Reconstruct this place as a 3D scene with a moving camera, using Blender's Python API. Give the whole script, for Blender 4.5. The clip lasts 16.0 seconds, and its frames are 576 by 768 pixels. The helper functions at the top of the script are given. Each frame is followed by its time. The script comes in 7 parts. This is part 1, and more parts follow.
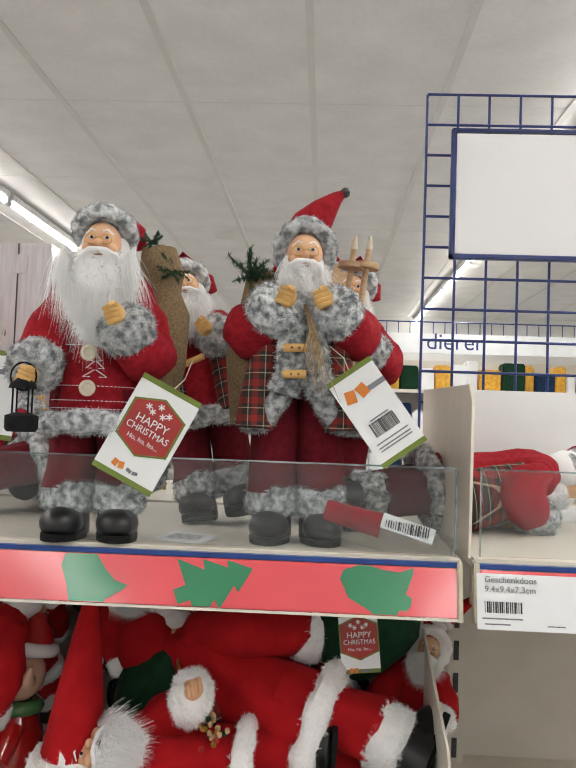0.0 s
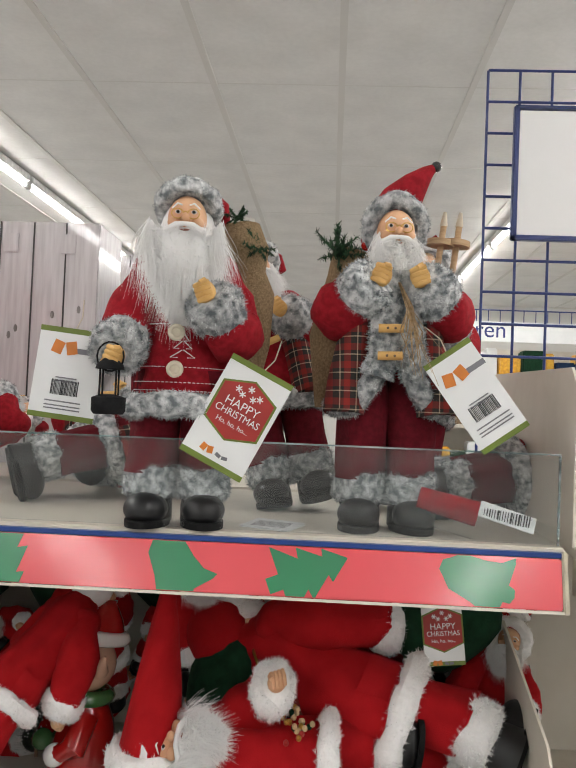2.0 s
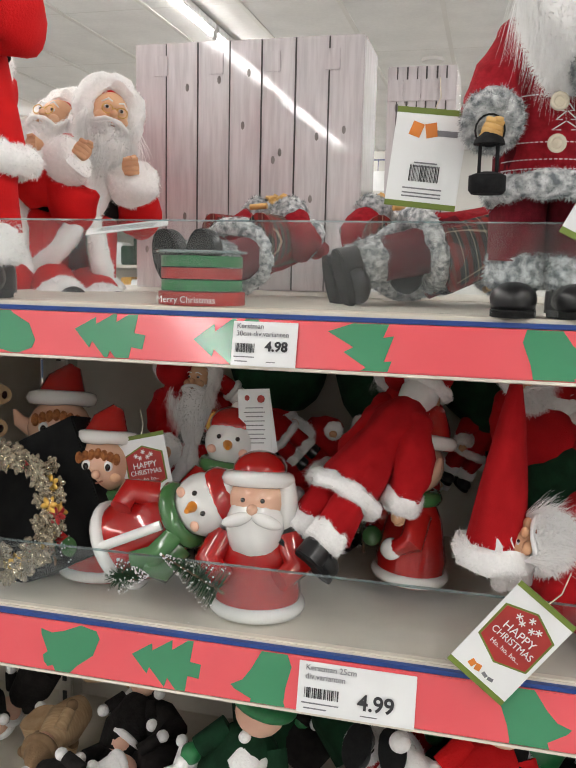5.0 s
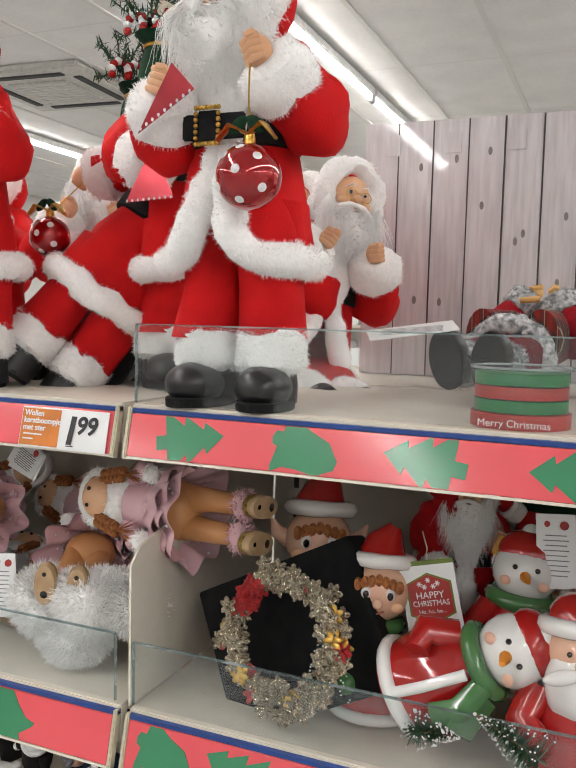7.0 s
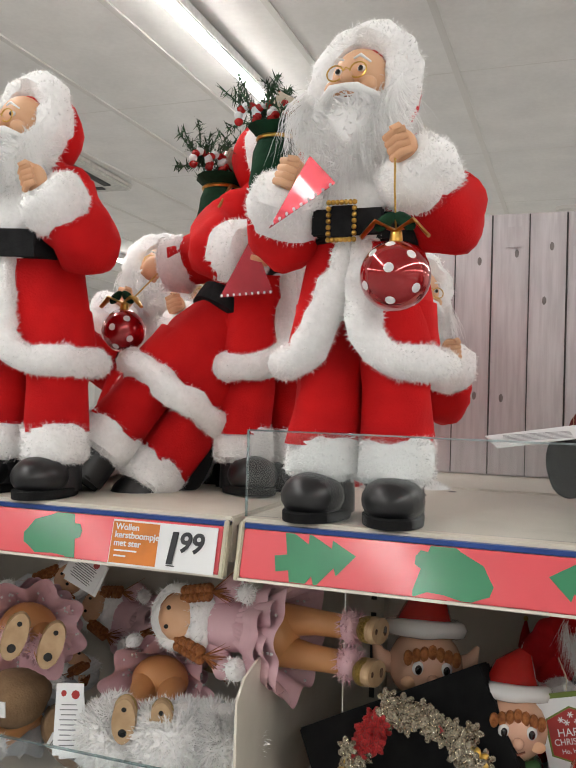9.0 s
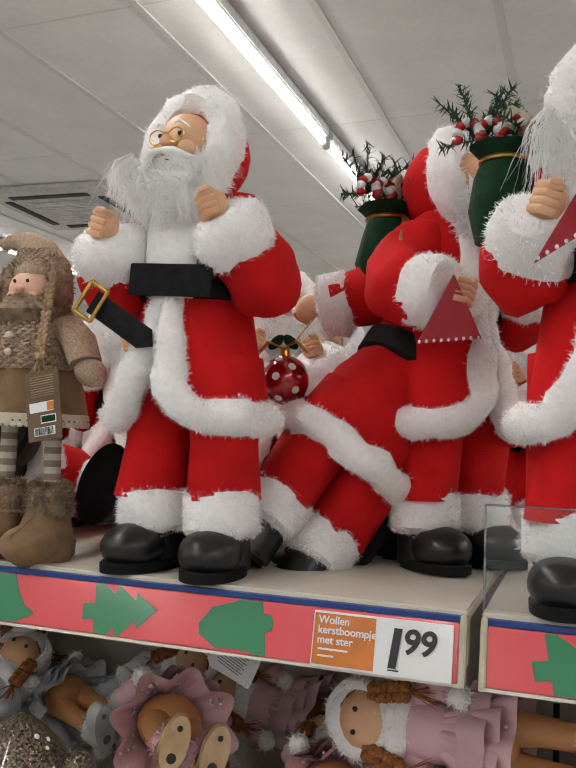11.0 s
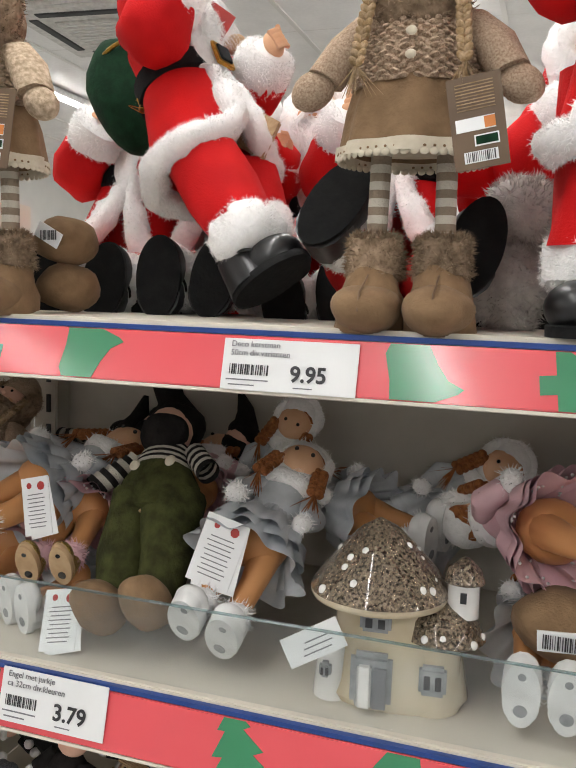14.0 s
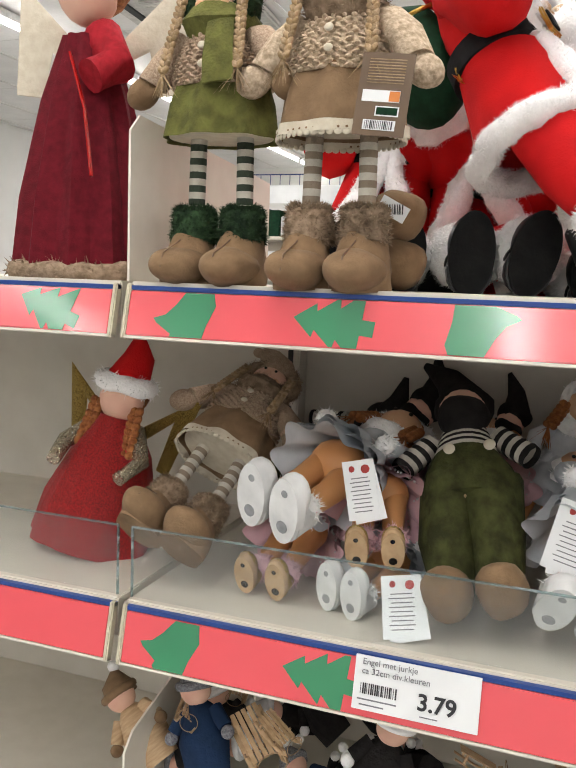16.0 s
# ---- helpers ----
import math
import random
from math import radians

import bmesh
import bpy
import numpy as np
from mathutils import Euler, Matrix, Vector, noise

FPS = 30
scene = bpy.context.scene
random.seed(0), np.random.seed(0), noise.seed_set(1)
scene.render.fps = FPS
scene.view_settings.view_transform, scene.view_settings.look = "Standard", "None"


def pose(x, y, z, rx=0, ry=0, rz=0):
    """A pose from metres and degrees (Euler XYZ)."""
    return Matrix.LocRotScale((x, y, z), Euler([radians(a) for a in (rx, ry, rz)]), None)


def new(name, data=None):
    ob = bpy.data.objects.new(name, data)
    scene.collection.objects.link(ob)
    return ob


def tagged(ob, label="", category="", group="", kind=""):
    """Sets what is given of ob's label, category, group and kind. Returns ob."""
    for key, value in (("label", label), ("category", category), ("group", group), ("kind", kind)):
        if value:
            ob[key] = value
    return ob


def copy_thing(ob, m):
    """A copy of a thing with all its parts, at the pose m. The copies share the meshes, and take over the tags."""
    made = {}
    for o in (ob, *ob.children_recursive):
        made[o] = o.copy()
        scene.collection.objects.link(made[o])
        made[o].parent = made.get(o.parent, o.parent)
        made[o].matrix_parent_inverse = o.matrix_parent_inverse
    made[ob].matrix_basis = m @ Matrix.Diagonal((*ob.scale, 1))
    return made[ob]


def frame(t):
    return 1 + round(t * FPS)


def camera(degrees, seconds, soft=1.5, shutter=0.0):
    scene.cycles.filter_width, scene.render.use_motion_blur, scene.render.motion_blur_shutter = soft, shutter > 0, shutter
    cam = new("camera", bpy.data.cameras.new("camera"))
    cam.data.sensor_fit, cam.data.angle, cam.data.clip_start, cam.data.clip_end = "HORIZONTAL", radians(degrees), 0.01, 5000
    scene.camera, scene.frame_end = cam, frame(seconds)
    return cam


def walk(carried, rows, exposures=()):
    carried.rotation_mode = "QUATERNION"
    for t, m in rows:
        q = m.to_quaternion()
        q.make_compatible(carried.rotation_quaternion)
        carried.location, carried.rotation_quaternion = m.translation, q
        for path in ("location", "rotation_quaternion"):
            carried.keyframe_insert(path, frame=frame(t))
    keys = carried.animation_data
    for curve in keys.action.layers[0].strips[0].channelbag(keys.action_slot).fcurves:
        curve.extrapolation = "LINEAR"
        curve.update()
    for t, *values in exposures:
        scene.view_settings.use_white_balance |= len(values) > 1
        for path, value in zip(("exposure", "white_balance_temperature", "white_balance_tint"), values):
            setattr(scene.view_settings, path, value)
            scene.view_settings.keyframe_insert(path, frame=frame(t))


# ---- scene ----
cam = camera(39.76, 16.0)
ROWS = [
    (0.0, 0.0001, 0.0001, 1.5003, 92.687, -1.987, 2.558),
    (0.5, -0.0274, 0.0096, 1.5075, 92.098, -2.045, 2.664),
    (1.0, -0.0679, 0.0215, 1.5047, 91.925, -2.038, 2.805),
    (1.5, -0.0959, 0.0251, 1.5090, 91.468, -2.216, 2.991),
    (2.0, -0.0949, 0.0321, 1.4930, 91.733, -2.287, 3.065),
    (2.5, -0.0815, 0.0259, 1.4428, 89.276, -2.319, 3.276),
    (3.0, -0.0634, 0.0108, 1.3928, 86.467, -1.890, 3.721),
    (3.5, -0.0902, 0.0022, 1.3848, 84.184, -1.792, 5.567),
    (4.0, -0.2029, -0.0061, 1.3890, 82.824, -1.562, 7.996),
    (4.2, -0.2544, -0.0060, 1.3973, 82.215, -1.448, 8.890),
    (6.3, -0.3726, 0.1120, 1.4089, 82.461, -1.914, 23.072),
    (6.5, -0.4143, 0.1030, 1.4178, 82.883, -2.058, 23.494),
    (7.0, -0.5520, 0.0682, 1.4676, 85.224, -1.458, 23.036),
    (7.5, -0.6831, 0.0264, 1.4880, 87.246, -1.683, 20.943),
    (8.0, -0.7335, 0.0155, 1.4886, 88.006, -1.680, 19.431),
    (10.3, -0.8465, 0.1745, 1.5020, 94.600, -1.500, 20.750),
    (10.5, -0.8884, 0.1788, 1.5087, 93.962, -1.544, 20.944),
    (11.0, -1.0148, 0.1291, 1.5145, 93.559, -1.824, 20.277),
    (11.5, -1.0828, 0.0979, 1.5107, 94.013, -2.266, 21.476),
    (12.0, -1.1530, 0.0402, 1.4497, 92.327, -1.700, 22.323),
    (12.5, -1.2325, 0.0232, 1.4095, 89.445, -1.789, 20.829),
    (13.0, -1.3235, 0.1181, 1.3895, 87.499, -1.736, 21.541),
    (13.5, -1.4137, 0.1759, 1.3817, 85.045, -1.884, 20.432),
    (14.0, -1.4993, 0.1656, 1.3838, 83.976, -1.945, 18.832),
    (14.5, -1.5977, 0.1454, 1.3809, 83.969, -2.397, 17.963),
    (15.0, -1.7255, 0.1141, 1.3662, 83.917, -2.697, 18.026),
    (15.5, -1.8051, 0.0826, 1.3620, 82.506, -2.499, 18.751),
    (16.0, -1.8573, 0.0722, 1.3629, 82.820, -2.166, 20.242),
]
walk(cam, [(t, pose(x, y, z, rx, ry, rz)) for t, x, y, z, rx, ry, rz in ROWS],
     [(0.0, 0.24), (2.0, 0.2), (3.0, 0.28), (4.0, 0.42), (6.5, 0.38), (8.0, 0.29), (10.5, -0.02), (11.5, -0.2), (12.0, 0.0), (12.5, 0.25), (13.5, 0.28), (14.5, 0.3), (16.0, 0.5)])

# ---- light ----
world = bpy.data.worlds.new("world")
scene.world = world
world.use_nodes = True
world.node_tree.nodes["Background"].inputs[0].default_value = (0.9, 0.95, 1.0, 1)
world.node_tree.nodes["Background"].inputs[1].default_value = 0.01
ROOM = (-8.0, 6.0, -7.0, 11.0)   # x0, x1, y0, y1
CEIL = 3.0
LAMP_ROWS = (-5.4, -2.2, 1.22, 4.6)
TUBE_POWER = 62


# ---- materials ----
MATS = {}


def material(name, color, rough=0.5, color2=None, scale=30.0, metal=0.0, bump=0.0, bump_scale=None, sheen=0.0,
             coat=0.0, detail=3.0, stretch=(1, 1, 1), emit=0.0, spread=(0.35, 0.65), vary=0.0, glow_through=0.0):
    """A principled surface with two scales of colour change and a fine relief."""
    m = bpy.data.materials.new(name)
    m.use_nodes = True
    nt = m.node_tree
    b = nt.nodes["Principled BSDF"]
    b.inputs["Roughness"].default_value, b.inputs["Metallic"].default_value = rough, metal
    b.inputs["Sheen Weight"].default_value, b.inputs["Coat Weight"].default_value = sheen, coat
    b.inputs["Sheen Roughness"].default_value = 0.4
    b.inputs["Specular IOR Level"].default_value = 0.2 if rough >= 0.85 else 0.5
    co = nt.nodes.new("ShaderNodeTexCoord")
    mp = nt.nodes.new("ShaderNodeMapping")
    mp.inputs["Scale"].default_value = stretch
    nt.links.new(co.outputs["Object"], mp.inputs["Vector"])
    fine = nt.nodes.new("ShaderNodeTexNoise")
    fine.inputs["Scale"].default_value, fine.inputs["Detail"].default_value = scale, detail
    nt.links.new(mp.outputs["Vector"], fine.inputs["Vector"])
    ramp = nt.nodes.new("ShaderNodeValToRGB")
    ramp.color_ramp.elements[0].position, ramp.color_ramp.elements[1].position = spread
    c2 = color2 or tuple(c * 0.8 for c in color)
    ramp.color_ramp.elements[0].color, ramp.color_ramp.elements[1].color = (*c2, 1), (*color, 1)
    nt.links.new(fine.outputs["Fac"], ramp.inputs["Fac"])
    wide = nt.nodes.new("ShaderNodeTexNoise")
    wide.inputs["Scale"].default_value = scale * 0.11
    nt.links.new(mp.outputs["Vector"], wide.inputs["Vector"])
    mul = nt.nodes.new("ShaderNodeMixRGB")
    mul.blend_type = "MULTIPLY"
    mul.inputs["Fac"].default_value = 0.35
    nt.links.new(ramp.outputs["Color"], mul.inputs["Color1"])
    lift = nt.nodes.new("ShaderNodeMapRange")
    lift.inputs["To Min"].default_value, lift.inputs["To Max"].default_value = 0.6, 1.25
    nt.links.new(wide.outputs["Fac"], lift.inputs["Value"])
    nt.links.new(lift.outputs["Result"], mul.inputs["Color2"])
    last = mul.outputs["Color"]
    if vary:
        info = nt.nodes.new("ShaderNodeNewGeometry")
        hsv = nt.nodes.new("ShaderNodeHueSaturation")
        rng = nt.nodes.new("ShaderNodeMapRange")
        rng.inputs["To Min"].default_value, rng.inputs["To Max"].default_value = 1 - vary, 1 + vary
        nt.links.new(info.outputs["Random Per Island"], rng.inputs["Value"])
        nt.links.new(rng.outputs["Result"], hsv.inputs["Value"])
        nt.links.new(last, hsv.inputs["Color"])
        last = hsv.outputs["Color"]
    nt.links.new(last, b.inputs["Base Color"])
    if bump:
        rel = nt.nodes.new("ShaderNodeTexNoise")
        rel.inputs["Scale"].default_value, rel.inputs["Detail"].default_value = bump_scale or scale * 3, 4
        nt.links.new(mp.outputs["Vector"], rel.inputs["Vector"])
        bp = nt.nodes.new("ShaderNodeBump")
        bp.inputs["Strength"].default_value, bp.inputs["Distance"].default_value = bump, 0.003
        nt.links.new(rel.outputs["Fac"], bp.inputs["Height"])
        nt.links.new(bp.outputs["Normal"], b.inputs["Normal"])
    if glow_through:
        tl, mx = nt.nodes.new("ShaderNodeBsdfTranslucent"), nt.nodes.new("ShaderNodeMixShader")
        mx.inputs["Fac"].default_value = glow_through
        nt.links.new(last, tl.inputs["Color"])
        nt.links.new(b.outputs[0], mx.inputs[1])
        nt.links.new(tl.outputs[0], mx.inputs[2])
        nt.links.new(mx.outputs[0], nt.nodes["Material Output"].inputs[0])
    if emit:
        b.inputs["Emission Color"].default_value = (1.0, 0.98, 0.94, 1)
        b.inputs["Emission Strength"].default_value = emit
    MATS[name] = m
    return m


def clear_material(name, tint=(0.93, 0.96, 0.96), gloss=0.06, haze=0.0):
    """Clear plastic: sees through, with a mirror sheen that grows at a glancing angle."""
    m = bpy.data.materials.new(name)
    m.use_nodes = True
    nt = m.node_tree
    nt.nodes.remove(nt.nodes["Principled BSDF"])
    tr, gl, mix = nt.nodes.new("ShaderNodeBsdfTransparent"), nt.nodes.new("ShaderNodeBsdfGlossy"), nt.nodes.new("ShaderNodeMixShader")
    tr.inputs["Color"].default_value = (*tint, 1)
    gl.inputs["Roughness"].default_value = gloss
    fr, pw, ml = nt.nodes.new("ShaderNodeLayerWeight"), nt.nodes.new("ShaderNodeMath"), nt.nodes.new("ShaderNodeMath")
    pw.operation, pw.inputs[1].default_value = "POWER", 4.0
    ml.operation, ml.inputs[1].default_value, ml.inputs[2].default_value = "MULTIPLY_ADD", 0.8, 0.035
    nt.links.new(fr.outputs["Facing"], pw.inputs[0])
    nt.links.new(pw.outputs[0], ml.inputs[0])
    nt.links.new(ml.outputs[0], mix.inputs["Fac"])
    nt.links.new(gl.outputs[0], mix.inputs[2])
    if haze:
        df, mx = nt.nodes.new("ShaderNodeBsdfDiffuse"), nt.nodes.new("ShaderNodeMixShader")
        nz, cr = nt.nodes.new("ShaderNodeTexNoise"), nt.nodes.new("ShaderNodeMapRange")
        tc, mp = nt.nodes.new("ShaderNodeTexCoord"), nt.nodes.new("ShaderNodeMapping")
        mp.inputs["Scale"].default_value = (1, 1, 6)
        nt.links.new(tc.outputs["Object"], mp.inputs["Vector"])
        nt.links.new(mp.outputs["Vector"], nz.inputs["Vector"])
        nz.inputs["Scale"].default_value, nz.inputs["Detail"].default_value = 9, 6
        cr.inputs["From Min"].default_value, cr.inputs["From Max"].default_value = 0.45, 0.8
        cr.inputs["To Min"].default_value, cr.inputs["To Max"].default_value = haze * 0.35, haze * 2.2
        nt.links.new(nz.outputs["Fac"], cr.inputs["Value"])
        nt.links.new(cr.outputs["Result"], mx.inputs["Fac"])
        df.inputs["Color"].default_value = (0.75, 0.8, 0.82, 1)
        nt.links.new(tr.outputs[0], mx.inputs[1])
        nt.links.new(df.outputs[0], mx.inputs[2])
        nt.links.new(mx.outputs[0], mix.inputs[1])
    else:
        nt.links.new(tr.outputs[0], mix.inputs[1])
    nt.links.new(mix.outputs[0], nt.nodes["Material Output"].inputs[0])
    MATS[name] = m
    return m


material("velvet_red", (0.66, 0.009, 0.010), 0.85, (0.5, 0.006, 0.008), 14, bump=0.35, bump_scale=420, sheen=0.0)
material("felt_red", (0.36, 0.012, 0.022), 0.9, (0.25, 0.008, 0.014), 90, bump=0.4, bump_scale=600, sheen=0.0)
# darker copy of the doll red: the shelf's shade is put into the colour
material("velvet_shaded", (0.47, 0.009, 0.013), 0.92, (0.36, 0.006, 0.009), 20, bump=0.4, bump_scale=600)
material("felt_dark", (0.15, 0.008, 0.016), 0.92, (0.10, 0.005, 0.01), 90, bump=0.4, bump_scale=600, sheen=0.0)
material("plush_white", (0.96, 0.95, 0.94), 0.95, (0.9, 0.89, 0.88), 140, bump=0.5, bump_scale=260, vary=0.05)
material("plush_grey", (0.68, 0.69, 0.69), 0.95, (0.17, 0.19, 0.2), 75, bump=0.8, bump_scale=260, sheen=0.0, vary=0.35)
material("plush_pale", (0.66, 0.63, 0.6), 0.95, (0.5, 0.47, 0.45), 60, bump=0.6, bump_scale=260, vary=0.12)
material("plush_brown", (0.36, 0.26, 0.18), 0.95, (0.2, 0.14, 0.09), 110, bump=0.8, bump_scale=260, vary=0.25)
material("plush_green", (0.035, 0.07, 0.03), 0.95, (0.015, 0.03, 0.015), 110, bump=0.8, bump_scale=260, vary=0.3)
material("beard", (0.96, 0.955, 0.945), 0.95, (0.93, 0.92, 0.91), 60, vary=0.03, glow_through=0.12)
material("sole_black", (0.006, 0.006, 0.0065), 0.85, (0.01, 0.01, 0.01), 60, bump=0.3, bump_scale=200)
material("skin", (0.78, 0.47, 0.28), 0.5, (0.7, 0.38, 0.21), 25)
material("skin_pale", (0.78, 0.5, 0.36), 0.6, (0.72, 0.4, 0.3), 20)
material("mitten", (0.72, 0.44, 0.15), 0.5, (0.6, 0.34, 0.1), 25, bump=0.2)
material("doll_limb", (0.62, 0.30, 0.12), 0.45, (0.55, 0.25, 0.09), 12)
material("eye_dark", (0.01, 0.008, 0.008), 0.1, coat=0.6)
material("lip", (0.36, 0.13, 0.08), 0.6)
material("boot_black", (0.007, 0.007, 0.008), 0.36, (0.009, 0.009, 0.01), 40, bump=0.15, bump_scale=60, coat=0.1)
material("belt_black", (0.008, 0.008, 0.009), 0.86, (0.015, 0.015, 0.016), 80, bump=0.25, bump_scale=300)
material("gold", (0.75, 0.48, 0.12), 0.28, (0.55, 0.33, 0.07), 200, metal=1.0)
material("gold_glitter", (0.6, 0.42, 0.12), 0.35, (0.16, 0.1, 0.02), 900, metal=0.8, bump=1.0, bump_scale=900)
material("silver_glitter", (0.86, 0.78, 0.62), 0.22, (0.2, 0.15, 0.09), 420, metal=0.95, bump=1.0, bump_scale=800)
material("roof_glitter", (0.55, 0.44, 0.32), 0.22, (0.035, 0.024, 0.016), 330, coat=0.8, metal=0.7, bump=1.0, bump_scale=700)
material("foil_red", (0.5, 0.03, 0.05), 0.18, (0.42, 0.02, 0.035), 30, metal=0.5, coat=0.8)
material("red_gloss", (0.42, 0.006, 0.01), 0.06, (0.35, 0.004, 0.008), 10, metal=0.55, coat=1.0)
material("white_paint", (0.8, 0.8, 0.8), 0.3)
material("burlap", (0.34, 0.24, 0.14), 0.95, (0.22, 0.15, 0.08), 260, bump=0.9, bump_scale=500)
material("jute", (0.42, 0.3, 0.19), 0.95, (0.3, 0.2, 0.1), 200, bump=0.6, vary=0.25)
material("wood_pale", (0.55, 0.38, 0.22), 0.6, (0.42, 0.27, 0.14), 40, stretch=(1, 1, 6), bump=0.15)
material("wood_dark", (0.22, 0.13, 0.07), 0.6, (0.12, 0.07, 0.04), 40)
material("pine_green", (0.025, 0.085, 0.03), 0.7, (0.01, 0.03, 0.012), 90, vary=0.4)
material("cloth_green", (0.008, 0.042, 0.018), 0.88, (0.005, 0.025, 0.011), 60, bump=0.3, sheen=0.0)
material("olive_felt", (0.16, 0.16, 0.045), 0.95, (0.09, 0.09, 0.025), 60, bump=0.6, bump_scale=300, sheen=0.0)
material("olive_dark", (0.075, 0.08, 0.025), 0.95, (0.03, 0.032, 0.012), 40, bump=0.6, bump_scale=200, sheen=0.0)
material("knit_brown", (0.5, 0.38, 0.28), 0.95, (0.32, 0.22, 0.15), 520, bump=0.9, bump_scale=240)
material("knit_cream", (0.62, 0.49, 0.36), 0.95, (0.36, 0.27, 0.18), 200, bump=0.9, bump_scale=240)
material("suede_brown", (0.26, 0.165, 0.092), 0.95, (0.2, 0.125, 0.068), 50, bump=0.35, bump_scale=320, sheen=0.05)
material("cotton_cream", (0.68, 0.62, 0.5), 0.9, (0.6, 0.53, 0.41), 80, bump=0.3)
material("sock_grey", (0.62, 0.58, 0.5), 0.95, bump=0.5, bump_scale=500)
material("sock_brown", (0.3, 0.24, 0.18), 0.95, bump=0.5, bump_scale=500)
material("sock_green", (0.05, 0.065, 0.045), 0.95, bump=0.5, bump_scale=500)
material("hair_ginger", (0.42, 0.15, 0.04), 0.8, (0.24, 0.07, 0.015), 180, bump=0.8)
material("tulle_pink", (0.8, 0.53, 0.57), 0.6, (0.7, 0.43, 0.48), 20, sheen=0.0)
material("tulle_white", (0.6, 0.63, 0.66), 0.6, (0.48, 0.51, 0.54), 30, sheen=0.0)
material("shoe_white", (0.78, 0.78, 0.77), 0.5)
material("glitter_red", (0.5, 0.01, 0.012), 0.5, (0.2, 0.003, 0.004), 500, bump=0.8, sheen=0.0)
material("ceramic_white", (0.8, 0.79, 0.77), 0.12, (0.75, 0.74, 0.72), 8, coat=0.6)
material("ceramic_red", (0.42, 0.012, 0.01), 0.12, (0.36, 0.008, 0.008), 10, coat=0.7)
material("ceramic_green", (0.07, 0.2, 0.06), 0.15, (0.05, 0.15, 0.05), 14, coat=0.6)
material("ceramic_skin", (0.75, 0.48, 0.33), 0.15, (0.7, 0.4, 0.28), 16, coat=0.5)
material("ceramic_cream", (0.62, 0.55, 0.42), 0.16, (0.52, 0.43, 0.29), 14, coat=0.5)
material("ceramic_grey", (0.35, 0.36, 0.37), 0.25, (0.22, 0.23, 0.24), 60, coat=0.3)
material("carrot", (0.75, 0.25, 0.02), 0.3)
material("shelf_metal", (0.7, 0.65, 0.56), 0.42, (0.66, 0.61, 0.52), 30, bump=0.05, bump_scale=900)
material("panel_metal", (0.66, 0.62, 0.55), 0.5, (0.61, 0.57, 0.5), 14, bump=0.05, bump_scale=900)
material("rail_blue", (0.016, 0.06, 0.27), 0.35)
material("rail_cream", (0.62, 0.56, 0.42), 0.4)
material("strip_red", (0.80, 0.085, 0.105), 0.32, (0.77, 0.078, 0.098), 12, coat=1.0)
material("strip_green", (0.03, 0.25, 0.11), 0.32, (0.026, 0.23, 0.1), 12, coat=1.0)
for key in ("strip_red", "strip_green"):
    MATS[key].node_tree.nodes["Principled BSDF"].inputs["Coat Roughness"].default_value = 0.13
material("card_white", (0.82, 0.83, 0.83), 0.35, (0.78, 0.79, 0.79), 14, coat=0.15)
material("card_green", (0.16, 0.22, 0.03), 0.4)
material("card_red", (0.42, 0.03, 0.025), 0.4)
material("card_orange", (0.72, 0.22, 0.03), 0.35)
material("card_brown", (0.14, 0.085, 0.045), 0.5, (0.11, 0.065, 0.035), 20)
material("ink", (0.03, 0.03, 0.035), 0.5)
material("ink_grey", (0.2, 0.2, 0.22), 0.5)
material("ink_blue", (0.03, 0.045, 0.2), 0.5)
material("box_board", (0.6, 0.565, 0.58), 0.25, (0.5, 0.465, 0.48), 20, stretch=(6, 6, 0.5), coat=0.6)
material("box_gap", (0.05, 0.045, 0.045), 0.5)
material("sign_white", (0.8, 0.8, 0.8), 0.6, (0.77, 0.77, 0.77), 2)
material("box_black", (0.005, 0.005, 0.0055), 0.9, (0.009, 0.009, 0.009), 40)
material("knot", (0.22, 0.2, 0.19), 0.6)
material("ceiling_tile", (0.78, 0.765, 0.745), 0.9, (0.75, 0.735, 0.715), 40, bump=0.15, bump_scale=700)
material("ceiling_rail", (0.68, 0.66, 0.63), 0.7, (0.66, 0.64, 0.61), 3)
material("wall_paint", (0.7, 0.69, 0.66), 0.85, (0.66, 0.65, 0.62), 3, bump=0.05)
material("floor_vinyl", (0.45, 0.45, 0.445), 0.35, (0.4, 0.4, 0.39), 6, bump=0.03)
material("lamp_white", (0.85, 0.85, 0.85), 0.4)
material("tube_glow", (1, 1, 1), 0.4, emit=16.0)
material("wire_blue", (0.012, 0.03, 0.16), 0.35)
material("ac_white", (0.62, 0.6, 0.56), 0.5)
material("ac_dark", (0.05, 0.05, 0.05), 0.7)
material("yellow_pack", (0.75, 0.42, 0.03), 0.4, (0.55, 0.26, 0.02), 40)
material("navy_cloth", (0.012, 0.03, 0.075), 0.9, bump=0.4)
material("knit_grey", (0.3, 0.3, 0.32), 0.95, (0.15, 0.15, 0.17), 300, bump=0.9, bump_scale=400)
material("dark_cloth", (0.02, 0.018, 0.017), 0.9, (0.012, 0.01, 0.01), 50, bump=0.5)
material("ribbon_green", (0.02, 0.2, 0.06), 0.35, (0.015, 0.15, 0.05), 120)
clear_material("acrylic", (0.965, 0.98, 0.98), 0.04, haze=0.022)
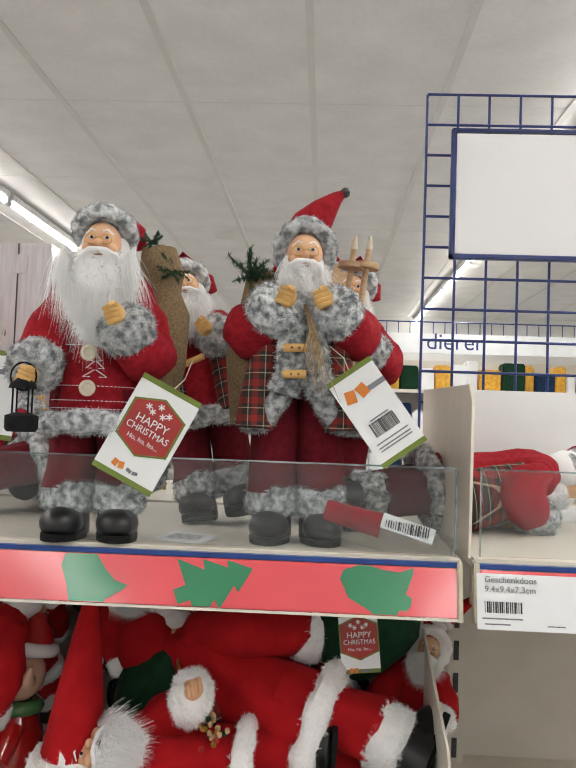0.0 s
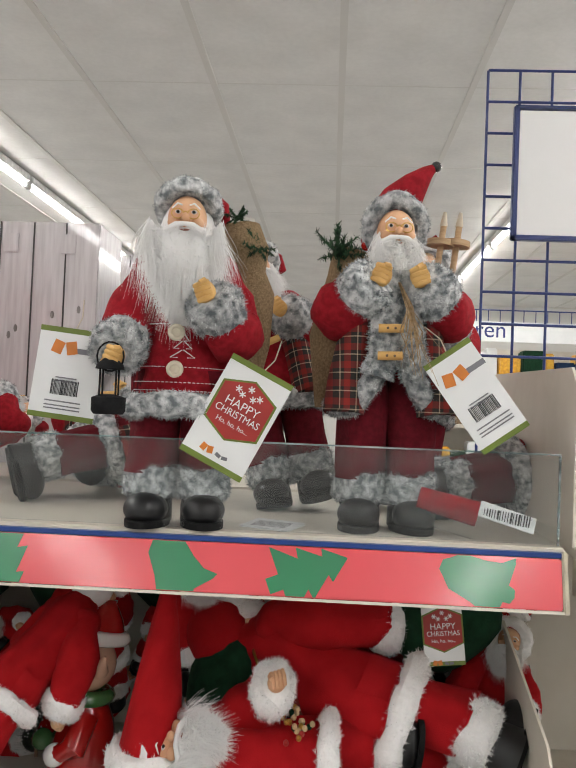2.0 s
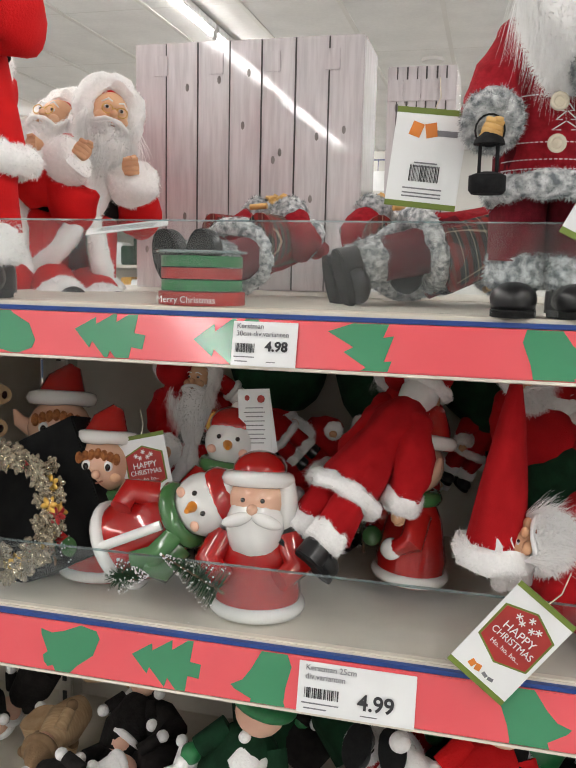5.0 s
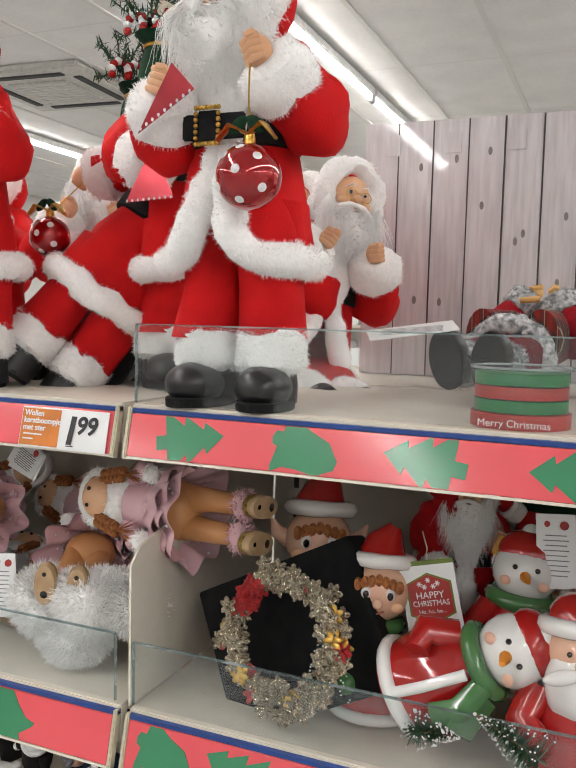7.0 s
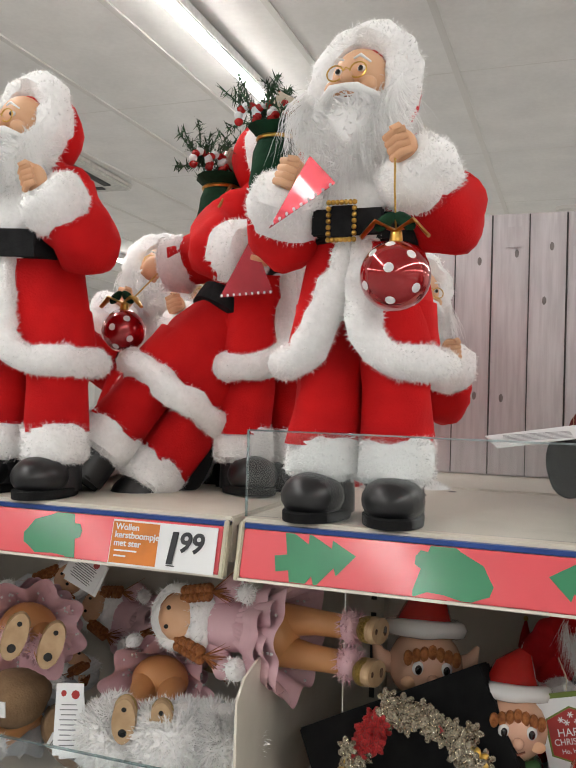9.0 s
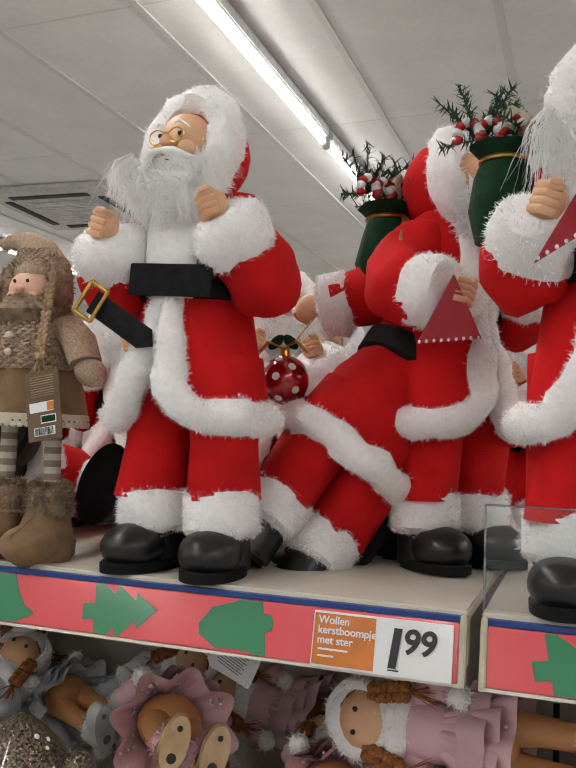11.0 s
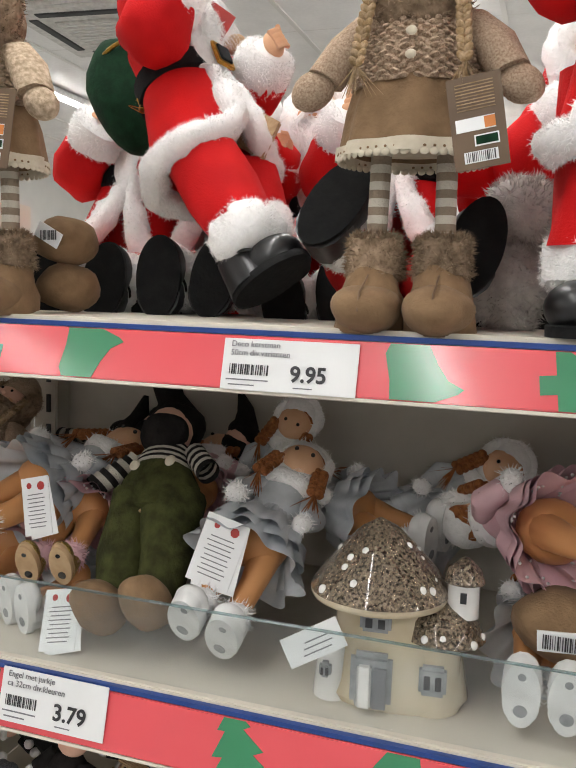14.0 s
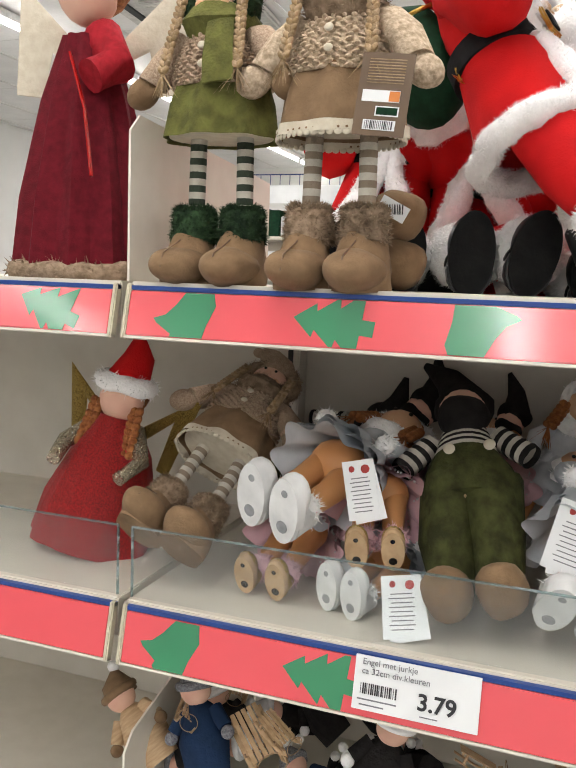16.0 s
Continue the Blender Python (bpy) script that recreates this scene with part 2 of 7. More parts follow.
clear_material("acrylic_edge", (0.55, 0.68, 0.68), 0.1, haze=0.3)
clear_material("wrap", (0.96, 0.97, 0.97), 0.08)


def plaid_material():
    m = bpy.data.materials.new("plaid")
    m.use_nodes = True
    nt = m.node_tree
    b = nt.nodes["Principled BSDF"]
    b.inputs["Roughness"].default_value = 0.9
    co = nt.nodes.new("ShaderNodeTexCoord")
    last = None
    for axis, freq in (("X", 38.0), ("Z", 34.0)):
        sep = nt.nodes.new("ShaderNodeSeparateXYZ")
        nt.links.new(co.outputs["Object"], sep.inputs[0])
        mm = nt.nodes.new("ShaderNodeMath")
        mm.operation, mm.inputs[1].default_value = "MULTIPLY", freq
        nt.links.new(sep.outputs[axis], mm.inputs[0])
        fr = nt.nodes.new("ShaderNodeMath")
        fr.operation = "FRACT"
        nt.links.new(mm.outputs[0], fr.inputs[0])
        rp = nt.nodes.new("ShaderNodeValToRGB")
        rp.color_ramp.interpolation = "CONSTANT"
        e = rp.color_ramp.elements
        e[0].position, e[0].color = 0.0, (0.24, 0.014, 0.01, 1)
        e[1].position, e[1].color = 0.3, (0.02, 0.018, 0.016, 1)
        for p, c in ((0.66, (0.5, 0.42, 0.3, 1)), (0.72, (0.02, 0.018, 0.016, 1)), (0.92, (0.24, 0.014, 0.01, 1))):
            k = e.new(p)
            k.color = c
        nt.links.new(fr.outputs[0], rp.inputs["Fac"])
        if last is None:
            last = rp.outputs["Color"]
        else:
            mx = nt.nodes.new("ShaderNodeMixRGB")
            mx.inputs["Fac"].default_value = 0.5
            nt.links.new(last, mx.inputs["Color1"])
            nt.links.new(rp.outputs["Color"], mx.inputs["Color2"])
            last = mx.outputs["Color"]
    nt.links.new(last, b.inputs["Base Color"])
    MATS["plaid"] = m


plaid_material()


# ---- shape helpers ----
class Shape:
    """Collects rounded, lumpy and hairy pieces into one mesh with several materials."""

    def __init__(self, seed=1):
        self.v, self.f, self.mi, self.names = [], [], [], []
        self.rnd = random.Random(seed)
        self.m = Matrix()

    def slot(self, mat):
        if mat not in self.names:
            self.names.append(mat)
        return self.names.index(mat)

    def add(self, verts, faces, mat):
        n, k = len(self.v), self.slot(mat)
        m = self.m
        self.v += [tuple(m @ Vector(p)) for p in verts]
        self.f += [tuple(n + i for i in q) for q in faces]
        self.mi += [k] * len(faces)
        return n

    def tube(self, pts, radii, mat, seg=14, cap=True, closed=False, lump=0.0, freq=30.0, wave=0.0, waves=7, fur=0, hair=0.008, hint=(0, 1, 0), carry=False):
        """Rings along a path. Each radius is a number or (across, along the hint)."""
        pts = [Vector(p) for p in pts]
        n = len(pts)
        rings, prev = [], None
        for i, p in enumerate(pts):
            a, b = pts[(i - 1) % n] if closed or i else p, pts[(i + 1) % n] if closed or i < n - 1 else p
            d = (b - a).normalized() if (b - a).length > 1e-9 else Vector((0, 0, 1))
            h = prev if carry and prev is not None else Vector(hint)
            if abs(d.dot(h)) > 0.95:
                h = Vector((1, 0, 0)) if abs(d.x) < 0.9 else Vector((0, 0, 1))
            u = d.cross(h).normalized()
            w = u.cross(d).normalized()
            prev = w
            r = radii[i % len(radii)]
            ra, rb = r if isinstance(r, tuple) else (r, r)
            ring = []
            for j in range(seg):
                t = 2 * math.pi * j / seg
                k = 1 + wave * math.cos(waves * t + i * 0.3)
                q = p + u * (ra * k * math.cos(t)) + w * (rb * k * math.sin(t))
                if lump:
                    q += (q - p).normalized() * (noise.noise(q * freq + Vector((self.rnd.random() * 0.02, 3, 7))) * lump)
                ring.append(q)
            rings.append(ring)
        verts = [q for r in rings for q in r]
        faces = []
        for i in range(n if closed else n - 1):
            for j in range(seg):
                a, b = i * seg + j, i * seg + (j + 1) % seg
                c, d = ((i + 1) % n) * seg + (j + 1) % seg, ((i + 1) % n) * seg + j
                faces.append((a, d, c, b))
        quads = list(faces)
        if cap and not closed:
            faces += [tuple(range(seg)), tuple(range((n - 1) * seg, n * seg))[::-1]]
        self.add(verts, faces, mat)
        if fur:
            self.fuzz(verts, quads, pts, mat, fur, hair)

    def fuzz(self, verts, quads, mids, mat, count, hair):
        """Short hairs that stand off a surface, away from its middle."""
        rnd, hv, hf = self.rnd, [], []
        for _ in range(count):
            q = rnd.choice(quads)
            a, b, c = (verts[q[k]] for k in (0, 1, 2))
            s, t = rnd.random(), rnd.random()
            p = a + (b - a) * s + (c - b) * t
            nrm = (b - a).cross(c - b)
            if nrm.length < 1e-12:
                continue
            nrm.normalize()
            mid = min(mids, key=lambda z: (z - p).length_squared)
            if nrm.dot(p - mid) < 0:
                nrm = -nrm
            d = (nrm + Vector((rnd.gauss(0, 0.55), rnd.gauss(0, 0.55), rnd.gauss(-0.1, 0.55)))).normalized()
            side = d.cross(Vector((rnd.gauss(0, 1), rnd.gauss(0, 1), rnd.gauss(0, 1)))).normalized() * hair * 0.11
            base = p - nrm * hair * 0.15
            k = len(hv)
            hv += [base - side, base + side, p + d * hair * rnd.uniform(0.5, 1.2)]
            hf.append((k, k + 1, k + 2))
        self.add(hv, hf, mat)

    def ball(self, c, r, mat, rot=(0, 0, 0), seg=16, rows=10, lump=0.0, freq=30.0, fur=0, hair=0.008):
        r = r if isinstance(r, tuple) else (r, r, r)
        e = Euler([radians(a) for a in rot]).to_matrix()
        c = Vector(c)
        verts = [c + e @ Vector((0, 0, r[2]))]
        for i in range(1, rows):
            p = math.pi * i / rows
            for j in range(seg):
                t = 2 * math.pi * j / seg
                q = Vector((r[0] * math.sin(p) * math.cos(t), r[1] * math.sin(p) * math.sin(t), r[2] * math.cos(p)))
                if lump:
                    q *= 1 + noise.noise((q + c) * freq) * lump / max(r)
                verts.append(c + e @ q)
        verts.append(c + e @ Vector((0, 0, -r[2])))
        faces = [(0, 1 + j, 1 + (j + 1) % seg) for j in range(seg)]
        quads = []
        for i in range(rows - 2):
            for j in range(seg):
                a, b = 1 + i * seg + j, 1 + i * seg + (j + 1) % seg
                quads.append((a, a + seg, b + seg, b))
        last = len(verts) - 1
        faces += quads + [(last, last - seg + (j + 1) % seg, last - seg + j) for j in range(seg)]
        self.add(verts, faces, mat)
        if fur:
            self.fuzz(verts, quads, [c], mat, fur, hair)

    def box(self, c, size, mat, rot=(0, 0, 0), bevel=0.0):
        bm = bmesh.new()
        bmesh.ops.create_cube(bm, size=1.0)
        bmesh.ops.scale(bm, vec=size, verts=bm.verts)
        if bevel:
            bmesh.ops.bevel(bm, geom=list(bm.edges), offset=bevel, segments=2, affect="EDGES")
        e = Euler([radians(a) for a in rot]).to_matrix().to_4x4()
        bm.verts.ensure_lookup_table()
        m = Matrix.Translation(c) @ e
        self.add([m @ v.co for v in bm.verts], [tuple(v.index for v in f.verts) for f in bm.faces], mat)
        bm.free()

    def ring(self, c, rx, ry, r, mat, seg=28, sides=8, rot=(0, 0, 0), lump=0.0, fur=0, hair=0.008, a0=0.0, a1=360.0, freq=40.0, dip=0.0):
        """A closed roll round an ellipse in the flat plane of rot, or a part of one."""
        e = Euler([radians(a) for a in rot]).to_matrix()
        whole = a1 - a0 >= 359.9
        n = seg if whole else seg + 1
        pts = []
        for i in range(n):
            t = radians(a0 + (a1 - a0) * i / seg)
            pts.append(Vector(c) + e @ Vector((rx * math.cos(t), ry * math.sin(t), dip * math.sin(t))))
        self.tube(pts, [r], mat, seg=sides, closed=whole, lump=lump, freq=freq, fur=fur, hair=hair, hint=e @ Vector((0, 0, 1)))

    def strand(self, pts, width, mat):
        """A flat tapering lock of hair."""
        verts, faces = [], []
        n = len(pts)
        ang = self.rnd.uniform(0, math.pi)
        side = Vector((math.cos(ang), math.sin(ang) * 0.6, 0))
        for i, p in enumerate(pts):
            w = width * (1 - 0.85 * i / (n - 1))
            verts += [Vector(p) - side * w, Vector(p) + side * w]
        for i in range(n - 1):
            faces.append((2 * i, 2 * i + 1, 2 * i + 3, 2 * i + 2))
        self.add(verts, faces, mat)

    def flat(self, outline, thick, mat, rot=None):
        """A flat cut-out in the x-z plane, thick along y, its face towards -y at y = 0."""
        n = len(outline)
        verts = [Vector((x, 0, z)) for x, z in outline] + [Vector((x, thick, z)) for x, z in outline]
        faces = [tuple(range(n)), tuple(range(n, 2 * n))[::-1]] + [(i, i + n, (i + 1) % n + n, (i + 1) % n) for i in range(n)]
        if rot is not None:
            verts = [rot @ p for p in verts]
        self.add(verts, faces, mat)

    def mesh(self, name):
        me = bpy.data.meshes.new(name)
        me.from_pydata(self.v, [], self.f)
        for k in self.names:
            me.materials.append(MATS[k])
        me.polygons.foreach_set("material_index", self.mi)
        me.polygons.foreach_set("use_smooth", [True] * len(self.f))
        me.update()
        me.set_sharp_from_angle(angle=radians(50))
        return me

    def thing(self, name, label="", category="", group="", kind="", m=None, parent=None):
        ob = new(name, self.mesh(name))
        if m is not None:
            ob.matrix_basis = m
        if parent is not None:
            ob.parent = parent
        return tagged(ob, label, category, group, kind)


def part(name, shape, parent, label="", m=None):
    """One mesh under a thing or under a part."""
    ob = shape.thing(name, label)
    ob.parent = parent
    if m is not None:
        ob.matrix_basis = m
    return ob


def holder(name, m, label, category, group="", kind=""):
    ob = new(name)
    ob.empty_display_size = 0.05
    ob.matrix_basis = m
    return tagged(ob, label, category, group, kind)


def block(name, x0, x1, y0, y1, z0, z1, mat, label="", category="", kind="", bevel=0.0, parent=None):
    s = Shape()
    s.box(((x1 - x0) / 2, (y1 - y0) / 2, (z1 - z0) / 2), (x1 - x0, y1 - y0, z1 - z0), mat, bevel=bevel)
    ob = s.thing(name, label, category, "", kind, pose(x0, y0, z0))
    ob.parent = parent
    return ob


def lettering(text, size, mat, parent, m, name="lettering", align="LEFT", squeeze=1.0, bold=0.0, slant=0.0):
    """Flat letters in the parent's x-z plane."""
    cu = bpy.data.curves.new(name, "FONT")
    cu.body, cu.size, cu.align_x, cu.extrude = text, size, align, 0.0002
    cu.offset, cu.shear = bold, slant
    tmp = bpy.data.objects.new(name, cu)
    scene.collection.objects.link(tmp)
    bpy.context.view_layer.update()
    me = bpy.data.meshes.new_from_object(tmp.evaluated_get(bpy.context.evaluated_depsgraph_get()))
    bpy.data.objects.remove(tmp)
    me.materials.clear()
    me.materials.append(MATS[mat])
    ob = new(name, me)
    ob.parent = parent
    ob.matrix_basis = m @ pose(0, 0, 0, 90) @ Matrix.Diagonal((squeeze, 1, 1, 1))
    return ob


# ---- the shop hall ----
X0, X1, Y0, Y1 = ROOM
block("floor", X0, X1, Y0, Y1, -0.1, 0.0, "floor_vinyl", "grey vinyl shop floor", "floor", "structure")
block("wall_north", X0, X1, Y1, Y1 + 0.2, 0, CEIL + 0.1, "wall_paint", "plain off-white far shop wall", "wall", "structure")
block("wall_south", X0, X1, Y0 - 0.2, Y0, 0, CEIL + 0.1, "wall_paint", "plain off-white shop wall", "wall", "structure")
block("wall_west", X0 - 0.2, X0, Y0, Y1, 0, CEIL + 0.1, "wall_paint", "plain off-white shop wall", "wall", "structure")
block("wall_east", X1, X1 + 0.2, Y0, Y1, 0, CEIL + 0.1, "wall_paint", "plain off-white shop wall", "wall", "structure")


def ceiling():
    s = Shape()
    s.box(((X0 + X1) / 2, (Y0 + Y1) / 2, CEIL + 0.06), (X1 - X0, Y1 - Y0, 0.08), "ceiling_tile")
    xs = [x for x in (0.5 + 0.6 * k for k in range(-14, 10)) if X0 + 0.05 < x < X1 - 0.05]
    ys = [y for y in (3.7 + 1.22 * k for k in range(-9, 7)) if Y0 + 0.05 < y < Y1 - 0.05]
    ex, ey = [X0] + xs + [X1], [Y0] + ys + [Y1]
    for a, b in zip(ex, ex[1:]):
        for c, d in zip(ey, ey[1:]):
            s.box(((a + b) / 2, (c + d) / 2, CEIL + 0.012), (b - a - 0.02, d - c - 0.006, 0.018), "ceiling_tile")
    for x in xs:
        s.box((x, (Y0 + Y1) / 2, CEIL + 0.002), (0.03, Y1 - Y0, 0.012), "ceiling_rail")
    for y in ys:
        s.box(((X0 + X1) / 2, y, CEIL + 0.004), (X1 - X0, 0.008, 0.004), "ceiling_rail")
    s.thing("ceiling", "suspended ceiling of long off-white tiles in rails", "ceiling", "", "structure")


ceiling()


def tube_fitting():
    top = holder("tube_lamp", pose(0, 0, CEIL), "white batten lamp with one bare fluorescent tube under the ceiling", "ceiling lamp", "tube lamps in rows")
    s = Shape()
    s.box((0, 0, -0.03), (0.06, 1.5, 0.05), "lamp_white", bevel=0.006)
    part("batten", s, top)
    for y in (-0.74, 0.74):
        s = Shape()
        s.box((0, y, -0.072), (0.034, 0.022, 0.05), "lamp_white", bevel=0.004)
        part("socket", s, top)
    s = Shape()
    s.tube([(0, -0.727, -0.078), (0, 0.727, -0.078)], [0.013], "tube_glow", seg=10)
    part("tube", s, top, "glowing white tube")
    return top


first = tube_fitting()
spots = [(x, 2.95 + 1.545 * k) for x in LAMP_ROWS for k in range(-6, 6)]
for i, (x, y) in enumerate(spots):
    if i == 0:
        first.matrix_basis = pose(x, y, CEIL)
    else:
        copy_thing(first, pose(x, y, CEIL))
for x in LAMP_ROWS:
    lamp = bpy.data.lights.new("tube_light", "AREA")
    lamp.shape, lamp.size, lamp.size_y, lamp.energy, lamp.color = "RECTANGLE", 0.12, 17.0, TUBE_POWER * 2.1, (1.0, 0.985, 0.97)
    new("tube_light", lamp).matrix_basis = pose(x, 2.0, CEIL - 0.11)


def cassette():
    top = holder("air_conditioner", pose(-4.2, 4.55, CEIL, 0, 0, 4), "off-white ceiling cassette air conditioner with dark vents", "air conditioner")
    s = Shape()
    s.box((0, 0, -0.02), (0.9, 0.9, 0.05), "ac_white", bevel=0.015)
    part("panel", s, top)
    s = Shape()
    s.box((0, 0, -0.05), (0.46, 0.46, 0.02), "ac_white", bevel=0.006)
    for k in range(9):
        s.box((0, -0.2 + k * 0.05, -0.062), (0.42, 0.012, 0.006), "ceiling_rail")
    part("grille", s, top)
    for a in range(4):
        s = Shape()
        s.m = pose(0, 0, 0, 0, 0, 90 * a)
        s.box((0, -0.34, -0.046), (0.56, 0.06, 0.012), "ac_dark", bevel=0.005)
        part("vent", s, top, "dark slot vent")


cassette()
s = Shape()
s.tube([(0, 0, 0.005), (0, 0, -0.02)], [0.09, 0.08], "ceiling_rail", seg=20)
s.thing("ceiling_speaker", "round grey speaker set in the ceiling", "speaker", m=pose(-0.85, 6.4, CEIL))


# ---- the gondola shelving ----
JOINTS = (-3.604, -2.354, -1.105, 0.16, 1.41)
FRONT, BACK = 0.87, 1.32
TILTED = 13.0   # degrees by which the price strips look up
LEVELS = ((1.359, 0.0615, "upper"), (0.976, 0.070, "middle"), (0.592, 0.070, "lower"), (0.21, 0.07, "bottom"))


def tree_outline(w, h):
    half = [(0.0, 0.5), (0.22, 0.24), (0.12, 0.22), (0.34, -0.04), (0.2, -0.06), (0.46, -0.34), (0.1, -0.34), (0.1, -0.5)]
    return [(x * w, z * h) for x, z in half] + [(-x * w, z * h) for x, z in half[::-1][:-1]]


def bell_outline(w, h):
    half = [(0.07, 0.5), (0.14, 0.42), (0.26, 0.3), (0.3, 0.0), (0.36, -0.2), (0.5, -0.34), (0.42, -0.37), (0.12, -0.38), (0.1, -0.47), (0.0, -0.5)]
    return [(x * w, z * h) for x, z in half] + [(-x * w, z * h) for x, z in half[::-1][1:]]


def clip_band(outline, lo, hi):
    """The part of an outline between two heights, as the printed strip cuts its pictures off."""
    for lim, keep in ((lo, 1), (hi, -1)):
        out = []
        for (x0, z0), (x1, z1) in zip(outline, outline[1:] + outline[:1]):
            a, b = (z0 - lim) * keep, (z1 - lim) * keep
            if a >= 0:
                out.append((x0, z0))
            if a * b < 0:
                k = a / (a - b)
                out.append((x0 + (x1 - x0) * k, z0 + (z1 - z0) * k))
        outline = out
    return outline


PRINTS = {   # (joint, level): kind, x, turn
    (2, 0): (("bell", 0.062, 68), ("tree", -0.112, -68), ("bell", -0.252, 28), ("tree", -0.435, -160), ("tree", -0.588, 90), ("tree", -0.735, 82), ("bell", -0.868, -110), ("tree", -1.01, -80)),
    (1, 0): (("bell", -1.335, 100), ("tree", -1.468, -84), ("bell", -1.618, 20), ("bell", -1.955, 160), ("tree", -2.098, 84), ("bell", -2.262, -30)),
    (2, 1): (("tree", -0.112, -68), ("bell", -0.252, 28), ("bell", -0.538, -20), ("tree", -0.665, 84), ("bell", -0.79, -60), ("tree", -0.94, 70), ("bell", -1.04, -110)),
    (1, 1): (("bell", -2.272, -35), ("tree", -2.095, 84), ("tree", -1.775, 15), ("bell", -1.62, -30), ("tree", -1.45, 70), ("bell", -1.28, 30)),
    (3, 0): (("tree", 0.45, 60), ("bell", 0.62, -30)),
    (0, 0): (("tree", -2.45, 70), ("bell", -2.62, 30)),
}


def shelf(j, lev):
    z, hgt, word = LEVELS[lev]
    x0, x1 = JOINTS[j] + 0.006, JOINTS[j + 1] - 0.006
    w = x1 - x0
    top = holder("gondola_shelf", pose(x0, FRONT, z), "cream metal shop shelf with a red christmas strip in front", "shelf", "shelves of the gondola")
    s = Shape()
    s.box((w / 2, (BACK - FRONT) / 2 + 0.004, -0.006), (w, BACK - FRONT - 0.008, 0.012), "shelf_metal", bevel=0.002)
    s.box((w / 2, 0.016, -0.03), (w, 0.012, 0.04), "shelf_metal")
    part("board", s, top)
    s = Shape()
    s.box((w / 2, 0.0045, -0.007), (w, 0.007, 0.005), "rail_blue")
    part("blue_edge", s, top, "dark blue edge line")
    s = Shape()
    lo = -hgt
    s.box((w / 2, 0.005, (-0.0098 + lo) / 2), (w - 0.012, 0.006, -0.0098 - lo), "strip_red", bevel=0.0012)
    s.box((w / 2, 0.006, lo - 0.002), (w, 0.009, 0.003), "shelf_metal")
    tilt = pose(0, 0, 0, -TILTED)
    part("price_strip", s, top, "glossy coral red paper strip", tilt)
    for x in (0.003, w - 0.003):
        s = Shape()
        s.box((x, 0.006, (lo - 0.006) / 2), (0.006, 0.012, -lo + 0.002), "rail_cream", bevel=0.0015)
        part("end_cap", s, top, "cream plastic end cap", tilt)
    mid, half = (-0.0098 + lo) / 2, (-0.0098 - lo) / 2 - 0.0008
    for kind, x, turn in PRINTS.get((j, lev), (("tree", x0 + 0.3, 80), ("bell", x0 + 0.6, -30), ("tree", x0 + 0.9, -70))):
        o = tree_outline(0.082, 0.088) if kind == "tree" else bell_outline(0.075, 0.08)
        c, sn = math.cos(radians(turn)), math.sin(radians(turn))
        o = clip_band([(px * c - pz * sn, px * sn + pz * c) for px, pz in o], -half, half)
        s = Shape()
        s.flat(o, 0.0008, "strip_green")
        part(kind + "_print", s, top, "green printed " + kind, tilt @ pose(x - x0, 0.0013, mid))
    return top


for j in range(4):
    for lev in range(4):
        shelf(j, lev)

for j in range(4):
    a, b = JOINTS[j] + 0.004, JOINTS[j + 1] - 0.004
    block("back_panel", a, b, BACK, BACK + 0.012, 0.02, 1.34, "panel_metal", "cream metal back panel of the gondola", "panel", "structure", 0.002)
    block("plinth", a, b, FRONT + 0.02, BACK, 0.0, 0.14, "panel_metal", "cream metal plinth under the gondola", "panel", "structure", 0.003)
    for z in (1.359, 0.976, 0.592):
        block("rear_shelf", a, b, BACK + 0.03, 1.79, z - 0.02, z, "shelf_metal", "cream metal shelf on the far side of the gondola", "shelf", bevel=0.002)


def upright(x):
    s = Shape()
    s.box((0, 0, 0.675), (0.03, 0.05, 1.35), "panel_metal", bevel=0.003)
    for k in range(24):
        s.box((0, -0.0255, 0.1 + k * 0.05), (0.008, 0.003, 0.03), "ac_dark")
    return s.thing("gondola_upright", "cream slotted steel upright of the gondola", "upright", "uprights", m=pose(x, BACK - 0.012, 0))


for x in JOINTS:
    upright(x + 0.06)


def divider(x, z, h_front, h_back, label):
    s = Shape()
    o = [(0.0, 0.0), (0.43, 0.0), (0.43, h_back), (0.02, h_front), (0.0, h_front - 0.02)]
    s.flat(o, 0.003, "shelf_metal", Euler((0, 0, radians(90))).to_matrix())
    return s.thing("shelf_divider", label, "shelf divider", "shelf dividers", m=pose(x, FRONT + 0.012, z))


divider(-2.352, 1.359, 0.19, 0.165, "cream metal divider standing at a shelf joint")
divider(0.165, 1.359, 0.19, 0.2, "cream metal divider standing at a shelf joint")
divider(-1.1, 0.976, 0.20, 0.3, "cream metal divider standing at a shelf joint")
divider(0.15, 0.976, 0.17, 0.3, "cream metal divider standing at a shelf joint")
divider(-2.35, 0.592, 0.2, 0.3, "cream metal divider standing at a shelf joint")
block("cardboard_tray", 0.175, 0.75, 1.26, 1.31, 1.359, 1.56, "card_white", "plain off-white card tray front on the top shelf", "tray", bevel=0.003)


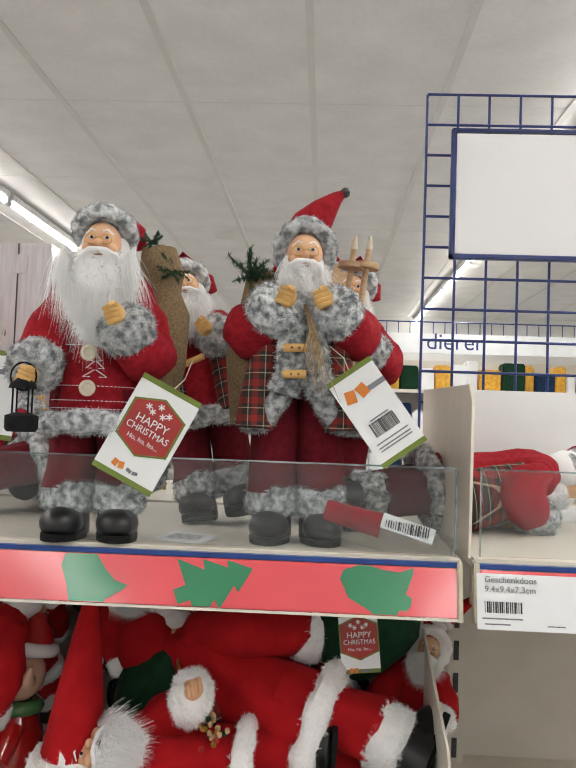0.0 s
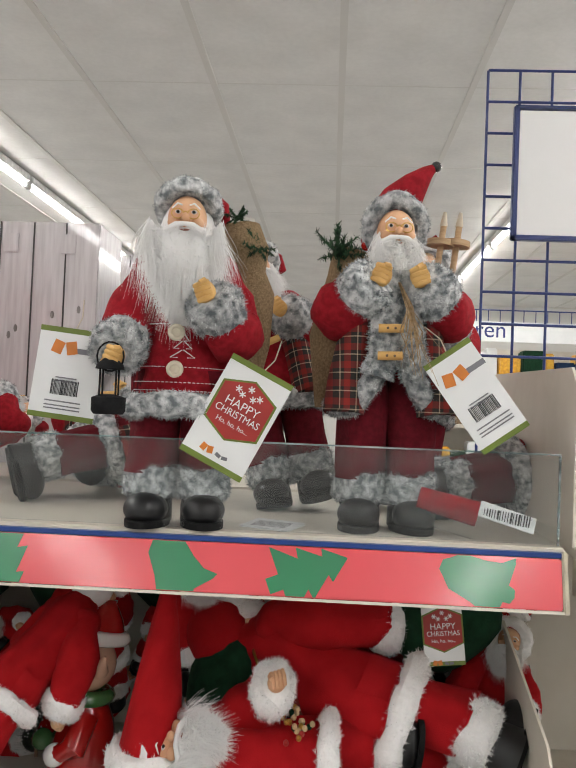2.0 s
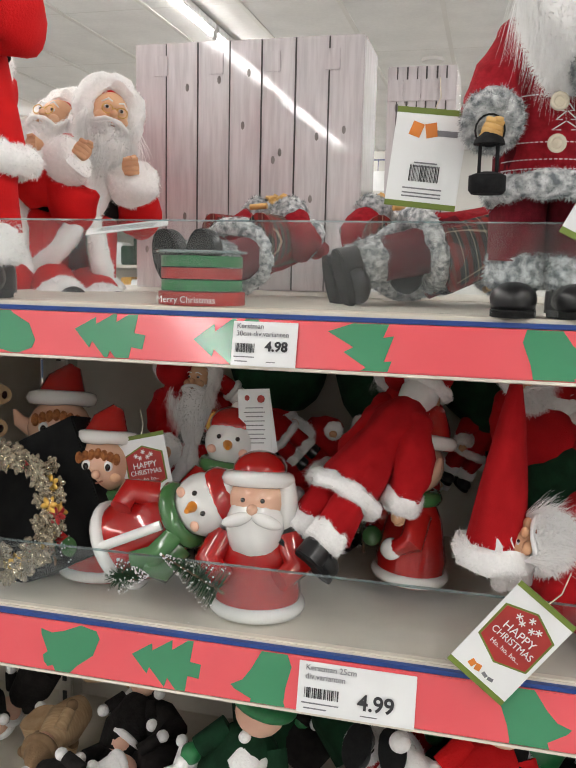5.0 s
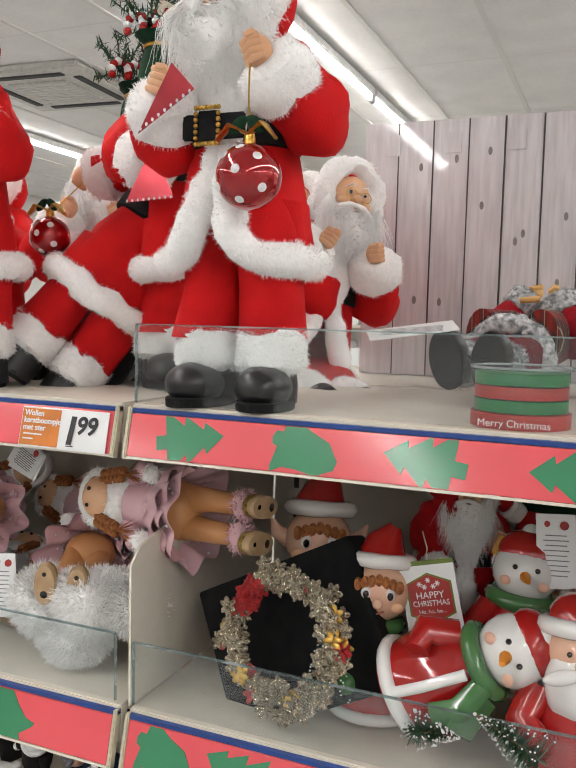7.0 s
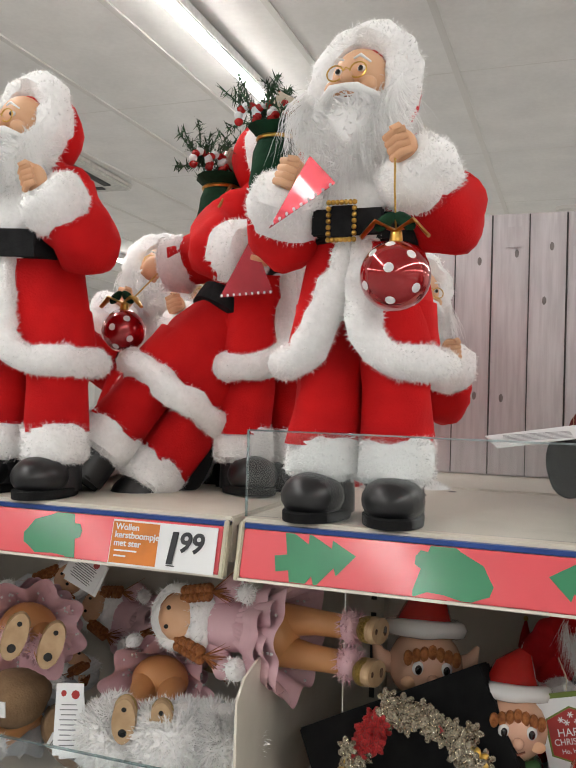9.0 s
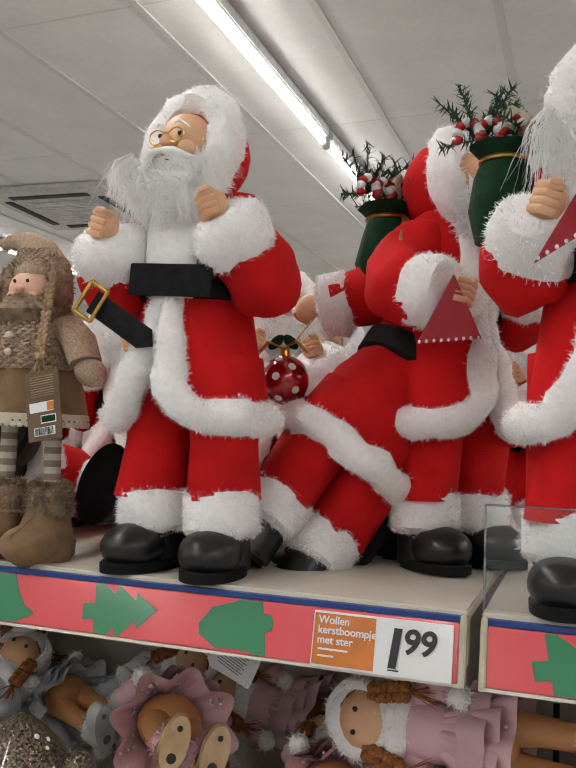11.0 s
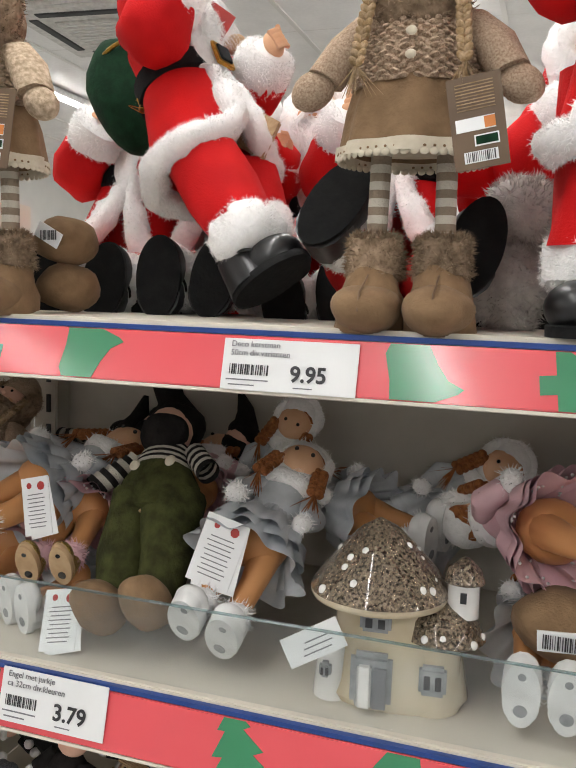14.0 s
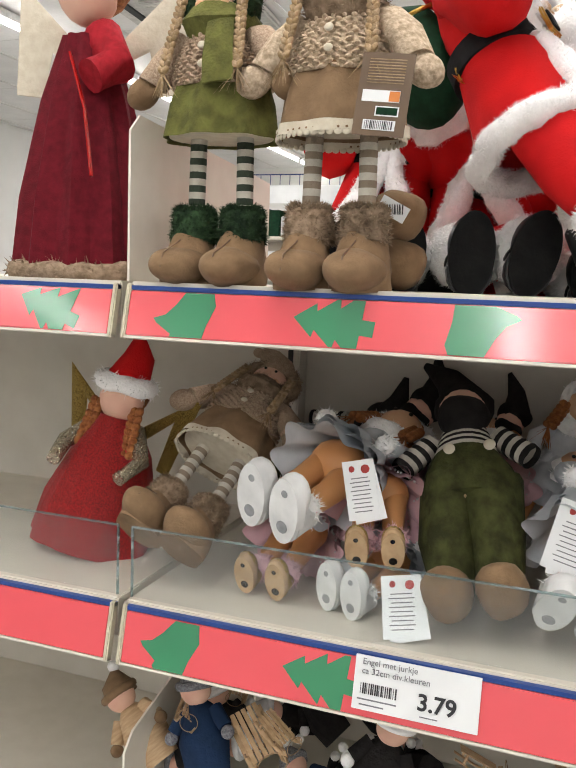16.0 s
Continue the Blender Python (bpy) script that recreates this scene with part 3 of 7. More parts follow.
def guard(x0, x1, z, h):
    s = Shape()
    w = x1 - x0
    s.box((w / 2, 0.0015, h / 2), (w, 0.003, h - 0.002), "acrylic")
    top = s.thing("acrylic_guard", "clear scratched acrylic guard standing along the shelf front", "shelf guard", "acrylic guards", m=pose(x0, FRONT + 0.014, z))
    top.visible_shadow = False
    s = Shape()
    s.box((w / 2, 0.0015, h), (w, 0.0036, 0.0018), "acrylic_edge")
    for x in (0.0, w):
        s.box((x, 0.0015, h / 2), (0.0018, 0.0036, h), "acrylic_edge")
    part("edge", s, top, "bright polished edge")
    return top


guard(-1.098, 0.148, 1.36, 0.095)
guard(0.175, 1.39, 1.36, 0.095)
guard(-1.098, 0.148, 0.977, 0.081)
guard(-2.345, -1.125, 0.977, 0.088)
guard(-3.58, -2.365, 0.977, 0.088)


def barcode(s, x, z, w, h, n=18, seed=3, y=-0.0004):
    r = random.Random(seed)
    for k in range(n):
        bw = w / n * r.choice((0.3, 0.5, 0.75))
        s.box((x + w * k / n + bw / 2, y, z + h / 2), (bw, 0.0003, h), "ink")


def price_tag(x0, x1, z0, z1, price, lines, promo=False, big=False):
    zt = 1.359 if z0 > 1.2 else 0.976
    w, h = x1 - x0, z1 - z0
    top = holder("price_tag", pose(x0, FRONT - 0.0015 - (zt - z0) * math.sin(radians(TILTED)), z0, -TILTED), "white printed price tag clipped to the shelf edge" if not promo else "white and orange offer price tag clipped to the shelf edge", "price tag", "price tags")
    s = Shape()
    s.box((w / 2, 0.0006, h / 2), (w, 0.0012, h), "card_white", bevel=0.0004)
    if promo:
        s.box((w * 0.235, -0.0002, h * 0.5), (w * 0.45, 0.0006, h * 0.92), "card_orange")
        for k in range(2):
            s.box((w * (0.16 - 0.05 * k), -0.0007, h * (0.32 - 0.12 * k)), (w * (0.22 - 0.1 * k), 0.0003, h * 0.035), "card_white")
        s.box((w * 0.6, -0.0002, h * 0.1), (w * 0.08, 0.0003, h * 0.025), "ink")
    else:
        barcode(s, w * 0.06, h * 0.30, w * 0.3, h * 0.2)
        s.box((w * 0.2, -0.0002, h * 0.2), (w * 0.32, 0.0003, h * 0.025), "ink_grey")
        s.box((w * 0.16, -0.0002, h * 0.1), (w * 0.2, 0.0003, h * 0.025), "ink_grey")
        s.box((w * 0.62, -0.0002, h * 0.1), (w * 0.14, 0.0003, h * 0.02), "ink_grey")
    part("card", s, top)
    if promo:
        lettering("1", h * 0.95, "ink", top, pose(w * 0.5, -0.001, h * 0.16), "price", bold=0.0014, slant=0.12)
        lettering("99", h * 0.6, "ink", top, pose(w * 0.655, -0.001, h * 0.42), "price", bold=0.0008, slant=0.12)
        for k, line in enumerate(("Wollen", "kerstboompje", "met ster")):
            lettering(line, h * 0.2, "card_white", top, pose(w * 0.04, -0.0012, h * (0.78 - 0.18 * k)), "caption", bold=0.0002)
    else:
        lettering(price, h * (0.3 if big else 0.42), "ink", top, pose(w * 0.52, -0.001, h * (0.22 if not big else 0.35)), "price", bold=0.0005)
        for k, line in enumerate(lines):
            lettering(line, h * 0.16, "ink_grey", top, pose(w * 0.06, -0.001, h * (0.84 - 0.17 * k)), "caption")


price_tag(-1.80, -1.668, 1.2985, 1.3475, "9.95", ("Deco kerstman", "50cm div.varianten"))
price_tag(-1.254, -1.122, 1.298, 1.3485, "1.99", (), promo=True)
price_tag(-0.586, -0.513, 1.2985, 1.3475, "4.98", ("Kerstman", "30cm div.varianten"), big=True)
price_tag(-2.056, -1.923, 0.9155, 0.9725, "3.79", ("Engel met jurkje", "ca 32cm div.kleuren"))
price_tag(-0.502, -0.369, 0.9075, 0.9645, "4.99", ("Kerstman 25cm", "div.varianten"))
price_tag(0.168, 0.30, 1.29, 1.3475, "", ("Geschenkdoos", "9.4x9.4x7.3cm"))


# ---- the far side of the shop ----
def plank_box(x0, x1, y0, y1, z0, z1):
    w, h, d = x1 - x0, z1 - z0, y1 - y0
    top = holder("gift_box", pose(x0, y0, z0), "large white box printed with whitewashed planks and pale clasps", "box", "plank printed boxes")
    s = Shape()
    s.box((w / 2, d / 2, h / 2), (w, d, h), "box_board", bevel=0.002)
    part("body", s, top)
    r = random.Random(4)
    n = 7
    for k in range(n):
        s = Shape()
        a, b = w * k / n, w * (k + 1) / n
        s.box(((a + b) / 2, -0.001, h / 2), (b - a - r.uniform(0.0015, 0.0035), 0.003, h - 0.002), "box_board")
        for _ in range(2):
            s.ball((r.uniform(a + 0.02, b - 0.02), -0.0025, r.uniform(0.05, h)), (0.004, 0.0005, 0.008), "knot", seg=8, rows=5)
        part("plank", s, top)
        if k:
            s = Shape()
            s.box((a + r.uniform(-0.001, 0.001), -0.0032, h / 2), (r.uniform(0.0015, 0.003), 0.0016, h - 0.004), "box_gap")
            part("gap_line", s, top, "dark printed gap")
    for k in range(4):
        s = Shape()
        s.box((w * (0.12 + 0.25 * k), -0.004, h - 0.045), (0.03, 0.002, 0.04), "box_board", bevel=0.0008)
        part("clasp", s, top, "printed pale clasp")


plank_box(-1.05, -0.575, 1.615, 1.78, 1.36, 1.852)
plank_box(-0.53, -0.40, 1.62, 1.78, 1.36, 1.79)


def wire_panel(x0, x1, z0, z1, y, cell, r, label):
    top = holder("wire_rack", pose(x0, y, z0, 0, 0, 0), label, "wire rack")
    nx, nz = round((x1 - x0) / cell), round((z1 - z0) / cell)
    for k in range(nx + 1):
        s = Shape()
        s.tube([(k * cell, 0, 0), (k * cell, 0, nz * cell)], [r], "wire_blue", seg=8)
        part("wire", s, top)
    for k in range(nz + 1):
        s = Shape()
        s.tube([(0, -r, k * cell), (nx * cell, -r, k * cell)], [r], "wire_blue", seg=8)
        part("wire", s, top)
    return top


wire_panel(0.19, 1.2, 1.36, 2.17, 1.6, 0.0625, 0.0028, "dark blue wire grid standing on the gondola")


def sign_panel():
    top = holder("sign_panel", pose(0.235, 1.565, 1.83), "blank white sign in a dark blue frame on the grid", "sign")
    s = Shape()
    s.box((0.3, 0.0, 0.13), (0.58, 0.008, 0.24), "sign_white", bevel=0.001)
    part("sheet", s, top)
    s = Shape()
    for c, sz in (((0.3, 0, 0.005), (0.6, 0.016, 0.01)), ((0.3, 0, 0.257), (0.6, 0.016, 0.006)), ((0.005, 0, 0.13), (0.01, 0.016, 0.26)), ((0.595, 0, 0.13), (0.01, 0.016, 0.26))):
        s.box(c, sz, "wire_blue", bevel=0.002)
    part("rim", s, top, "dark blue rim")


sign_panel()


def far_gondola(x0, x1, y, seed, text=""):
    top = holder("far_gondola", pose(x0, y, 0), "cream shop gondola far off, filled with mixed goods", "gondola", "far gondolas")
    w = x1 - x0
    s = Shape()
    s.box((w / 2, 0.25, 1.05), (w, 0.04, 2.1), "panel_metal")
    for z in (0.2, 0.6, 1.0, 1.4, 1.8):
        s.box((w / 2, 0.02, z), (w, 0.42, 0.03), "shelf_metal")
    part("body", s, top)
    s = Shape()
    s.box((w / 2, -0.2, 2.215), (w, 0.02, 0.17), "card_white")
    part("header", s, top, "white header board")
    r = random.Random(seed)
    goods = Shape(seed)
    for z in (0.215, 0.615, 1.015, 1.415, 1.815):
        x = 0.03
        while x < w - 0.2:
            bw, bh = r.uniform(0.08, 0.2), r.uniform(0.14, 0.3)
            goods.box((x + bw / 2, -0.02 + r.uniform(-0.05, 0.05), z + bh / 2), (bw - 0.01, 0.2, bh), r.choice(("yellow_pack", "yellow_pack", "card_white", "navy_cloth", "plush_brown", "card_white", "cloth_green")), bevel=0.012)
            x += bw
    tagged(part("goods", goods, top, "packs in yellow, white and dark colours"), kind="stuff")
    if text:
        lettering(text, 0.2, "ink_blue", top, pose(0.86 - x0, -0.212, 2.165), "header_text")
    for k in range(int(w / 0.1)):
        s = Shape()
        s.tube([(k * 0.1 + 0.02, -0.2, 2.3), (k * 0.1 + 0.02, -0.2, 2.4)], [0.004], "wire_blue", seg=5)
        part("wire", s, top)
    s = Shape()
    s.tube([(0, -0.2, 2.4), (w, -0.2, 2.4)], [0.006], "wire_blue", seg=5)
    part("wire", s, top)


far_gondola(0.2, 3.4, 7.1, 5, "dieren")
far_gondola(-5.2, -1.2, 7.6, 6)


# ---- father christmas dolls ----
def boot(s, x, y, z, mat="boot_black", k=1.0, turn=0.0):
    keep = s.m
    s.m = keep @ pose(x, y, z, 0, 0, turn) @ Matrix.Scale(k, 4)
    s.ball((0, -0.032, 0.027), (0.035, 0.042, 0.027), mat, seg=20, rows=12)
    s.tube([(0, 0.005, 0.006), (0, 0.005, 0.03), (0, 0.008, 0.062)], [(0.034, 0.036), (0.034, 0.034), (0.03, 0.03)], mat)
    s.tube([(0, -0.018, 0.0), (0, -0.018, 0.010), (0, -0.018, 0.0115)], [(0.034, 0.058), (0.0345, 0.0585), (0.033, 0.056)], "sole_black" if mat == "boot_black" else mat, seg=26)
    s.ring((0, -0.002, 0.046), 0.0335, 0.0345, 0.0022, mat, 22, 6, (24, 0, 0))
    s.m = keep


def fist(s, c, mat, k=1.0, turn=0.0):
    keep = s.m
    s.m = keep @ pose(*c, 0, turn, 0) @ Matrix.Scale(k, 4)
    s.ball((0, 0, 0), (0.017, 0.013, 0.02), mat, seg=12)
    for i in range(4):
        s.tube([(-0.014, -0.008, -0.012 + i * 0.008), (-0.002, -0.017, -0.012 + i * 0.008), (0.01, -0.014, -0.012 + i * 0.008)], [0.0045, 0.005, 0.0042], mat, seg=7)
    s.tube([(0.006, -0.006, 0.012), (0.004, -0.018, 0.016), (-0.004, -0.021, 0.014)], [0.005, 0.0045, 0.004], mat, seg=7)
    s.m = keep


def sleeve(s, side, elbow, wrist, cloth, trim, palm, hair, k=1.0, grip=True):
    sh = Vector((side * 0.052, 0.0, 0.408))
    e, w = Vector(elbow), Vector(wrist)
    e.x *= 0.8
    w.x *= 0.9
    knee = e + (e - (sh + w) / 2) * 0.55
    bend = [sh * (1 - t) ** 2 + knee * 2 * t * (1 - t) + w * t * t for t in (k / 12 for k in range(13))]
    s.tube(bend, [0.034 + 0.011 * math.sin(math.pi * k / 12) for k in range(13)], cloth, seg=24, lump=0.010, freq=30, carry=True)
    s.ball(sh, (0.036, 0.036, 0.036), cloth, lump=0.006)
    d = (w - e).normalized()
    s.tube([w - d * 0.04, w - d * 0.03, w - d * 0.008, w + d * 0.01, w + d * 0.018], [0.032, 0.043, 0.045, 0.041, 0.027], trim, seg=20, lump=0.007, freq=50, fur=2400, hair=hair)
    if grip:
        fist(s, tuple(w + d * 0.026), palm, 0.95, -side * 20)


def face(s, z, skin, pal="eye_dark", k=1.0, glasses=True, y=-0.03):
    s.ball((0, y + 0.008, z), (0.034, 0.034, 0.041), skin, seg=20, rows=14)
    s.ball((0, y - 0.032, z - 0.005), (0.0075, 0.009, 0.0075), skin, seg=12)
    for sx in (-1, 1):
        s.ball((sx * 0.02, y - 0.022, z - 0.012), (0.011, 0.009, 0.010), skin, seg=12)
        s.ball((sx * 0.0135, y - 0.0245, z + 0.006), (0.0048, 0.003, 0.0034), "white_paint", seg=10, rows=7)
        s.ball((sx * 0.0135, y - 0.0275, z + 0.0055), (0.003, 0.0018, 0.003), pal, seg=8, rows=6)
        s.tube([(sx * 0.006, y - 0.028, z + 0.017), (sx * 0.014, y - 0.029, z + 0.0195), (sx * 0.024, y - 0.023, z + 0.012)], [0.0013, 0.0019, 0.001], "beard", seg=6)
        if glasses:
            s.ring((sx * 0.0135, y - 0.034, z + 0.001), 0.0098, 0.0085, 0.0009, "gold", 16, 5, (90, 0, 0))
    if glasses:
        s.tube([(-0.004, y - 0.034, z + 0.003), (0, y - 0.036, z + 0.005), (0.004, y - 0.034, z + 0.003)], [0.0008], "gold", seg=5)
    s.ball((0, y - 0.03, z - 0.026), (0.009, 0.003, 0.0024), "lip", seg=10, rows=6)


def whiskers(s, z, length, width, y=-0.035, count=2800, thick=0.0006):
    r = s.rnd
    wide = 0.5 + 0.5 * width
    s.ball((0, y + 0.002, z - 0.045), (0.044 * wide, 0.03, 0.036), "beard", lump=0.008, freq=70, seg=22, fur=900, hair=0.012)
    s.tube([(0, y - 0.002, z - 0.03), (0, y - 0.01, z - 0.03 - length * 0.3), (0, y - 0.012, z - 0.03 - length * 0.62), (0, y - 0.012, z - 0.03 - length * 0.9)],
           [(0.044 * wide, 0.026), (0.047 * wide, 0.026), (0.034 * wide, 0.02), (0.010 * wide, 0.008)], "beard", seg=24, lump=0.012, freq=60, fur=2600, hair=0.013)
    for _ in range(int(count * 0.55)):
        a = r.uniform(-1, 1)
        x0 = 0.042 * a
        z0 = z - 0.03 + 0.028 * abs(a) ** 2 - r.uniform(0, 0.02)
        ln = length * r.uniform(0.55, 1.1) * (1 - 0.35 * abs(a))
        sway, out = r.gauss(0, 0.012) + a * 0.008 * width, r.uniform(0.012, 0.026)
        pts = []
        for i in range(6):
            t = i / 5
            pts.append((x0 * (1 + 0.75 * (width - 1)) + sway * t + 0.004 * math.sin(5 * t + x0 * 90), y - out * math.sin(min(1.0, t * 1.6) * 1.9) - 0.012, z0 - ln * t))
        s.strand(pts, thick, "beard")
    for sx in (-1, 1):
        s.tube([(0, y - 0.034, z - 0.017), (sx * 0.014, y - 0.034, z - 0.019), (sx * 0.03, y - 0.024, z - 0.026), (sx * 0.04, y - 0.014, z - 0.032)], [0.003, 0.0048, 0.004, 0.0015], "beard", seg=10, lump=0.003, freq=150)
        for _ in range(60):
            t = r.random()
            q = Vector((sx * 0.038 * t, y - 0.036 + 0.018 * t * t, z - 0.018 - 0.013 * t))
            s.strand([q, q + Vector((sx * 0.007, -0.003, -0.004)), q + Vector((sx * 0.012, 0.0, -0.014))], 0.0009, "beard")


def lay(origin, head, front, k=1.0):
    """A pose whose upward axis points along head and whose face looks along front."""
    z = Vector(head).normalized()
    y = -(Vector(front) - z * Vector(front).dot(z)).normalized()
    x = y.cross(z)
    m = Matrix((x, y, z)).transposed().to_4x4()
    m.translation = origin
    return m @ Matrix.Scale(k, 4)


def coat_skirt(s, cloth, trim, low, open_left, open_right, fur, hair, top=0.332):
    """The coat below the belt: it parts in front, its corners are rounded, and one roll of fur edges it all round."""
    def spot(u, v):
        near = min(u, 1 - u)
        z = top + (low + 0.03 * max(0.0, 1 - near / 0.08) ** 2 - top) * v
        gap = (open_right * (1 - u) + open_left * u) * v ** 1.25 + 3
        a = radians(-90 + gap + (360 - 2 * gap) * u)
        k = 1 + 0.035 * v * math.cos(u * 44) + 0.02 * v * math.sin(u * 19 + low * 90)
        return Vector(((0.063 + 0.026 * v) * k * math.cos(a), 0.004 + (0.057 + 0.02 * v) * k * math.sin(a), z))
    nu, nv = 60, 10
    verts = [spot(i / nu, j / nv) for j in range(nv + 1) for i in range(nu + 1)]
    s.add(verts, [(j * (nu + 1) + i, j * (nu + 1) + i + 1, (j + 1) * (nu + 1) + i + 1, (j + 1) * (nu + 1) + i) for j in range(nv) for i in range(nu)], cloth)
    rim = [spot(0, k / 9) for k in range(9)] + [spot(k / 40, 1.0) for k in range(41)] + [spot(1, 1 - k / 9) for k in range(1, 10)]
    s.tube(rim, [0.014] * 5 + [0.019] * (len(rim) - 10) + [0.014] * 5, trim, seg=12, lump=0.007, freq=55, fur=int(fur * 6), hair=hair, carry=True)


def doll_leg(s, hip, foot, toe, cloth, trim, fur, hair):
    """A stretched leg whose boot sole looks along the leg."""
    h, f = Vector(hip), Vector(foot)
    d = (f - h).normalized()
    a = f - d * 0.075
    s.tube([h, h.lerp(a, 0.5), a], [0.046, 0.046, 0.041], cloth, seg=20, lump=0.01, freq=24)
    s.tube([a - d * 0.03, a - d * 0.02, a + d * 0.018, a + d * 0.03], [0.036, 0.046, 0.047, 0.036], trim, seg=20, lump=0.007, freq=55, fur=int(fur * 2), hair=hair)
    keep = s.m
    s.m = keep @ lay(f, -d, toe) @ Matrix.Diagonal((0.84, 0.92, 1, 1))
    boot(s, 0, 0.018, 0)
    s.m = keep


def father_christmas(seed=1, cloth="velvet_red", trim="plush_white", trousers="velvet_red", palm="skin", skin="skin", hood="hood",
                     arms=(((-0.135, -0.015, 0.315), (-0.062, -0.085, 0.385)), ((0.135, -0.015, 0.315), (0.062, -0.085, 0.385))),
                     beard=0.12, beard_width=1.0, belt=True, placket=True, fur=1.0, hair=0.0055, spread=0.041, coat_low=0.178, glasses=True, legs=True, head=1.0,
                     parted=(16, 10), turned=0.0, feet=()):
    s = Shape(seed)
    n = int(1000 * fur)
    for sx, (foot, toe) in zip((-1, 1), feet):
        doll_leg(s, (sx * 0.04, -0.02, 0.17), foot, toe, trousers, trim, n, hair)
    if legs:
        for sx in (-1, 1):
            boot(s, sx * spread, 0, 0, turn=sx * 8)
            s.tube([(sx * spread, 0.004, 0.248), (sx * spread, 0.003, 0.2), (sx * spread, 0.0, 0.15), (sx * spread, 0.002, 0.085)], [(0.04, 0.046), (0.043, 0.046), (0.041, 0.044), (0.042, 0.042)], trousers, seg=28, lump=0.014, freq=24)
            s.tube([(sx * spread, 0.002, 0.043), (sx * spread, 0.002, 0.052), (sx * spread, 0.002, 0.088), (sx * spread, 0.002, 0.098)], [(0.034, 0.034), (0.044, 0.045), (0.044, 0.045), (0.035, 0.036)], trim, seg=20, lump=0.007, freq=60, fur=int(n * 2), hair=hair)
    if parted:
        coat_skirt(s, cloth, trim, coat_low, parted[0], parted[1], n, hair)
        zs = [0.3, 0.315, 0.345, 0.39, 0.425, 0.45, 0.465]
        rr = [(0.055, 0.05), (0.062, 0.055), (0.063, 0.055), (0.066, 0.054), (0.06, 0.046), (0.044, 0.036), (0.03, 0.03)]
    else:
        zs = [coat_low, 0.22, 0.27, 0.315, 0.345, 0.39, 0.425, 0.45, 0.465]
        rr = [(0.08, 0.066), (0.077, 0.064), (0.07, 0.06), (0.062, 0.055), (0.063, 0.055), (0.066, 0.054), (0.06, 0.046), (0.044, 0.036), (0.03, 0.03)]
        s.ring((0, 0.004, coat_low), 0.08, 0.068, 0.02, trim, 40, 12, lump=0.009, fur=int(n * 2.6), hair=hair, freq=50, dip=-0.008)
    s.tube([(0, 0.004, z) for z in zs], rr, cloth, seg=40, lump=0.009, freq=16, wave=0.035, waves=7, hint=(0, 1, 0))
    if placket:
        pts = [(0, -0.05, 0.45), (0, -0.054, 0.42), (0, -0.056, 0.39), (0, -0.056, 0.36), (0, -0.055, 0.33), (0, -0.056, 0.31)]
        s.tube(pts, [(0.03, 0.010), (0.034, 0.012), (0.034, 0.012), (0.034, 0.012), (0.032, 0.012), (0.028, 0.010)], trim, seg=16, lump=0.004, freq=60, fur=n, hair=hair * 0.7)
    if belt:
        s.tube([(0, 0.004, 0.309), (0, 0.004, 0.312), (0, 0.004, 0.341), (0, 0.004, 0.344)], [(0.063, 0.056), (0.069, 0.069), (0.07, 0.069), (0.064, 0.056)], "belt_black", seg=32)
    for (elbow, wrist), side in zip(arms, (-1, 1)):
        if elbow is not None:
            sleeve(s, side, elbow, wrist, cloth, trim, palm, hair)
    # head
    z = 0.492
    s.m = Matrix.Translation((0, -0.006, z)) @ pose(0, 0, 0, 0, 0, turned) @ Matrix.Scale(head, 4) @ Matrix.Translation((0, 0, -z))
    face(s, z, skin, glasses=glasses)
    if hood == "hood":
        s.ball((0, 0.016, z + 0.002), (0.054, 0.05, 0.06), cloth, lump=0.004, seg=20)
        s.ring((0, -0.012, z + 0.006), 0.046, 0.054, 0.022, trim, 32, 12, (80, 0, 0), lump=0.009, fur=int(n * 2.6), hair=hair, freq=60)
    else:
        s.ball((0, 0.012, z - 0.006), (0.047, 0.042, 0.056), "beard", lump=0.006, seg=18)
        tip, zr = {"cone": (-66, 0.012), "cap": (-38, 0.026)}.get(hood, (-14, 0.03))
        s.ring((0, -0.008 if hood == "cone" else 0.0, z + zr), 0.045, 0.05 if hood == "cone" else 0.047, 0.016, trim, 34, 10, (tip, 0, 0), lump=0.005, fur=int(n * 1.8), hair=hair * 0.8, freq=60)
        if hood == "cone":
            s.tube([(0, 0.012, z + 0.042), (0.012, 0.006, z + 0.066), (0.034, 0.006, z + 0.096), (0.058, 0.01, z + 0.122), (0.072, 0.012, z + 0.132)], [0.042, 0.037, 0.026, 0.014, 0.006], cloth, seg=18, lump=0.004, freq=30)
            s.ball((0, 0.026, z + 0.006), (0.045, 0.036, 0.048), cloth, seg=18)
            s.ball((0.075, 0.012, z + 0.133), 0.010, "eye_dark", seg=10)
        elif hood == "cap":
            s.ball((0.01, 0.014, z + 0.035), (0.046, 0.046, 0.03), trim, lump=0.005, fur=n // 2, hair=hair)
            s.tube([(0.03, 0.03, z + 0.04), (0.055, 0.03, z + 0.03), (0.064, 0.034, z + 0.005)], [0.03, 0.02, 0.01], cloth)
        elif hood == "long":
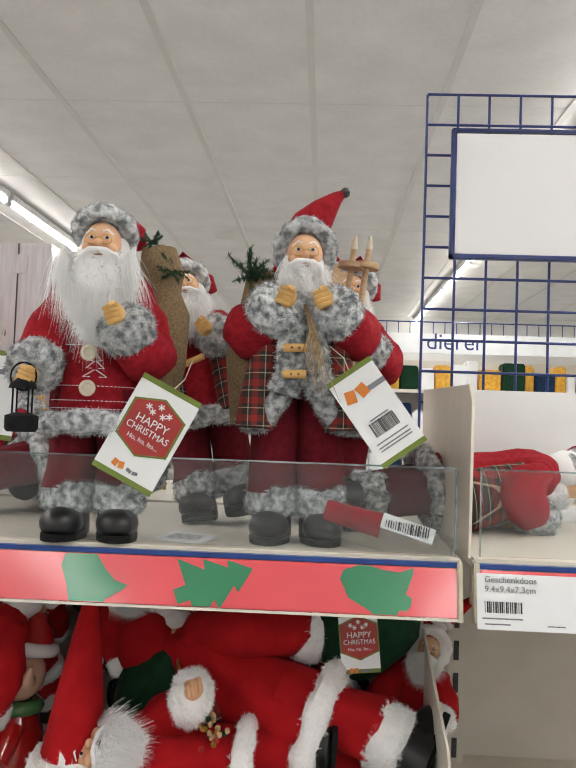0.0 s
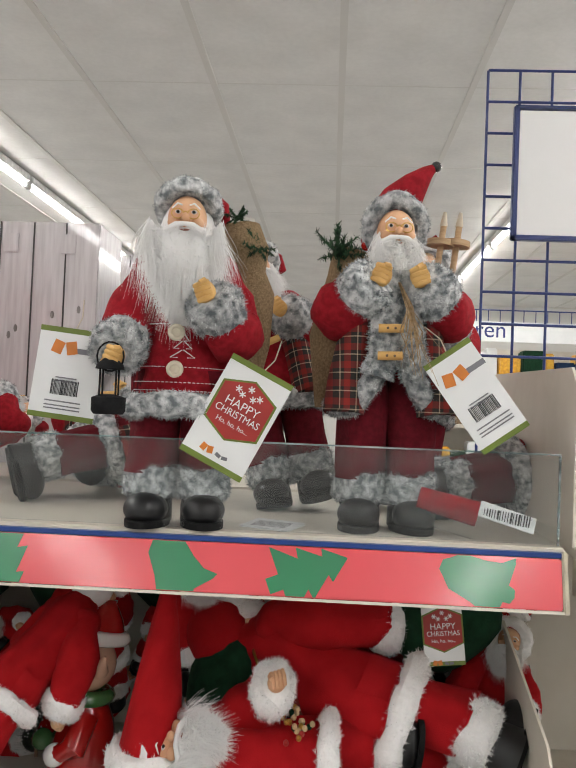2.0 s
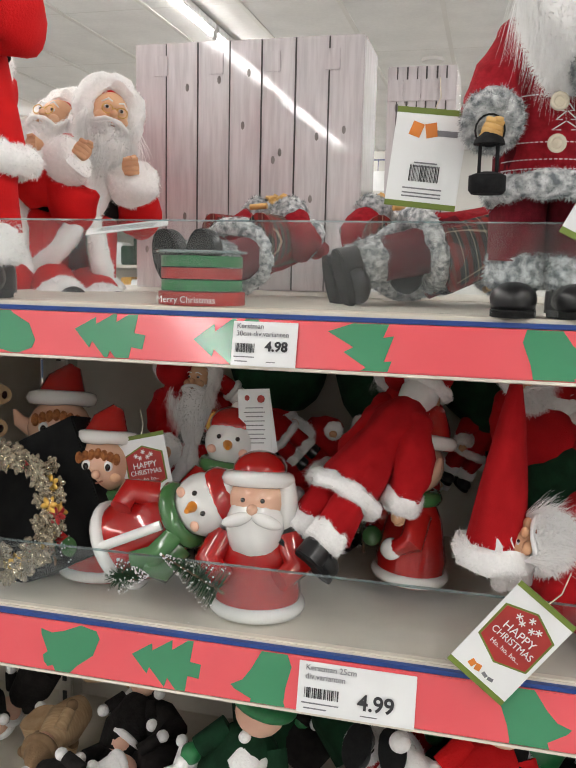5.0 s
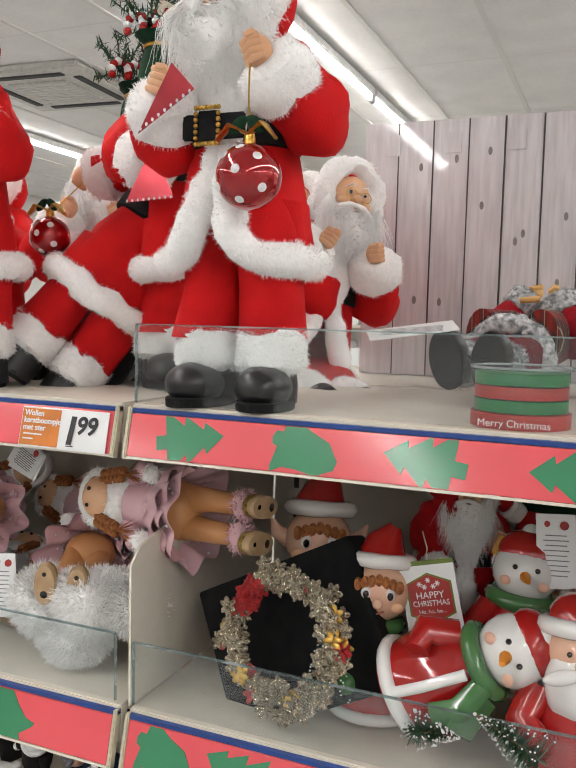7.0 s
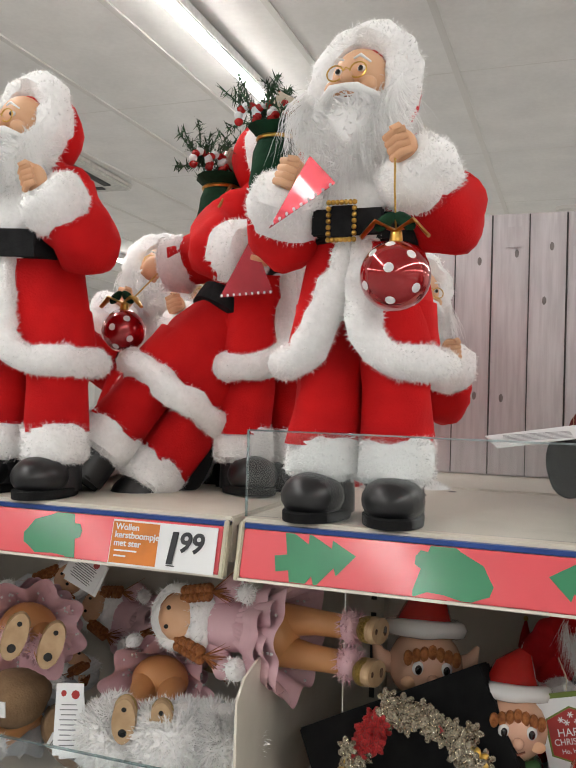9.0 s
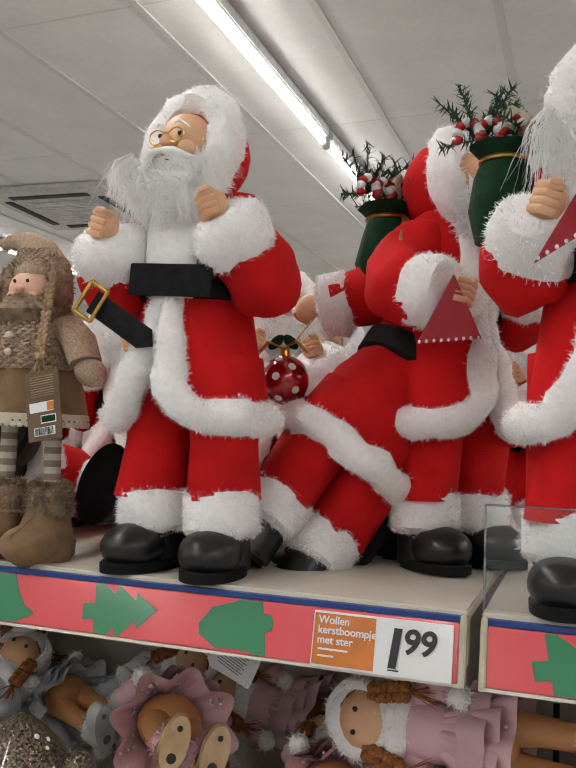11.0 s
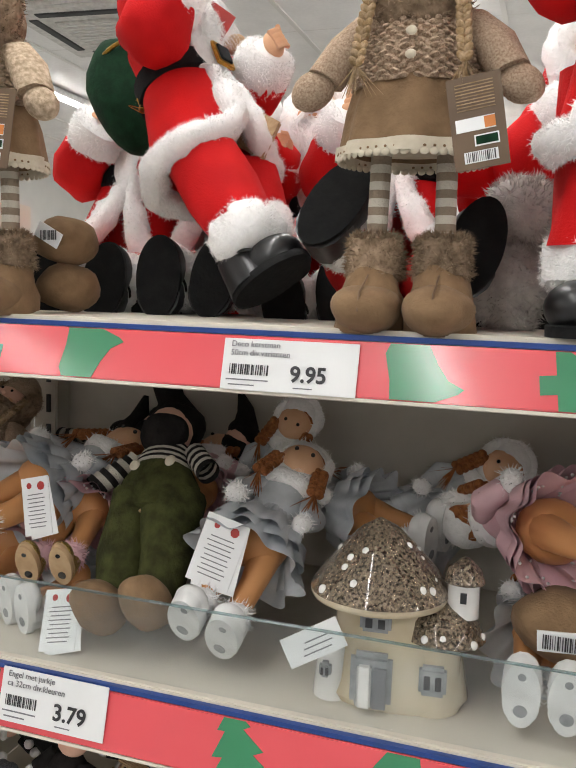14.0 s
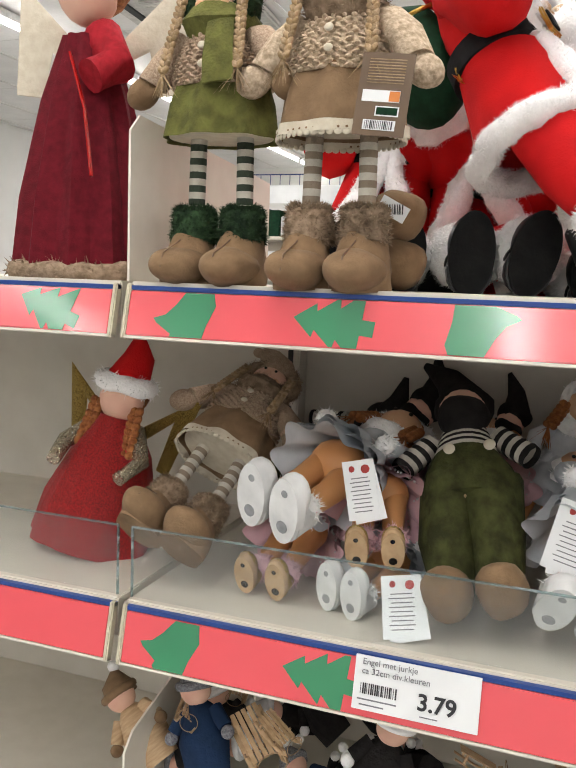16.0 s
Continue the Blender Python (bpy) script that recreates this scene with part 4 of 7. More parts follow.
            s.tube([(0, 0.0, z + 0.03), (0.0, 0.01, z + 0.09), (0.005, 0.02, z + 0.16), (0.012, 0.02, z + 0.23)], [0.047, 0.04, 0.022, 0.006], cloth, seg=18, lump=0.006, freq=24)
            s.ball((0.012, 0.02, z + 0.238), 0.012, "gold", seg=10)
    whiskers(s, z, beard, beard_width)
    s.m = Matrix()
    return s


def sprig(s, c, k, count, mat="pine_green", seed=3):
    r = random.Random(seed)
    for _ in range(count):
        d = Vector((r.gauss(0, 1), r.gauss(0, 0.6), r.gauss(0.5, 0.8))).normalized()
        b = Vector(c)
        e = b + d * k * r.uniform(0.6, 1.0)
        s.tube([b, e], [0.0009, 0.0005], mat, seg=4)
        for i in range(60):
            q = b.lerp(e, (i + 4) / 64)
            t = (d * 0.6 + Vector((r.gauss(0, 1), r.gauss(0, 1), r.gauss(0, 1)))).normalized() * k * 0.17
            s.strand([q, q + t * 0.5, q + t], 0.0017, mat)


def candy_bundle(s, c, k=1.0):
    """A dark green sack with canes, parcels, a cone and fir on top."""
    keep = s.m
    s.m = keep @ Matrix.Translation(c) @ Matrix.Scale(k, 4)
    s.tube([(0, 0, -0.10), (0, 0, -0.06), (0, 0, -0.02), (0, 0, 0.0), (0, 0, 0.015)], [0.03, 0.04, 0.03, 0.024, 0.042], "cloth_green", seg=16, lump=0.006, wave=0.06)
    s.ring((0, 0, -0.002), 0.027, 0.027, 0.003, "gold", 18, 6)
    for i, (x, turn) in enumerate(((-0.026, -25), (0.0, 8), (0.022, 30))):
        for j in range(7):
            a = math.radians(200 * j / 6)
            s.ball((x - 0.014 + 0.014 * math.cos(a), -0.012, 0.03 + 0.016 * math.sin(a)), (0.0068, 0.0068, 0.0058), "white_paint" if j % 2 else "ceramic_red", seg=8, rows=6)
    s.box((0.012, -0.006, 0.045), (0.03, 0.02, 0.024), "cotton_cream", (10, 25, 20), 0.002)
    s.box((0.012, -0.006, 0.045), (0.031, 0.005, 0.025), "ceramic_red", (10, 25, 20))
    s.ball((0.03, -0.01, 0.02), (0.014, 0.014, 0.02), "wood_dark", lump=0.006, freq=200)
    sprig(s, (-0.03, 0.004, 0.03), 0.075, 12, seed=5)
    sprig(s, (0.03, 0.004, 0.03), 0.075, 12, seed=9)
    s.m = keep


def bauble(s, c, r=0.036):
    x, y, z = c
    s.ball(c, r, "red_gloss", seg=24, rows=16)
    for a, b in ((-90, 5), (-50, 30), (-130, 35), (-40, -25), (-140, -20), (-90, -50), (-95, 55)):
        d = Vector((math.cos(radians(a)) * math.cos(radians(b)), math.sin(radians(a)) * math.cos(radians(b)), math.sin(radians(b))))
        q = Vector(c) + d * r * 0.985
        s.ball(q, (0.0052, 0.0052, 0.0012), "white_paint", tuple(math.degrees(v) for v in d.to_track_quat("Z", "Y").to_euler()), seg=10, rows=6)
    s.tube([(x, y, z + r * 0.95), (x, y, z + r * 1.25)], [0.007, 0.006], "gold", seg=10)
    for sx in (-1, 1):
        s.tube([(x, y - 0.004, z + r * 1.25), (x + sx * 0.02, y - 0.008, z + r * 1.5), (x + sx * 0.034, y - 0.01, z + r * 1.05)], [(0.002, 0.003), (0.002, 0.011), (0.002, 0.005)], "gold", seg=8)
        s.ball((x + sx * 0.01, y - 0.008, z + r * 1.5), (0.013, 0.002, 0.007), "cloth_green", (0, sx * 40, 0), seg=10, rows=6)


def string(s, pts, mat="gold", r=0.0011):
    s.tube(pts, [r], mat, seg=5)


BIG = "red velvet santa doll with white plush"

# the one with the loose belt and gold buckle
s = father_christmas(11, beard=0.082, beard_width=1.75, fur=1.8, parted=(24, 7), turned=-4, spread=0.046,
                     arms=(((-0.11, -0.02, 0.315), (-0.085, -0.066, 0.372)), ((0.125, 0.0, 0.318), (0.082, -0.062, 0.385))))
s.box((0.012, -0.0745, 0.327), (0.1, 0.004, 0.036), "belt_black", (0, 3, 6), bevel=0.001)
s.m = pose(-0.037, -0.098, 0.28, 0, 33, 8) @ Matrix.Scale(0.8, 4)
s.flat([(-0.05, -0.0165), (0.044, -0.0165), (0.062, -0.002), (0.048, 0.0165), (-0.05, 0.0165)], 0.004, "belt_black")
for a, b in (((-0.064, -0.024), (-0.064, 0.024)), ((-0.064, 0.024), (-0.034, 0.024)), ((-0.034, 0.024), (-0.034, -0.024)), ((-0.034, -0.024), (-0.064, -0.024))):
    s.tube([(a[0], -0.004, a[1]), (b[0], -0.004, b[1])], [0.0032], "gold", seg=8)
s.m = Matrix()
s.thing("santa_doll", BIG + " and loose belt, standing", "doll", "big santa dolls", m=pose(-1.43, 0.935, 1.3595, 0, 0, -4) @ Matrix.Diagonal((0.96, 0.96, 0.955, 1)))

# the one with the bauble
s = father_christmas(12, beard=0.108, beard_width=1.6, fur=1.8, parted=(20, 9), turned=-10,
                     arms=(((-0.115, -0.02, 0.315), (-0.08, -0.066, 0.36)), ((0.125, -0.005, 0.33), (0.072, -0.07, 0.385))))
bauble(s, (0.055, -0.108, 0.262))
string(s, [(0.055, -0.108, 0.305), (0.052, -0.106, 0.35), (0.05, -0.1, 0.4)])
s.box((-0.003, -0.078, 0.326), (0.078, 0.006, 0.029), "belt_black", bevel=0.002)
s.box((-0.008, -0.082, 0.326), (0.024, 0.004, 0.034), "belt_black", bevel=0.001)
for k in range(24):
    u = k / 24 * 4
    i, f = int(u), u - int(u)
    w_, h_ = 0.014, 0.02
    q = [(-w_ + 2 * w_ * f, -h_), (w_, -h_ + 2 * h_ * f), (w_ - 2 * w_ * f, h_), (-w_, h_ - 2 * h_ * f)][i]
    s.ball((-0.008 + q[0], -0.085, 0.326 + q[1]), 0.003, "gold", seg=8, rows=5)
o = [(-0.036, -0.032), (0.034, 0.012), (0.006, 0.042)]
s.m = Matrix.Translation((-0.04, -0.12, 0.345))
s.flat(o, 0.001, "foil_red")
for k in range(9):
    s.ball((-0.032 + 0.0076 * k, -0.001, -0.027 + 0.0046 * k), (0.0018, 0.0005, 0.0022), "white_paint", seg=6, rows=4)
s.m = Matrix()
candy_bundle(s, (-0.108, -0.01, 0.445), 0.86)
s.m = Matrix()
s.thing("santa_doll", BIG + " holding a spotted bauble", "doll", "big santa dolls", m=pose(-0.985, 0.94, 1.3595, 0, 0, 2) @ Matrix.Diagonal((0.98, 0.98, 0.97, 1)))

# the one that stands behind with a sack on its back and a red foil cone
def sitting(seed, m, world_feet, hood="hood"):
    """A doll sitting with its legs stretched towards the aisle."""
    inv = m.inverted()
    return father_christmas(seed, fur=1.3, beard=0.1, beard_width=1.3, hood=hood, legs=False, parted=(26, 26), coat_low=0.185,
                            feet=[(inv @ Vector(p), inv.to_3x3() @ Vector(toe)) for p, toe in world_feet])


s = father_christmas(13, fur=1.4, beard=0.11, beard_width=1.3, turned=20, parted=(7, 7),
                     arms=(((-0.13, -0.01, 0.345), (-0.095, -0.075, 0.33)), ((0.13, 0.0, 0.31), (0.07, -0.08, 0.36))))
candy_bundle(s, (-0.052, 0.066, 0.46), 1.0)
s.m = pose(-0.1, -0.105, 0.3, 0, 0, -42)
s.flat([(-0.036, -0.035), (0.036, -0.03), (0.006, 0.045)], 0.001, "foil_red")
for k in range(9):
    s.ball((-0.033 + 0.0082 * k, -0.001, -0.033 + 0.0005 * k), (0.0018, 0.0005, 0.0022), "white_paint", seg=6, rows=4)
s.m = Matrix()
for a, b in (((-0.06, 0.02, 0.45), (-0.1, -0.02, 0.4)), ((-0.1, -0.02, 0.4), (-0.1, -0.1, 0.345))):
    s.tube([a, b], [0.003], "gold", seg=6)
s.thing("santa_doll", BIG + " and a sack, standing behind", "doll", "big santa dolls", m=pose(-1.165, 1.125, 1.3597, -2, 0, 52) @ Matrix.Scale(0.96, 4))

# the one that leans against it and lets a spotted bauble hang
m = lay((-1.36, 1.0, 1.352), (0.42, 0.42, 0.8), (-0.6, 0.75, 0.0), 0.96)
inv = m.inverted()
wrist, knob = inv @ Vector((-1.325, 1.125, 1.685)), inv @ Vector((-1.36, 1.045, 1.58))
s = father_christmas(14, fur=1.4, beard=0.11, arms=(((-0.11, -0.03, 0.33), (-0.07, -0.09, 0.34)), (None, None)), parted=())
sh = Vector((0.05, 0, 0.41))
sh2 = sh.lerp(wrist, 0.5)
s.tube([sh, sh2 + Vector((0, 0, 0.01)), wrist], [0.038, 0.042, 0.034], "velvet_red", seg=20, lump=0.01, freq=26)
d = (wrist - sh).normalized()
s.tube([wrist - d * 0.03, wrist - d * 0.02, wrist + d * 0.014, wrist + d * 0.02], [0.032, 0.043, 0.041, 0.028], "plush_white", seg=20, lump=0.007, freq=50, fur=2000, hair=0.0055)
fist(s, tuple(wrist + d * 0.035), "skin")
turn = inv.to_3x3().to_4x4() @ Matrix.Scale(0.96, 4)
s.m = Matrix.Translation(knob) @ turn
bauble(s, (0, 0, 0), 0.032)
string(s, [(0, 0, 0.035), (0.02, 0.04, 0.08), (0.032, 0.075, 0.115)])
s.m = Matrix()
s.thing("santa_doll", BIG + " leaning with spotted bauble", "doll", "big santa dolls", m=m)

# sitting and slumped ones
m = pose(-1.47, 1.25, 1.235, -14, 4, 24)
sitting(15, m, (((-1.42, 1.06, 1.405), (0, -0.2, 1)), ((-1.26, 1.075, 1.405), (0.4, 0.1, 1)))).thing("santa_doll", BIG + " sitting behind the others", "doll", "big santa dolls", m=m)
m = pose(-1.98, 1.285, 1.245, -16, -8, 4)
sitting(16, m, (((-1.99, 1.085, 1.408), (0.05, 0, 1)), ((-1.915, 1.09, 1.41), (0.25, 0, 1)))).thing("santa_doll", BIG + " sitting, soles showing", "doll", "big santa dolls", m=m)
m = pose(-1.69, 1.22, 1.235, -14, -5, 2)
sitting(17, m, (((-1.727, 0.972, 1.487), (0.5, 0, 0.86)), ((-1.584, 0.997, 1.444), (0.3, 0, 0.95)))).thing("santa_doll", BIG + " sitting, boot soles lifted", "doll", "big santa dolls", m=m)
m = pose(-2.19, 1.26, 1.24, -14, 8, 10)
sitting(18, m, (((-2.15, 1.08, 1.4), (0.1, 0, 1)), ((-2.08, 1.1, 1.4), (0.2, 0, 1)))).thing("santa_doll", BIG + " sitting at the back", "doll", "big santa dolls", m=m)

# more of them fill the back of the shelf
back = [o for o in bpy.data.objects if o.name.startswith("santa_doll") and "sitting at the back" in o["label"]][0]
for m in (pose(-1.2, 1.3, 1.2, -20, 6, -10), pose(-1.34, 1.32, 1.19, -16, -8, 12), pose(-1.58, 1.34, 1.2, -16, 10, -4), pose(-1.83, 1.33, 1.21, -18, -6, 6), pose(-2.09, 1.33, 1.2, -18, 5, -8), pose(-1.125, 1.37, 1.2, 0, 14, 40)):
    copy_thing(back, m)

# the one that lies back, belt buckle up, boots hanging over the shelf
m = lay((-1.842, 1.04, 1.404), (-0.46, 0.3, 0.84), (0.93, -0.3, 0.4), 0.9)
inv = m.inverted()
s = father_christmas(19, fur=1.7, beard=0.11, beard_width=1.3, parted=(8, 8), turned=0, legs=False,
                     feet=[(inv @ Vector(p), inv.to_3x3() @ Vector((0.6, 0.2, 0.65))) for p in ((-1.79, 0.968, 1.402), (-1.82, 1.05, 1.405))],
                     arms=(((-0.12, -0.05, 0.335), (-0.085, -0.085, 0.385)), ((0.12, -0.03, 0.32), (0.08, -0.1, 0.33))))
s.box((0.004, -0.075, 0.326), (0.034, 0.006, 0.04), "gold", bevel=0.002)
s.box((0.004, -0.079, 0.326), (0.022, 0.004, 0.027), "belt_black", bevel=0.001)
for k in range(12):
    q = inv @ Vector((-2.02, 1.095, 1.617))
    s.strand([q, q + Vector((s.rnd.gauss(0, 0.012), -0.006, s.rnd.gauss(0, 0.012))), q + Vector((s.rnd.gauss(0, 0.02), -0.004, s.rnd.gauss(0, 0.02)))], 0.004, "gold")
for k, (p, e) in enumerate((((-1.9, 1.19, 1.62), (-1.94, 1.2, 1.725)), ((-1.89, 1.2, 1.62), (-1.915, 1.21, 1.722)))):
    a, b = inv @ Vector(p), inv @ Vector(e)
    s.tube([a, b], [0.004], "wood_pale", seg=8)
    s.ball(b, (0.018, 0.018, 0.012), "wood_pale", seg=14)
s.m = inv @ pose(-1.865, 1.1, 1.585, 0, 28, -10)
s.box((0, 0, 0), (0.05, 0.006, 0.05), "wood_pale", bevel=0.002)
s.m = inv @ pose(-1.955, 1.16, 1.735, 0, 35, 0)
s.box((0, 0, 0), (0.04, 0.001, 0.055), "card_red")
s.m = inv @ Matrix.Translation((-2.09, 1.19, 1.66))
s.ball((0, 0, 0), (0.06, 0.05, 0.085), "cloth_green", (0, -25, 0), lump=0.012, freq=20, seg=20)
s.ring((-0.005, 0, 0.06), 0.045, 0.04, 0.003, "gold", 24, 6, (0, -25, 0))
s.m = Matrix()
s.thing("santa_doll", BIG + " slumped, belt buckled", "doll", "big santa dolls", m=m)
# grey fur toy beside the gnome
s = Shape(20)
s.ball((0, 0, 0.05), (0.045, 0.04, 0.06), "plush_pale", lump=0.012, freq=26, fur=2500, hair=0.010)
s.ball((0.01, -0.01, 0.125), (0.04, 0.036, 0.04), "plush_pale", lump=0.01, freq=26, fur=2000, hair=0.010)
s.thing("plush_toy", "pale grey furry plush toy behind a gnome doll", "plush toy", m=pose(-1.555, 1.075, 1.36))

# ---- small grey-trimmed dolls ----
SMALL = 0.685
GREY = dict(cloth="felt_red", trim="plush_grey", trousers="felt_dark", palm="mitten", belt=False, placket=False, hair=0.007, head=0.93)
s = father_christmas(21, hood="cap", beard=0.175, beard_width=1.75, fur=2.0, coat_low=0.185, parted=(),
                     arms=(((-0.115, -0.01, 0.31), (-0.105, -0.07, 0.275)), ((0.115, -0.02, 0.29), (0.055, -0.088, 0.35))), **GREY)
for z in (0.305, 0.248):
    s.ring((-0.005, -0.078, z), 0.010, 0.010, 0.0035, "cotton_cream", 18, 8, (90, 0, 0))
    s.ball((-0.005, -0.076, z), (0.010, 0.003, 0.010), "cotton_cream", seg=14)
for z in (0.215, 0.228, 0.252, 0.32):
    for k in range(28):
        a = radians(200 + 140 * k / 27)
        q = 0.0635 if z > 0.3 else 0.0745
        s.box(((q + 0.003) * math.cos(a), 0.004 + (q - 0.007) * math.sin(a) - 0.004, z), (0.004, 0.002, 0.0012), "white_paint", (0, 0, math.degrees(a) + 90))
for k, (wd, z) in enumerate(((0.012, 0.292), (0.018, 0.28), (0.024, 0.266))):
    for sx in (-1, 1):
        s.tube([(sx * 0.001 + 0.006, -0.077, z + 0.012), (sx * wd * 0.8 + 0.006, -0.078, z), (sx * wd * 0.3 + 0.006, -0.079, z)], [0.0009], "white_paint", seg=5)
s.tube([(0.085, 0.045, 0.2), (0.09, 0.045, 0.3), (0.1, 0.03, 0.39), (0.102, 0.025, 0.42), (0.095, 0.025, 0.455), (0.09, 0.025, 0.5)], [0.036, 0.05, 0.046, 0.026, 0.044, 0.03], "burlap", seg=18, lump=0.01, freq=22)
sprig(s, (0.118, -0.01, 0.455), 0.036, 12, seed=4)
sprig(s, (0.08, 0.0, 0.505), 0.03, 10, seed=6)
# lantern
s.tube([(-0.1, -0.1, 0.175), (-0.1, -0.1, 0.18), (-0.1, -0.1, 0.2), (-0.1, -0.1, 0.205)], [0.022, 0.026, 0.026, 0.012], "belt_black", seg=14)
for a in range(4):
    x, y = 0.017 * math.cos(radians(90 * a + 45)), 0.017 * math.sin(radians(90 * a + 45))
    s.tube([(-0.1 + x, -0.1 + y, 0.2), (-0.1 + x, -0.1 + y, 0.245)], [0.0016], "belt_black", seg=5)
s.tube([(-0.1, -0.1, 0.243), (-0.1, -0.1, 0.25), (-0.1, -0.1, 0.262)], [0.022, 0.02, 0.006], "belt_black", seg=14)
s.ring((-0.1, -0.1, 0.262), 0.02, 0.022, 0.0015, "belt_black", 18, 5, (90, 0, 0))
s.thing("santa_doll", "small santa doll in embroidered red with grey fur and lantern", "doll", "small santa dolls",
        m=pose(-0.263, 0.918, 1.3595, 0, 0, 6) @ Matrix.Scale(SMALL, 4))

s = father_christmas(22, hood="cone", beard=0.1, beard_width=0.75, fur=2.0, coat_low=0.205, parted=(24, 24),
                     arms=(((-0.128, -0.02, 0.345), (-0.05, -0.085, 0.395)), ((0.128, -0.02, 0.345), (0.05, -0.085, 0.395))), **GREY)
s.tube([(-0.014, -0.074, 0.42), (-0.018, -0.08, 0.33), (-0.022, -0.082, 0.28), (-0.03, -0.082, 0.25)], [(0.022, 0.012), (0.026, 0.014), (0.026, 0.014), (0.026, 0.014)], "plush_grey", seg=14, fur=2200, hair=0.008, lump=0.006)
s.tube([(0.02, -0.074, 0.42), (0.02, -0.078, 0.33), (0.024, -0.082, 0.28), (0.034, -0.082, 0.25)], [(0.02, 0.012), (0.024, 0.014), (0.024, 0.014), (0.026, 0.014)], "plush_grey", seg=14, fur=2200, hair=0.008, lump=0.006)
for sx in (-1, 1):
    s.tube([(sx * 0.055, -0.012, 0.38), (sx * 0.058, -0.016, 0.31), (sx * 0.07, -0.022, 0.24), (sx * 0.076, -0.028, 0.19)], [(0.028, 0.05), (0.03, 0.054), (0.034, 0.058), (0.034, 0.06)], "plaid", seg=18, lump=0.003)
for z in (0.325, 0.282):
    s.tube([(-0.032, -0.101, z), (0.006, -0.105, z + 0.001)], [0.007, 0.007], "mitten", seg=10)
    for sx in (-1, 1):
        s.ball((-0.013 + sx * 0.006, -0.112, z), 0.0022, "wood_dark", seg=8, rows=5)
for k in range(26):
    r_ = s.rnd
    s.strand([(0.0, -0.088, 0.40), (0.01 + r_.gauss(0, 0.004), -0.112, 0.36), (0.02 + r_.gauss(0, 0.008), -0.118, 0.32), (0.03 + r_.gauss(0, 0.018), -0.12, 0.27 + r_.gauss(0, 0.02))], 0.0022, "jute")
for x in (0.085, 0.112):
    s.tube([(x - 0.03, 0.03, 0.22), (x + 0.006, 0.03, 0.52)], [0.0055], "wood_pale", seg=8)
    s.tube([(x + 0.001, 0.03, 0.485), (x + 0.002, 0.03, 0.495)], [0.024], "wood_pale", seg=18)
    s.tube([(x + 0.006, 0.03, 0.52), (x + 0.008, 0.03, 0.545)], [0.007, 0.003], "cotton_cream", seg=8)
s.tube([(-0.085, 0.045, 0.2), (-0.09, 0.045, 0.32), (-0.07, 0.035, 0.42), (-0.06, 0.03, 0.47)], [0.038, 0.045, 0.04, 0.036], "burlap", seg=16, lump=0.01, freq=22)
sprig(s, (-0.095, -0.01, 0.455), 0.055, 18, seed=14)
for k in range(5):
    s.ball((-0.045 + 0.012 * (k % 3), 0.0 + 0.01 * (k % 2), 0.475 + 0.01 * (k // 2)), 0.0095, ("ceramic_red", "wood_pale", "burlap")[k % 3], seg=10)
s.thing("santa_doll", "small santa doll in plaid and grey fur with ski poles", "doll", "small santa dolls",
        m=pose(-0.03, 0.955, 1.3595, 0, 0, 4) @ Matrix.Scale(SMALL, 4))

s = father_christmas(23, hood="cap", beard=0.11, fur=1.4, coat_low=0.19, parted=(),
                     arms=(((-0.12, -0.02, 0.34), (-0.05, -0.085, 0.4)), ((0.12, -0.02, 0.33), (0.05, -0.085, 0.36))), **GREY)
for sx in (-1, 1):
    s.tube([(sx * 0.05, -0.014, 0.38), (sx * 0.055, -0.02, 0.31), (sx * 0.064, -0.03, 0.2)], [(0.03, 0.052), (0.033, 0.058), (0.038, 0.064)], "plaid", seg=18)
s.tube([(-0.02, -0.1, 0.3), (0.02, -0.102, 0.31)], [0.007], "mitten", seg=10)
s.box((-0.02, -0.02, 0.52), (0.06, 0.05, 0.05), "wood_pale", (0, 12, 10), 0.004)
for sx in (-1, 1):
    s.tube([(-0.02, -0.03, 0.545), (-0.02 + sx * 0.03, -0.035, 0.57), (-0.02 + sx * 0.05, -0.035, 0.545)], [(0.003, 0.005), (0.003, 0.014), (0.003, 0.006)], "felt_red", seg=8)
proto = s.thing("santa_doll", "small santa doll in grey fur and plaid leaning back", "doll", "small santa dolls",
                m=pose(-0.135, 1.10, 1.365, -14, -12, 6) @ Matrix.Scale(SMALL, 4))
k3 = Matrix.Scale(SMALL, 4)
for m in (pose(0.0, 1.16, 1.362, -8, 6, 0), pose(0.02, 1.1, 1.395, 82, 0, 100), pose(-0.52, 1.08, 1.40, 76, 8, 115),
          pose(-0.4, 1.14, 1.40, -80, 0, 18), pose(-0.74, 1.1, 1.405, -82, 0, -16)):
    c = copy_thing(proto, m)
    c["label"] = "small santa doll in grey fur lying on the shelf" if abs(m.to_euler().x) > 1 else "small santa doll in grey fur standing behind"


